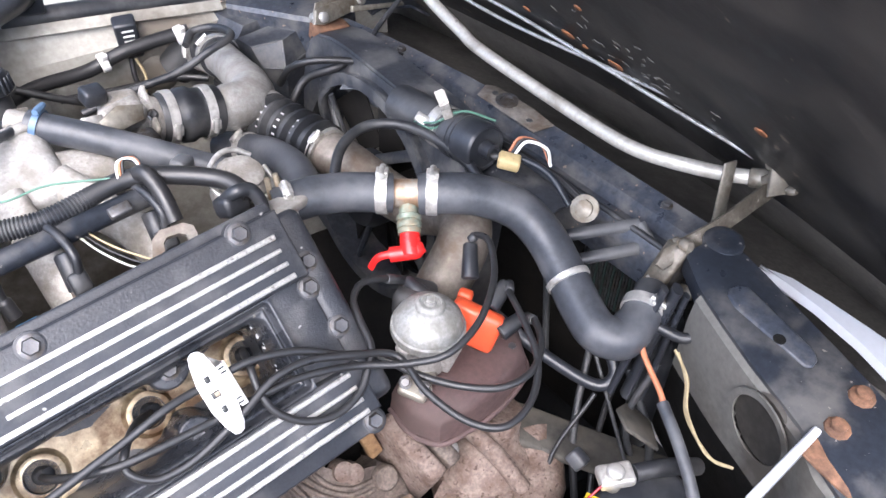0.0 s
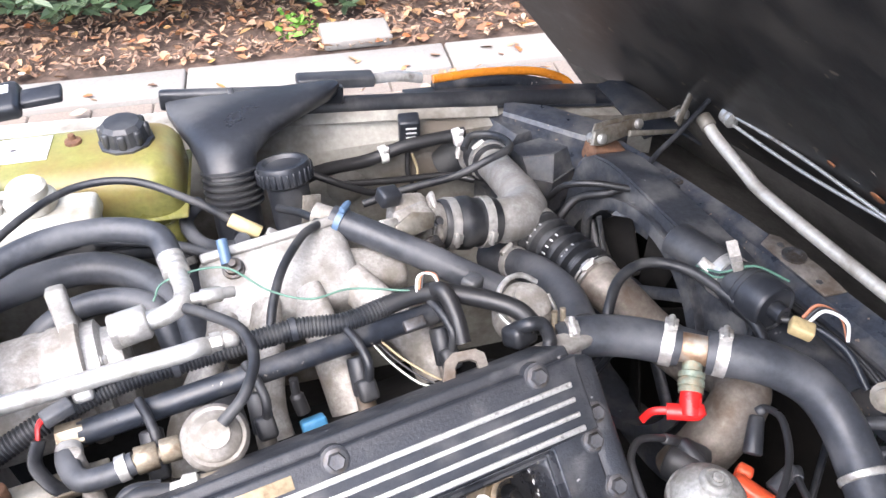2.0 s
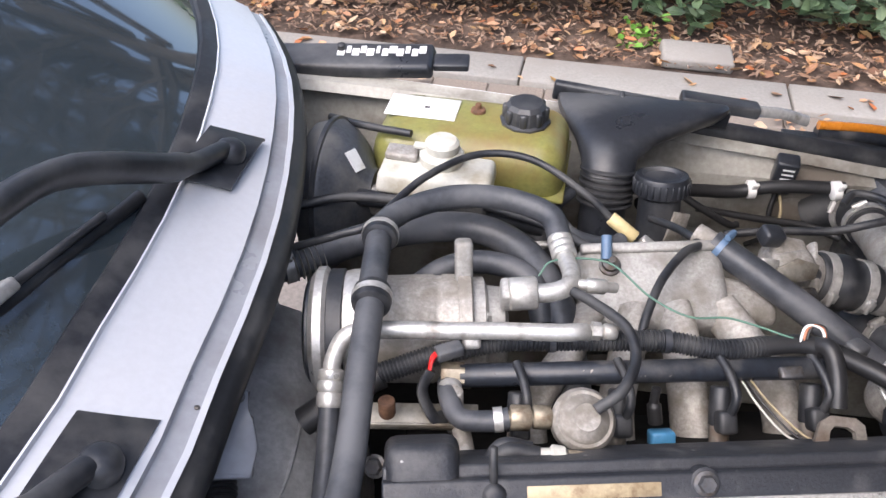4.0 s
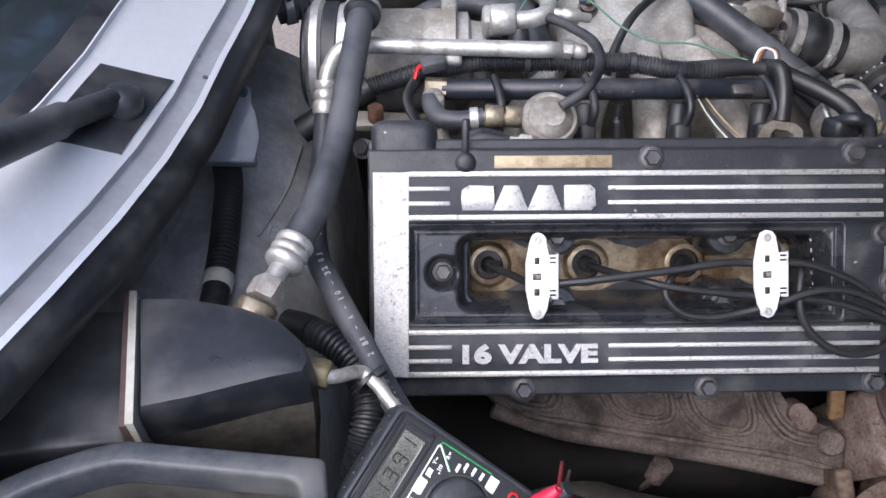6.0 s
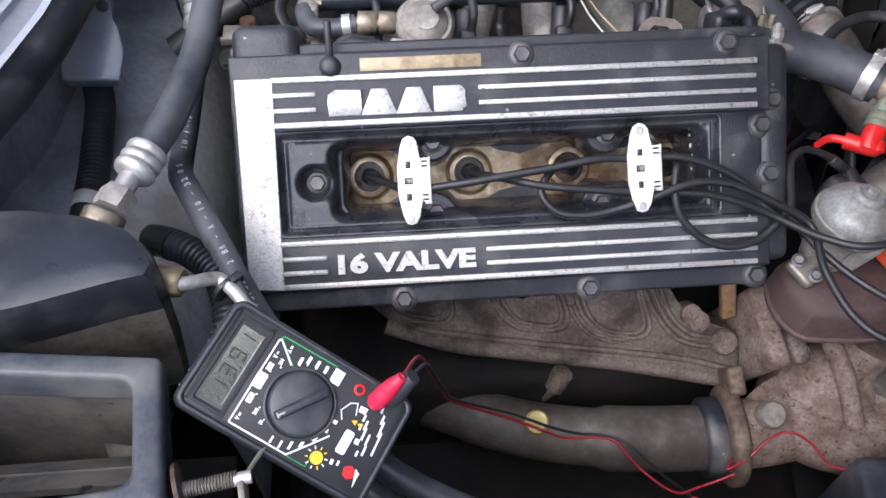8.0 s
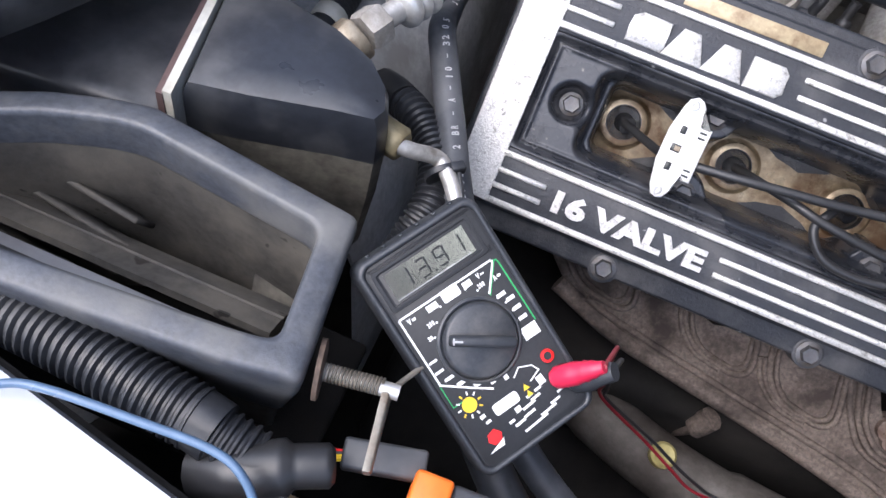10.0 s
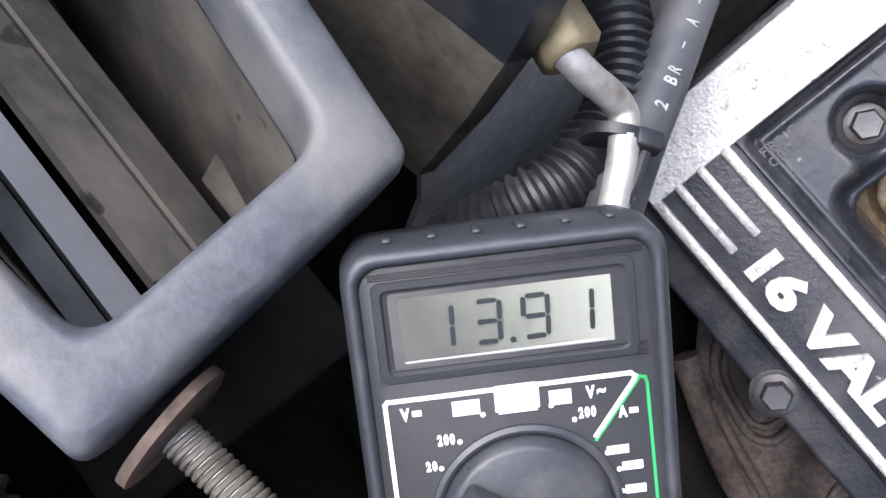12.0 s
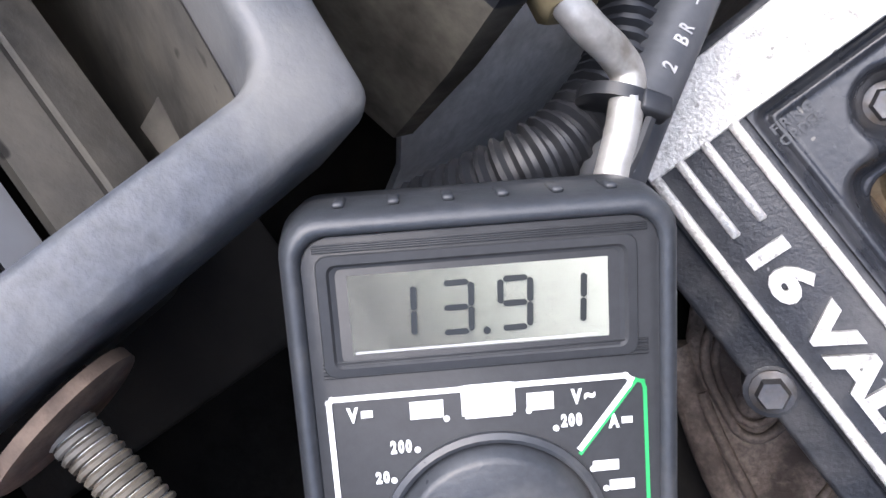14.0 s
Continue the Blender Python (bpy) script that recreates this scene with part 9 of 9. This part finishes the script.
part("pointer", box((0.0052, 0.0010, 0.0003), DR @ Matrix.Translation((-0.0140, 0.0, 0.0066)), 0), PRINTGREY, dial)
part("pointer", box((0.0008, 0.0034, 0.0003), DR @ Matrix.Translation((-0.0160, 0.0, 0.0066)), 0), PRINTGREY, dial)


def stroke(pts, w, material, z=0.0005):
    bm = bmesh.new()
    for (x0, y0), (x1, y1) in zip(pts, pts[1:]):
        d = math.hypot(x1 - x0, y1 - y0)
        box((d + w, w, 0.0003), MM @ Matrix.Translation(((x0 + x1) / 2, (y0 + y1) / 2, z)) @ pose(0, 0, 0, 0, 0, math.degrees(math.atan2(y1 - y0, x1 - x0))), 0, bm=bm)
    part("print_line", bm, material, meter, smooth=0)


stroke([(-0.0080, -0.0258), (-0.0170, -0.0190), (-0.0295, -0.0090), (-0.0296, 0.0292), (-0.0290, 0.0298), (-0.0052, 0.0298), (-0.0048, 0.0292), (-0.0048, 0.0250)], 0.0010, PRINTW)
stroke([(0.0042, 0.0250), (0.0042, 0.0292), (0.0046, 0.0298), (0.0256, 0.0298), (0.0266, 0.0290), (0.0262, 0.0280), (0.0168, 0.0160)], 0.0010, PRINTW)
stroke([(0.0168, 0.0150), (0.0264, 0.0272), (0.0276, 0.0288), (0.0288, 0.0284), (0.0292, 0.0270), (0.0300, -0.0085)], 0.0007, PRINTG)
stroke([(-0.0300, -0.0100), (-0.0300, -0.0225), (-0.0215, -0.0225)], 0.0005, PRINTG)
stroke([(0.0045, -0.0275), (0.0090, -0.0245), (0.0155, -0.0275), (0.0175, -0.0315), (0.0110, -0.0340)], 0.0007, PRINTW)
for x, y, w, h in ((-0.0003, 0.0272, 0.0088, 0.0066), (-0.0118, 0.0264, 0.0062, 0.0034), (0.0094, 0.0262, 0.0050, 0.0034), (0.0246, -0.0122, 0.0092, 0.0068),
                   (-0.0262, 0.0030, 0.0046, 0.0012), (-0.0262, -0.0030, 0.0050, 0.0013), (-0.0235, -0.0085, 0.0056, 0.0016), (-0.0200, -0.0140, 0.0046, 0.0020), (-0.0135, -0.0190, 0.0034, 0.0030), (-0.0060, -0.0225, 0.0026, 0.0030), (0.0010, -0.0245, 0.0024, 0.0034),
                   (0.0246, 0.0078, 0.0048, 0.0020), (0.0250, 0.0020, 0.0048, 0.0020), (0.0250, -0.0040, 0.0048, 0.0020), (0.0215, 0.0120, 0.0050, 0.0020)):
    part("print_mark", box((w, h, 0.0003), MM @ Matrix.Translation((x, y, 0.0005)), 0), PRINTW, meter)
for x, y in ((-0.0082, 0.0243), (0.0072, 0.0245), (0.0122, 0.0205), (-0.0140, 0.0186), (-0.0188, 0.0128), (0.0190, 0.0115), (0.0215, 0.0072), (0.0220, 0.0018), (0.0215, -0.0040)):
    part("range_dot", lathe([(0.0006, 0), (0.0006, 0.0003), (0, 0.0003)], MM @ Matrix.Translation((x, y, 0.0004)), 8), PRINTW, meter)
for text, x, y, w, h in (("V=", -0.0265, 0.0250, 0.0052, 0.0030), ("V~", 0.0152, 0.0250, 0.0050, 0.0030), ("A=", 0.0222, 0.0196, 0.0050, 0.0028), ("200", -0.0190, 0.0182, 0.0042, 0.0026), ("20", -0.0222, 0.0124, 0.0028, 0.0024), ("200", 0.0132, 0.0206, 0.0042, 0.0026)):
    for k, ch in enumerate(text):
        part("legend", letters(ch, h * (0.45 if ch in "=~" else 1.0), 0.0002, MM @ Matrix.Translation((x + w * k / len(text), y + (h * 0.28 if ch in "=~" else 0), 0.0005)), w / len(text) * 0.82, 0.05), PRINTW, meter, smooth=0)
# small print at the foot, too fine to read
for x, y, w, h in ((0.0155, -0.0365, 0.0040, 0.0050), (0.0118, -0.0395, 0.0042, 0.0014), (0.0085, -0.0425, 0.0060, 0.0014), (0.0060, -0.0400, 0.0036, 0.0014), (0.0035, -0.0440, 0.0080, 0.0014), (-0.0025, -0.0425, 0.0034, 0.0030), (0.0015, -0.0478, 0.0070, 0.0014),
                   (-0.0050, -0.0490, 0.0065, 0.0014), (-0.0085, -0.0460, 0.0034, 0.0014), (0.0165, -0.0500, 0.0060, 0.0012), (0.0110, -0.0520, 0.0100, 0.0012), (0.0020, -0.0540, 0.0150, 0.0012), (-0.0200, -0.0350, 0.0030, 0.0020), (-0.0188, -0.0388, 0.0030, 0.0014), (0.0215, -0.0470, 0.0040, 0.0012)):
    part("print_mark", box((w, h, 0.0003), MM @ Matrix.Translation((x, y, 0.0005)) @ pose(0, 0, 0, 0, 0, 4), 0), PRINTW, meter)
part("info_box", prism(rounded(0.0150, 0.0062, 0.0016, 3, -0.0062, -0.0362), 0.0003, MM @ Matrix.Translation((0, 0, 0.0004)), 0), PRINTW, meter, "white rounded legend box")
SUN = MM @ Matrix.Translation((-0.0224, -0.0258, 0.0004))
part("sun_mark", lathe([(0.0040, 0), (0.0040, 0.0003), (0, 0.0003)], SUN, 20), YELLOW, meter, "yellow round mark")
for k in range(10):
    part("sun_ray", box((0.0019, 0.0008, 0.0003), SUN @ Matrix.Rotation(k * math.pi / 5, 4, "Z") @ Matrix.Translation((0.0060, 0, 0.0002)), 0), PRINTW if k % 3 else YELLOW, meter)
part("red_mark", prism([(-0.0245, -0.0480), (-0.0222, -0.0510), (-0.0178, -0.0505), (-0.0160, -0.0470), (-0.0188, -0.0432), (-0.0232, -0.0445)], 0.0003, MM @ Matrix.Translation((0.0, 0.0, 0.0004)), 0), RED, meter, "red printed patch")
for x, y in ((0.0068, -0.0350), (0.0068, -0.0388)):
    part("warning_mark", prism([(x - 0.0018, y - 0.0015), (x + 0.0018, y - 0.0015), (x, y + 0.0017)], 0.0003, MM @ Matrix.Translation((0, 0, 0.0005)), 0), YELLOW, meter)
part("tick_mark", prism([(-0.0270, -0.0535), (-0.0180, -0.0535), (-0.0165, -0.0500)], 0.0003, MM @ Matrix.Translation((0, 0, 0.0004)), 0), PRINTW, meter)
part("jack", lathe([(0.0036, 0), (0.0036, 0.0014), (0.0022, 0.0016), (0.0022, 0.0004), (0, 0.0004)], MM @ Matrix.Translation((0.0250, -0.0280, 0.0003)), 20), RED, meter, "red test socket")
part("socket_hole", lathe([(0.0021, 0), (0.0021, 0.0013), (0, 0.0013)], MM @ Matrix.Translation((0.0250, -0.0280, 0.0003)), 16), METERFACE, meter)
for k in range(6):
    part("edge_nub", box((0.0022, 0.0012, 0.008), MM @ Matrix.Translation((-0.025 + k * 0.010, 0.0648, -0.008)), 0.0004, 1), METERCASE, meter)
probe = thing("test_lead", "red test lead plugged into the multimeter", "test lead", MM @ V(0.026, -0.034, 0.002), "test leads")
P0, P1 = MM @ V(0.0215, -0.0400, 0.0005), MM @ V(0.0420, -0.0430, 0.022)
PX = axis_m(P0, P1 - P0)
PL_ = (P1 - P0).length
part("plug", lathe([(0.0046, 0), (0.0064, 0.003), (0.0066, PL_ * 0.45), (0.0056, PL_ * 0.62), (0.0060, PL_ * 0.66), (0.0048, PL_ * 0.74), (0.0052, PL_ * 0.78), (0.0040, PL_ * 0.88), (0.0034, PL_), (0, PL_)], PX, 18), PINK, probe, "pink-red moulded plug")
TAIL = [P1, V(-0.1029, -0.2572, 0.885), V(-0.0918, -0.2353, 0.82), V(-0.0825, -0.2239, 0.775), V(-0.0731, -0.2175, 0.74), V(-0.0172, -0.2077, 0.68), V(0.0186, -0.2115, 0.655), V(0.0442, -0.2118, 0.635), V(0.0792, -0.2108, 0.629), V(0.0954, -0.2171, 0.627), V(0.1181, -0.2394, 0.61), V(0.1499, -0.2617, 0.60), V(0.1789, -0.2572, 0.60), V(0.2104, -0.2514, 0.61), V(0.2226, -0.2448, 0.615), V(0.2127, -0.2393, 0.62), V(0.1992, -0.252, 0.625), V(0.2215, -0.2437, 0.63), V(0.2406, -0.233, 0.645), V(0.2617, -0.2284, 0.65), V(0.2732, -0.2458, 0.66), V(0.2841, -0.2769, 0.67), V(0.33, -0.295, 0.715), V(0.366, -0.300, 0.735)]
part("wire", tube(TAIL, 0.0014, 8, 7), DARKRED, probe, "thin red wire")
probe2 = thing("test_lead", "black test lead plugged into the multimeter", "test lead", MM @ V(0.03, -0.044, 0.002), "test leads")
P0, P1 = MM @ V(0.0290, -0.0455, 0.0005), MM @ V(0.0445, -0.0490, 0.017)
PX = axis_m(P0, P1 - P0)
part("plug", lathe([(0.006, 0), (0.0082, 0.003), (0.0084, 0.012), (0.0062, 0.020), (0.0052, 0.027), (0, 0.027)], PX, 18), METERCASE, probe2)
part("wire", tube([P1, V(-0.0985, -0.2640, 0.885), V(-0.0880, -0.2400, 0.82), V(-0.0790, -0.2270, 0.775), V(-0.0690, -0.2180, 0.742), V(-0.0130, -0.2050, 0.682), V(0.0230, -0.2080, 0.657), V(0.0566, -0.2073, 0.634), V(0.0736, -0.2080, 0.631), V(0.0956, -0.2132, 0.629), V(0.1115, -0.2235, 0.625), V(0.1362, -0.2403, 0.605), V(0.1642, -0.2508, 0.58), V(0.19, -0.265, 0.56)], 0.0015, 8, 7), WIRE, probe2)
single("red_clip_lead", tube([V(0.090, -0.350, 0.60), V(0.092, -0.356, 0.70), V(0.0929, -0.3524, 0.745), V(0.0976, -0.3393, 0.76), V(0.1075, -0.3308, 0.765), V(0.1119, -0.3394, 0.76), V(0.1129, -0.3611, 0.755), V(0.122, -0.385, 0.73), V(0.15, -0.40, 0.62)], 0.003, 8, 6), PINK, "red wire loop by the battery", "test lead", "test leads")
